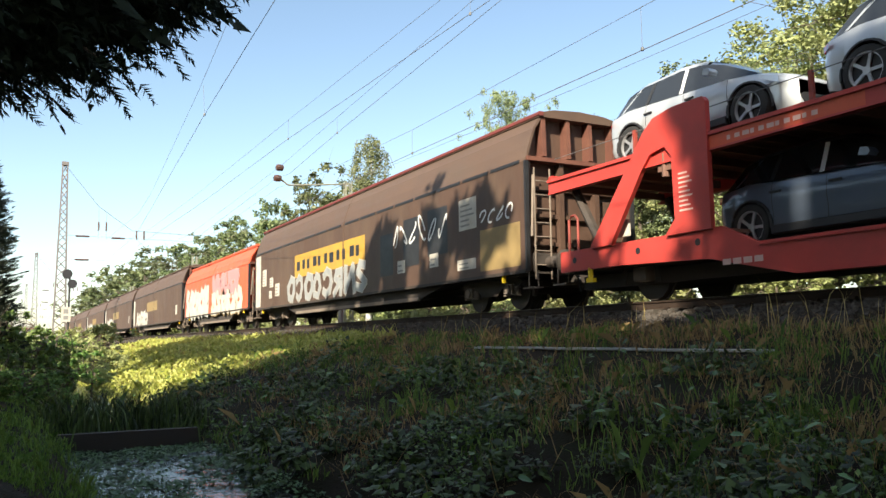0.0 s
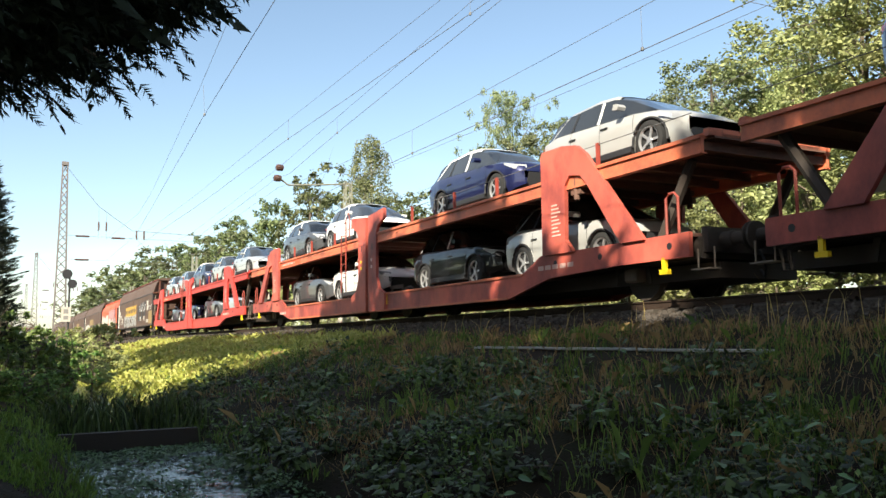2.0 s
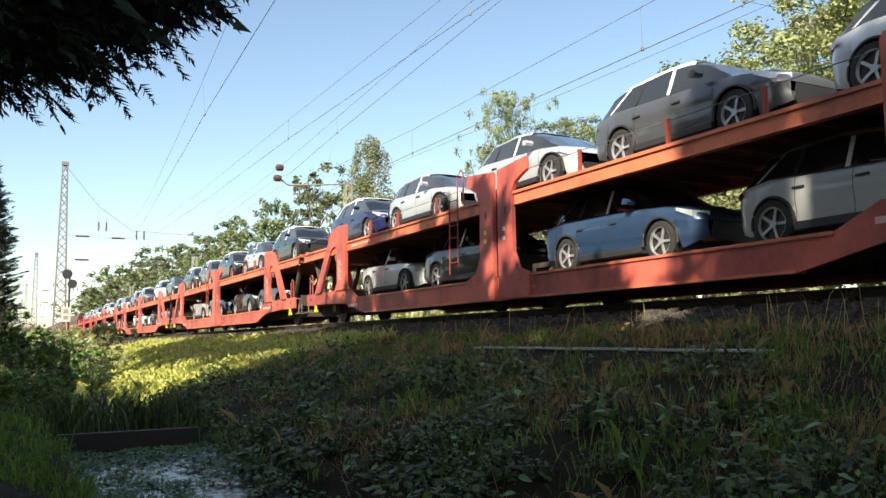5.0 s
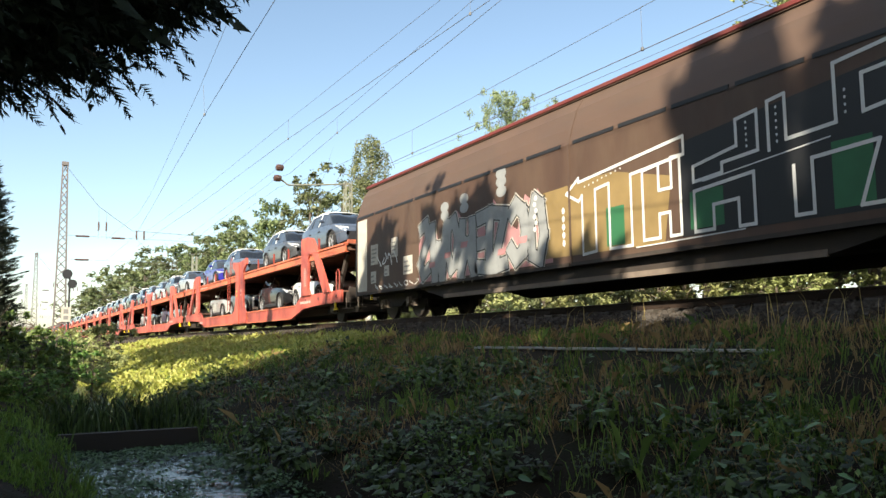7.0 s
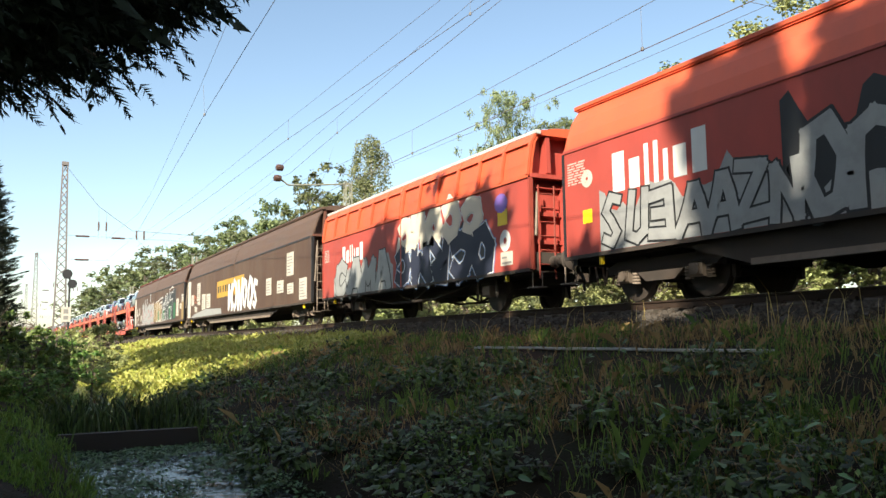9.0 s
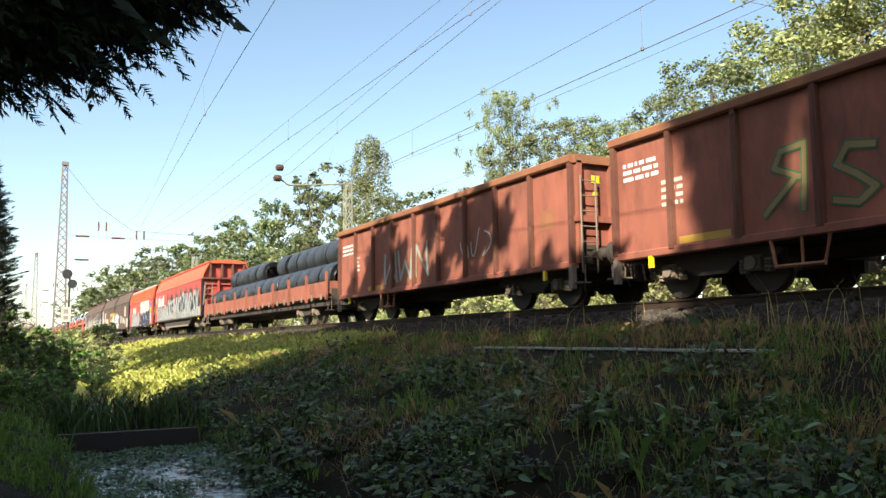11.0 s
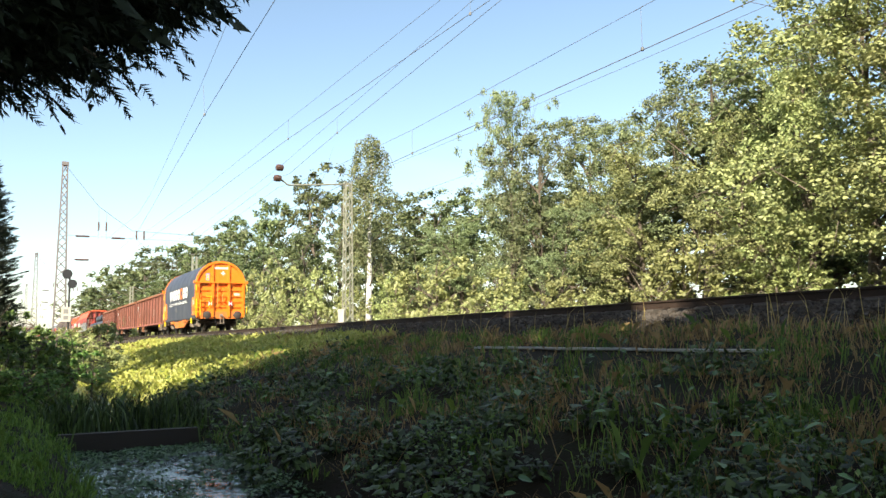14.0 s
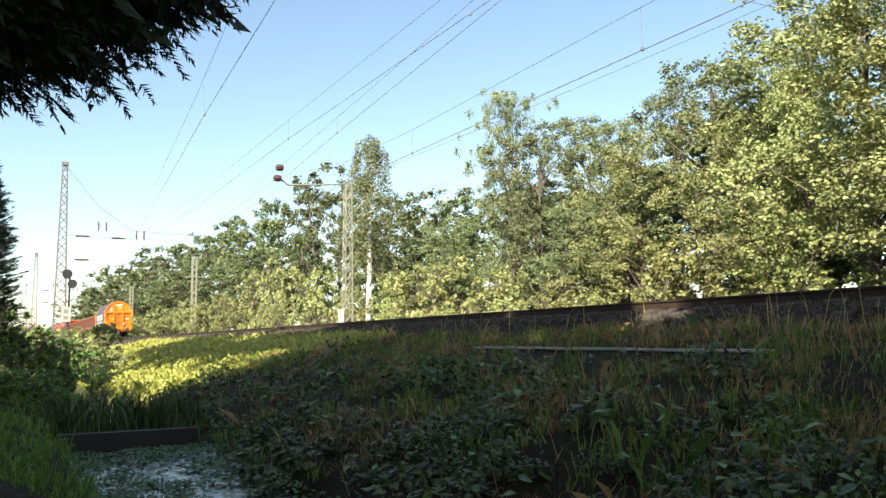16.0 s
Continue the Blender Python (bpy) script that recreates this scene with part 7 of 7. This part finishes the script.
        part("hoop_rail", rod([(X(1.0), -1.46, 1.0), (X(1.0), -1.46, 1.62), (X(1.08), -1.46, 1.7), (X(1.2), -1.46, 1.7), (X(1.28), -1.46, 1.62), (X(1.28), -1.46, 1.0)], 0.025), M_REDDARK, t)
        for s in (-1, 1):
            part("wire_rail", rod([(X(0.6), s * 1.47, 2.92), (X(13.2), s * 1.47, 2.92)], 0.008), M_WIRE, t)
        single_axle(t, X(2.6))
        single_axle(t, X(12.8))
    part("ladder", ladder(-1.9, -1.58, 0.9, 2.75, 0.42), M_REDDARK, t)
    part("ladder_rail", rod([(-1.69, -1.58, 2.6), (-1.69, -1.58, 3.25), (-1.5, -1.58, 3.4), (-1.4, -1.58, 3.3), (-1.4, -1.58, 2.6)], 0.02), M_REDDARK, t)
    part("joint_gear", Build().box(-0.9, 0.9, -0.5, 0.5, 0.35, 0.75), M_UNDER, t)
    part("name_panel", sheet([rect(-10.0, 2.25, 3.4, 0.2)], -1.5, 0.006), M_RED, t, "red strip with plain white blocks")
    part("name_block", sheet([rect(-8.9 + k * 0.15, 2.31, 0.07 + 0.03 * (k % 3), 0.07) for k in range(11)], -1.5, 0.010), M_PRINT, t)
    part("data_panel", sheet([rect(-12.0 + 2.9 + k * 0.2, 0.42, 0.16, 0.09) for k in range(4)] + [rect(9.0 + k * 0.25, 0.72, 0.2, 0.09) for k in range(5)], -1.5, 0.006), M_PRINT, t)
    for x in (-12.4, 12.6, 1.3):
        part("tow_hook", Build().box(x, x + 0.08, -1.5, -1.44, 0.42, 0.66).box(x - 0.06, x + 0.14, -1.5, -1.42, 0.38, 0.46), M_YELLOW, t)
    part("lamp_bracket", Build().box(-11.75, -11.4, -1.35, -1.3, 1.15, 1.45), M_SIGN, t, "small white plate on a bracket")
    end_gear(t, 14.0, 0.9)
    return t


def build_carriers():
    first = carrier()
    for k in range(6):
        on_train(first if k == 0 else copy_thing(first, Matrix()), 322.5 - 28 * (k + 0.5))
    for o in first.children_recursive:
        if o.material_slots and o.material_slots[0].material in (M_CARRIER, M_CARRIERLOW):
            o.material_slots[0].link = "OBJECT"
            o.material_slots[0].material = M_CARRIERRED
    tagged(first, "bright red double-deck car carrier in two coupled halves", "car carrier", "car carriers of the train")


build_carriers()


# ---- the new cars on the carriers; each faces the rear of the train ----
SHAPES = {
    "suv": dict(half=2.30, wheel=1.385, r=0.37,
                shoulder=((-2.3, 0.94), (-2.22, 1.06), (-1.6, 1.14), (0, 1.08), (0.9, 1.05), (1.5, 1.0), (2.05, 0.90), (2.22, 0.80), (2.3, 0.66)),
                roof=((-2.14, 1.04), (-1.75, 1.46), (-1.3, 1.60), (-0.3, 1.65), (0.25, 1.61), (0.7, 1.44), (1.32, 1.0)),
                width=((-2.3, 0.74), (-2.15, 0.86), (-1.5, 0.925), (0, 0.93), (1.4, 0.925), (2.05, 0.84), (2.3, 0.66))),
    "hatch": dict(half=2.13, wheel=1.385, r=0.36,
                  shoulder=((-2.13, 0.9), (-2.05, 1.02), (-1.5, 1.08), (0, 1.02), (0.9, 0.99), (1.45, 0.92), (1.9, 0.80), (2.06, 0.70), (2.13, 0.58)),
                  roof=((-2.02, 0.99), (-1.62, 1.42), (-1.2, 1.52), (-0.3, 1.57), (0.25, 1.52), (0.75, 1.33), (1.5, 0.92)),
                  width=((-2.13, 0.72), (-2.0, 0.83), (-1.4, 0.90), (0, 0.905), (1.3, 0.90), (1.9, 0.80), (2.13, 0.62)))}


def lookup(table, x):
    return float(np.interp(x, [p[0] for p in table], [p[1] for p in table]))


def loft(rows):
    """A skin over rows of points; each row is mirrored in y."""
    b = Build()
    full = [[(x, -y, z) for x, y, z in row] + [(x, y, z) for x, y, z in reversed(row)] for row in rows]
    n = len(full[0])
    b.add([p for row in full for p in row], [(i * n + k, i * n + k + 1, (i + 1) * n + k + 1, (i + 1) * n + k) for i in range(len(full) - 1) for k in range(n - 1)])
    return b, n, len(full)


def car_template(kind):
    q = SHAPES[kind]
    L, ax, R = q["half"], q["wheel"], q["r"]
    t = thing("car", "", "car")

    def low(x):
        return 0.22 + 0.14 * max(0, (abs(x) - 1.9) / 0.4)

    def arch(x, extra=0.06):
        z = 0
        for c in (-ax, ax):
            d = abs(x - c)
            if d < R + extra:
                z = max(z, R + math.sqrt((R + extra) ** 2 - d * d))
        return z
    xs = sorted(set(list(np.round(np.linspace(-L, L, 70), 3)) + [s * ax + d for s in (-1, 1) for d in np.linspace(-R - 0.06, R + 0.06, 13)]))
    rows = []
    for x in xs:
        w, zt, zb = lookup(q["width"], x), lookup(q["shoulder"], x), low(x)
        a = arch(x)
        pts = [(w * 0.93, zb), (w * 0.985, zb + 0.12), (w * 0.97, 0.50), (w * 1.0, 0.66), (w * 0.99, zt - 0.16), (w * 0.955, zt - 0.05), (w * 0.86, zt), (w * 0.45, zt + 0.035), (0, zt + 0.045)]
        rows.append([(x, y, max(z, min(a, zt - 0.02))) for y, z in pts])
    b, n, m = loft(rows)
    b.f += [tuple(range(n)), tuple(range((m - 1) * n, m * n))]
    part("body", b, M_FILM, t, smooth=True)
    # glass house
    rx = [p[0] for p in q["roof"]]
    xs = np.linspace(rx[0], rx[-1], 44)
    rows, top = [], []
    for x in xs:
        zr, zt, w = lookup(q["roof"], x), lookup(q["shoulder"], x), lookup(q["width"], x)
        k = max(0.0, min(1.0, (zr - zt) / 0.5))
        wr = w * (0.86 - 0.18 * k)
        rows.append([(x, w * 0.90, zt - 0.02), (x, w * 0.90 + (wr - w * 0.90) * 0.9, zt + (zr - zt) * 0.86), (x, wr * 0.9, zr - 0.02 * k), (x, wr * 0.5, zr + 0.012 * k), (x, 0, zr + 0.018 * k)])
        if rx[1] - 0.1 <= x <= 0.42:
            top.append([(x, w * 0.90 + (wr - w * 0.90) * 0.93 + 0.012, zt + (zr - zt) * 0.85), (x, wr * 0.93, zr - 0.004), (x, wr * 0.5, zr + 0.026), (x, 0, zr + 0.032)])
    b, _, _ = loft(rows)
    g = part("glass_house", b, M_GLASS, t, "dark tinted windows", smooth=True)
    b, _, _ = loft(top)
    part("roof_panel", b, M_FILM, g, smooth=True)

    def pillar(xa, xb, name, material, label):
        for s in (-1, 1):
            v = []
            for f in (0.0, 0.5, 0.92):
                x = xa + (xb - xa) * f
                for d in (-0.04, 0.04):
                    xx = x + d
                    zr, zt, w = lookup(q["roof"], xx), lookup(q["shoulder"], xx), lookup(q["width"], xx)
                    k = max(0.0, min(1.0, (zr - zt) / 0.5))
                    wr = w * (0.86 - 0.18 * k)
                    v.append((xx, s * (w * 0.90 + (wr - w * 0.90) * 0.9 * f / 0.92 + 0.008), zt - 0.02 + (zr - zt) * 0.86 * f / 0.92 + 0.005))
            part(name, Build().add(v, [(0, 1, 3, 2), (2, 3, 5, 4)]), material, g, label)
    pillar(-0.12, -0.02 - 0.1, "door_pillar", M_FILM, "white film on the door pillar")
    pillar(-1.72, -1.25, "rear_pillar", M_FILM, "rear pillar")
    pillar(-1.0, -0.92, "window_post", M_TRIM, "black window post")
    # trim: sills, arches, grille, lights, mirrors, door handles
    for s in (-1, 1):
        part("sill_trim", Build().box(-ax + R + 0.07, ax - R - 0.07, s * 0.945, s * 0.80, 0.20, 0.34, 0.02), M_TRIM, t, "black sill trim")
        for c in (-ax, ax):
            pts = [(c + (R + 0.05) * math.cos(a), s * (lookup(q["width"], c + (R + 0.05) * math.cos(a)) + 0.003), R + (R + 0.05) * math.sin(a)) for a in np.linspace(-0.15, math.pi + 0.15, 16)]
            part("arch_trim", Build().tube(pts, 0.024, 5), M_TRIM, t, "black wheel-arch trim")
    b = Build()
    for c in (-ax, ax):
        b.box(c - R - 0.03, c + R + 0.03, -0.72, 0.72, 0.25, 0.78)
    b.box(-1.8, 1.8, -0.7, 0.7, 0.2, 0.4)
    part("underbody", b, M_TRIM, t)
    f = L - 0.012
    GT = 0.64 if kind == "suv" else 0.46
    part("grille", Build().prism([(-0.52, 0.30), (0.52, 0.30), (0.60, 0.40), (0.54, GT), (-0.54, GT), (-0.60, 0.40)], f - 0.25, f + 0.03), M_TRIM, t, "black front grille")
    part("rear_bumper", Build().prism([(-0.66, 0.28), (0.66, 0.28), (0.70, 0.44), (-0.70, 0.44)], -f - 0.02, -f + 0.3), M_TRIM, t)
    for s in (-1, 1):
        zt = lookup(q["shoulder"], L - 0.18)
        b = Build().add([(L - 0.05, s * 0.55, zt - 0.16), (L - 0.05, s * 0.55, zt - 0.05), (L - 0.22, s * 0.80, zt - 0.13), (L - 0.22, s * 0.80, zt - 0.02), (L - 0.50, s * 0.885, zt + 0.0), (L - 0.50, s * 0.885, zt + 0.05)], [(0, 2, 3, 1), (2, 4, 5, 3)])
        b.v = [(x + 0.012, y + s * 0.016, z) for x, y, z in b.v]
        part("headlamp", b, M_LAMP, t, "clear headlamp")
        b = Build().add([(-L - 0.01, s * 0.50, 0.84), (-L - 0.01, s * 0.50, 0.93), (-L + 0.02, s * 0.76, 0.83), (-L + 0.02, s * 0.76, 0.93), (-L + 0.20, s * 0.885, 0.86), (-L + 0.20, s * 0.885, 0.93)], [(0, 2, 3, 1), (2, 4, 5, 3)])
        part("tail_lamp", b, M_TAIL, t, "red tail lamp")
        zm = lookup(q["shoulder"], 0.8)
        w = lookup(q["width"], 0.8)
        b0 = s * (w + 0.02)
        b = Build().plate([(0.66, zm + 0.07), (0.70, zm + 0.17), (0.80, zm + 0.16), (0.84, zm + 0.10), (0.80, zm + 0.05)], b0, b0 + s * 0.19)
        part("mirror", b, M_FILM, t, "door mirror", smooth=True)
        for x in (-0.98, 0.05):
            part("door_handle", Build().box(x, x + 0.2, s * (lookup(q["width"], x) + 0.02), s * (lookup(q["width"], x) - 0.03), 0.83, 0.86), M_TRIM, t)
        for x in (-0.95, 0.0, 0.98):
            b = Build()
            w = lookup(q["width"], x)
            zt = lookup(q["shoulder"], x)
            b.add([(x + d, s * (w * k + 0.003), z) for d in (-0.006, 0.006) for k, z in ((0.985, 0.34), (0.97, 0.50), (1.0, 0.66), (0.99, zt - 0.16), (0.955, zt - 0.05))], [(k, k + 1, k + 6, k + 5) for k in range(4)])
            part("door_gap", b, M_TRIM, t)
    tyre = Build().lathe([(-0.11, 0.26), (-0.115, 0.31), (-0.09, R), (0.09, R), (0.115, 0.31), (0.11, 0.26)], 26, (0, 0, 0)).mesh("tyre", M_TYRE, True)
    rim = Build().lathe([(-0.085, 0.255), (-0.10, 0.268), (-0.10, 0.245), (-0.06, 0.235)], 26, (0, 0, 0)).disc(0, -0.085, -0.05, 0, 0.06, 12)
    back = Build().disc(0, -0.035, -0.03, 0, 0.258, 20).mesh("brake_disc", M_TRIM)
    for k in range(5):
        for d in (0.0,):
            a = k * math.tau / 5
            p0, p1 = (math.cos(a) * 0.05, math.sin(a) * 0.05), (math.cos(a + d) * 0.245, math.sin(a + d) * 0.245)
            dx, dz = -math.sin(a) * 0.022, math.cos(a) * 0.022
            rim.add([(p0[0] - dx, -0.075, p0[1] - dz), (p0[0] + dx, -0.075, p0[1] + dz), (p1[0] + dx, -0.085, p1[1] + dz), (p1[0] - dx, -0.085, p1[1] - dz),
                     (p0[0] - dx, -0.05, p0[1] - dz), (p0[0] + dx, -0.05, p0[1] + dz), (p1[0] + dx, -0.05, p1[1] + dz), (p1[0] - dx, -0.05, p1[1] - dz)], [(0, 3, 2, 1), (0, 4, 7, 3), (1, 2, 6, 5)])
    rim = rim.mesh("rim", M_RIM)
    for x in (-ax, ax):
        for s in (-1, 1):
            w = part("wheel", tyre, M_TYRE, t, at=pose(x, s * 0.80, R, 0, 0, 0 if s < 0 else 180))
            part("rim", rim, M_RIM, w, "silver spoked rim")
            part("brake_disc", back, M_TRIM, w)
    return t


TEMPLATES = {}


def car(kind, paint, s, z, film):
    """A car of the given make-up on a deck, its middle s metres ahead of the train's last buffers."""
    t = TEMPLATES[kind] = car_template(kind) if kind not in TEMPLATES else copy_thing(TEMPLATES[kind], Matrix())
    m, words = PAINTS[paint]
    for o in t.children_recursive:
        n = o.name.split(".")[0]
        if n in ("body", "mirror", "roof_panel", "rear_pillar", "door_pillar"):
            o.material_slots[0].link = "OBJECT"
            white = (n == "roof_panel" and film) or (n == "door_pillar") or (n == "rear_pillar" and film)
            o.material_slots[0].material = M_FILM if white else m
    body = "sport utility car" if kind == "suv" else "hatchback car"
    tagged(t, words + " " + body + (" with white roof film" if film else "") + " on carrier", "car", "new cars on the carriers")
    on_train(t, s, z)


def build_cars():
    U, D = 2.60, 0.665
    S, H = "suv", "hatch"
    loads = (
        (((3.6, H, "silver", 0), (8.4, H, "silver", 0), (13.8, S, "navy", 1), (18.9, H, "stone", 0), (24.1, H, "silver", 0)), ((6.3, H, "slate", 0), (11.3, S, "navy", 0), (17.4, S, "grey", 0), (22.6, H, "ice", 0))),
        (((5.2, S, "grey", 1), (10.35, H, "white", 0), (19.0, S, "navy", 1), (24.35, H, "stone", 0)), ((6.55, S, "grey", 0), (11.3, S, "white", 0), (17.95, S, "black", 0), (22.9, S, "stone", 0))),
        (((4.5, S, "navy", 1), (9.7, S, "grey", 1), (18.6, S, "white", 1), (24.0, H, "black", 0)), ((6.3, H, "white", 0), (11.2, S, "white", 0), (17.2, S, "black", 0), (22.4, S, "stone", 0))),
        (((3.1, S, "black", 1), (8.1, S, "grey", 1), (13.3, S, "black", 1), (18.9, H, "stone", 0), (24.0, S, "black", 1)), ((6.5, S, "stone", 0), (11.1, S, "petrol", 0), (17.0, S, "black", 0), (21.8, S, "black", 0))),
        (((3.6, S, "navy", 1), (8.6, H, "silver", 0), (13.8, H, "silver", 0), (18.9, S, "grey", 1), (24.1, H, "silver", 0)), ((6.4, H, "silver", 0), (11.2, S, "black", 0), (17.1, S, "petrol", 0), (22.3, H, "stone", 0))),
        (((4.4, H, "violet", 0), (9.8, S, "slate", 1), (17.6, S, "grey", 1), (23.25, S, "slate", 1)), ((6.4, S, "stone", 0), (11.2, S, "grey", 0), (16.95, S, "black", 0), (21.9, H, "white", 0))))
    for k, (upper, lower) in enumerate(loads):
        front = 322.5 - 28 * k
        for d, kind, paint, film in upper:
            car(kind, paint, front - d, U - 0.05, film)
        for d, kind, paint, film in lower:
            car(kind, paint, front - d, D, film)


build_cars()


def motions():
    """The whole train runs along the track at one speed, away from the camera."""
    for ob, x, z in ROLLING:
        walk(ob, [(t, pose(x + SPEED * t, TRACK_Y, RAIL_Z + z)) for t in (0, 4, 8, 12, 16)])
    for ob, x, y, z in LOADS:
        walk(ob, [(t, pose(x + SPEED * t, TRACK_Y + y, RAIL_Z + z)) for t in (0, 4, 8, 12, 16)])


motions()
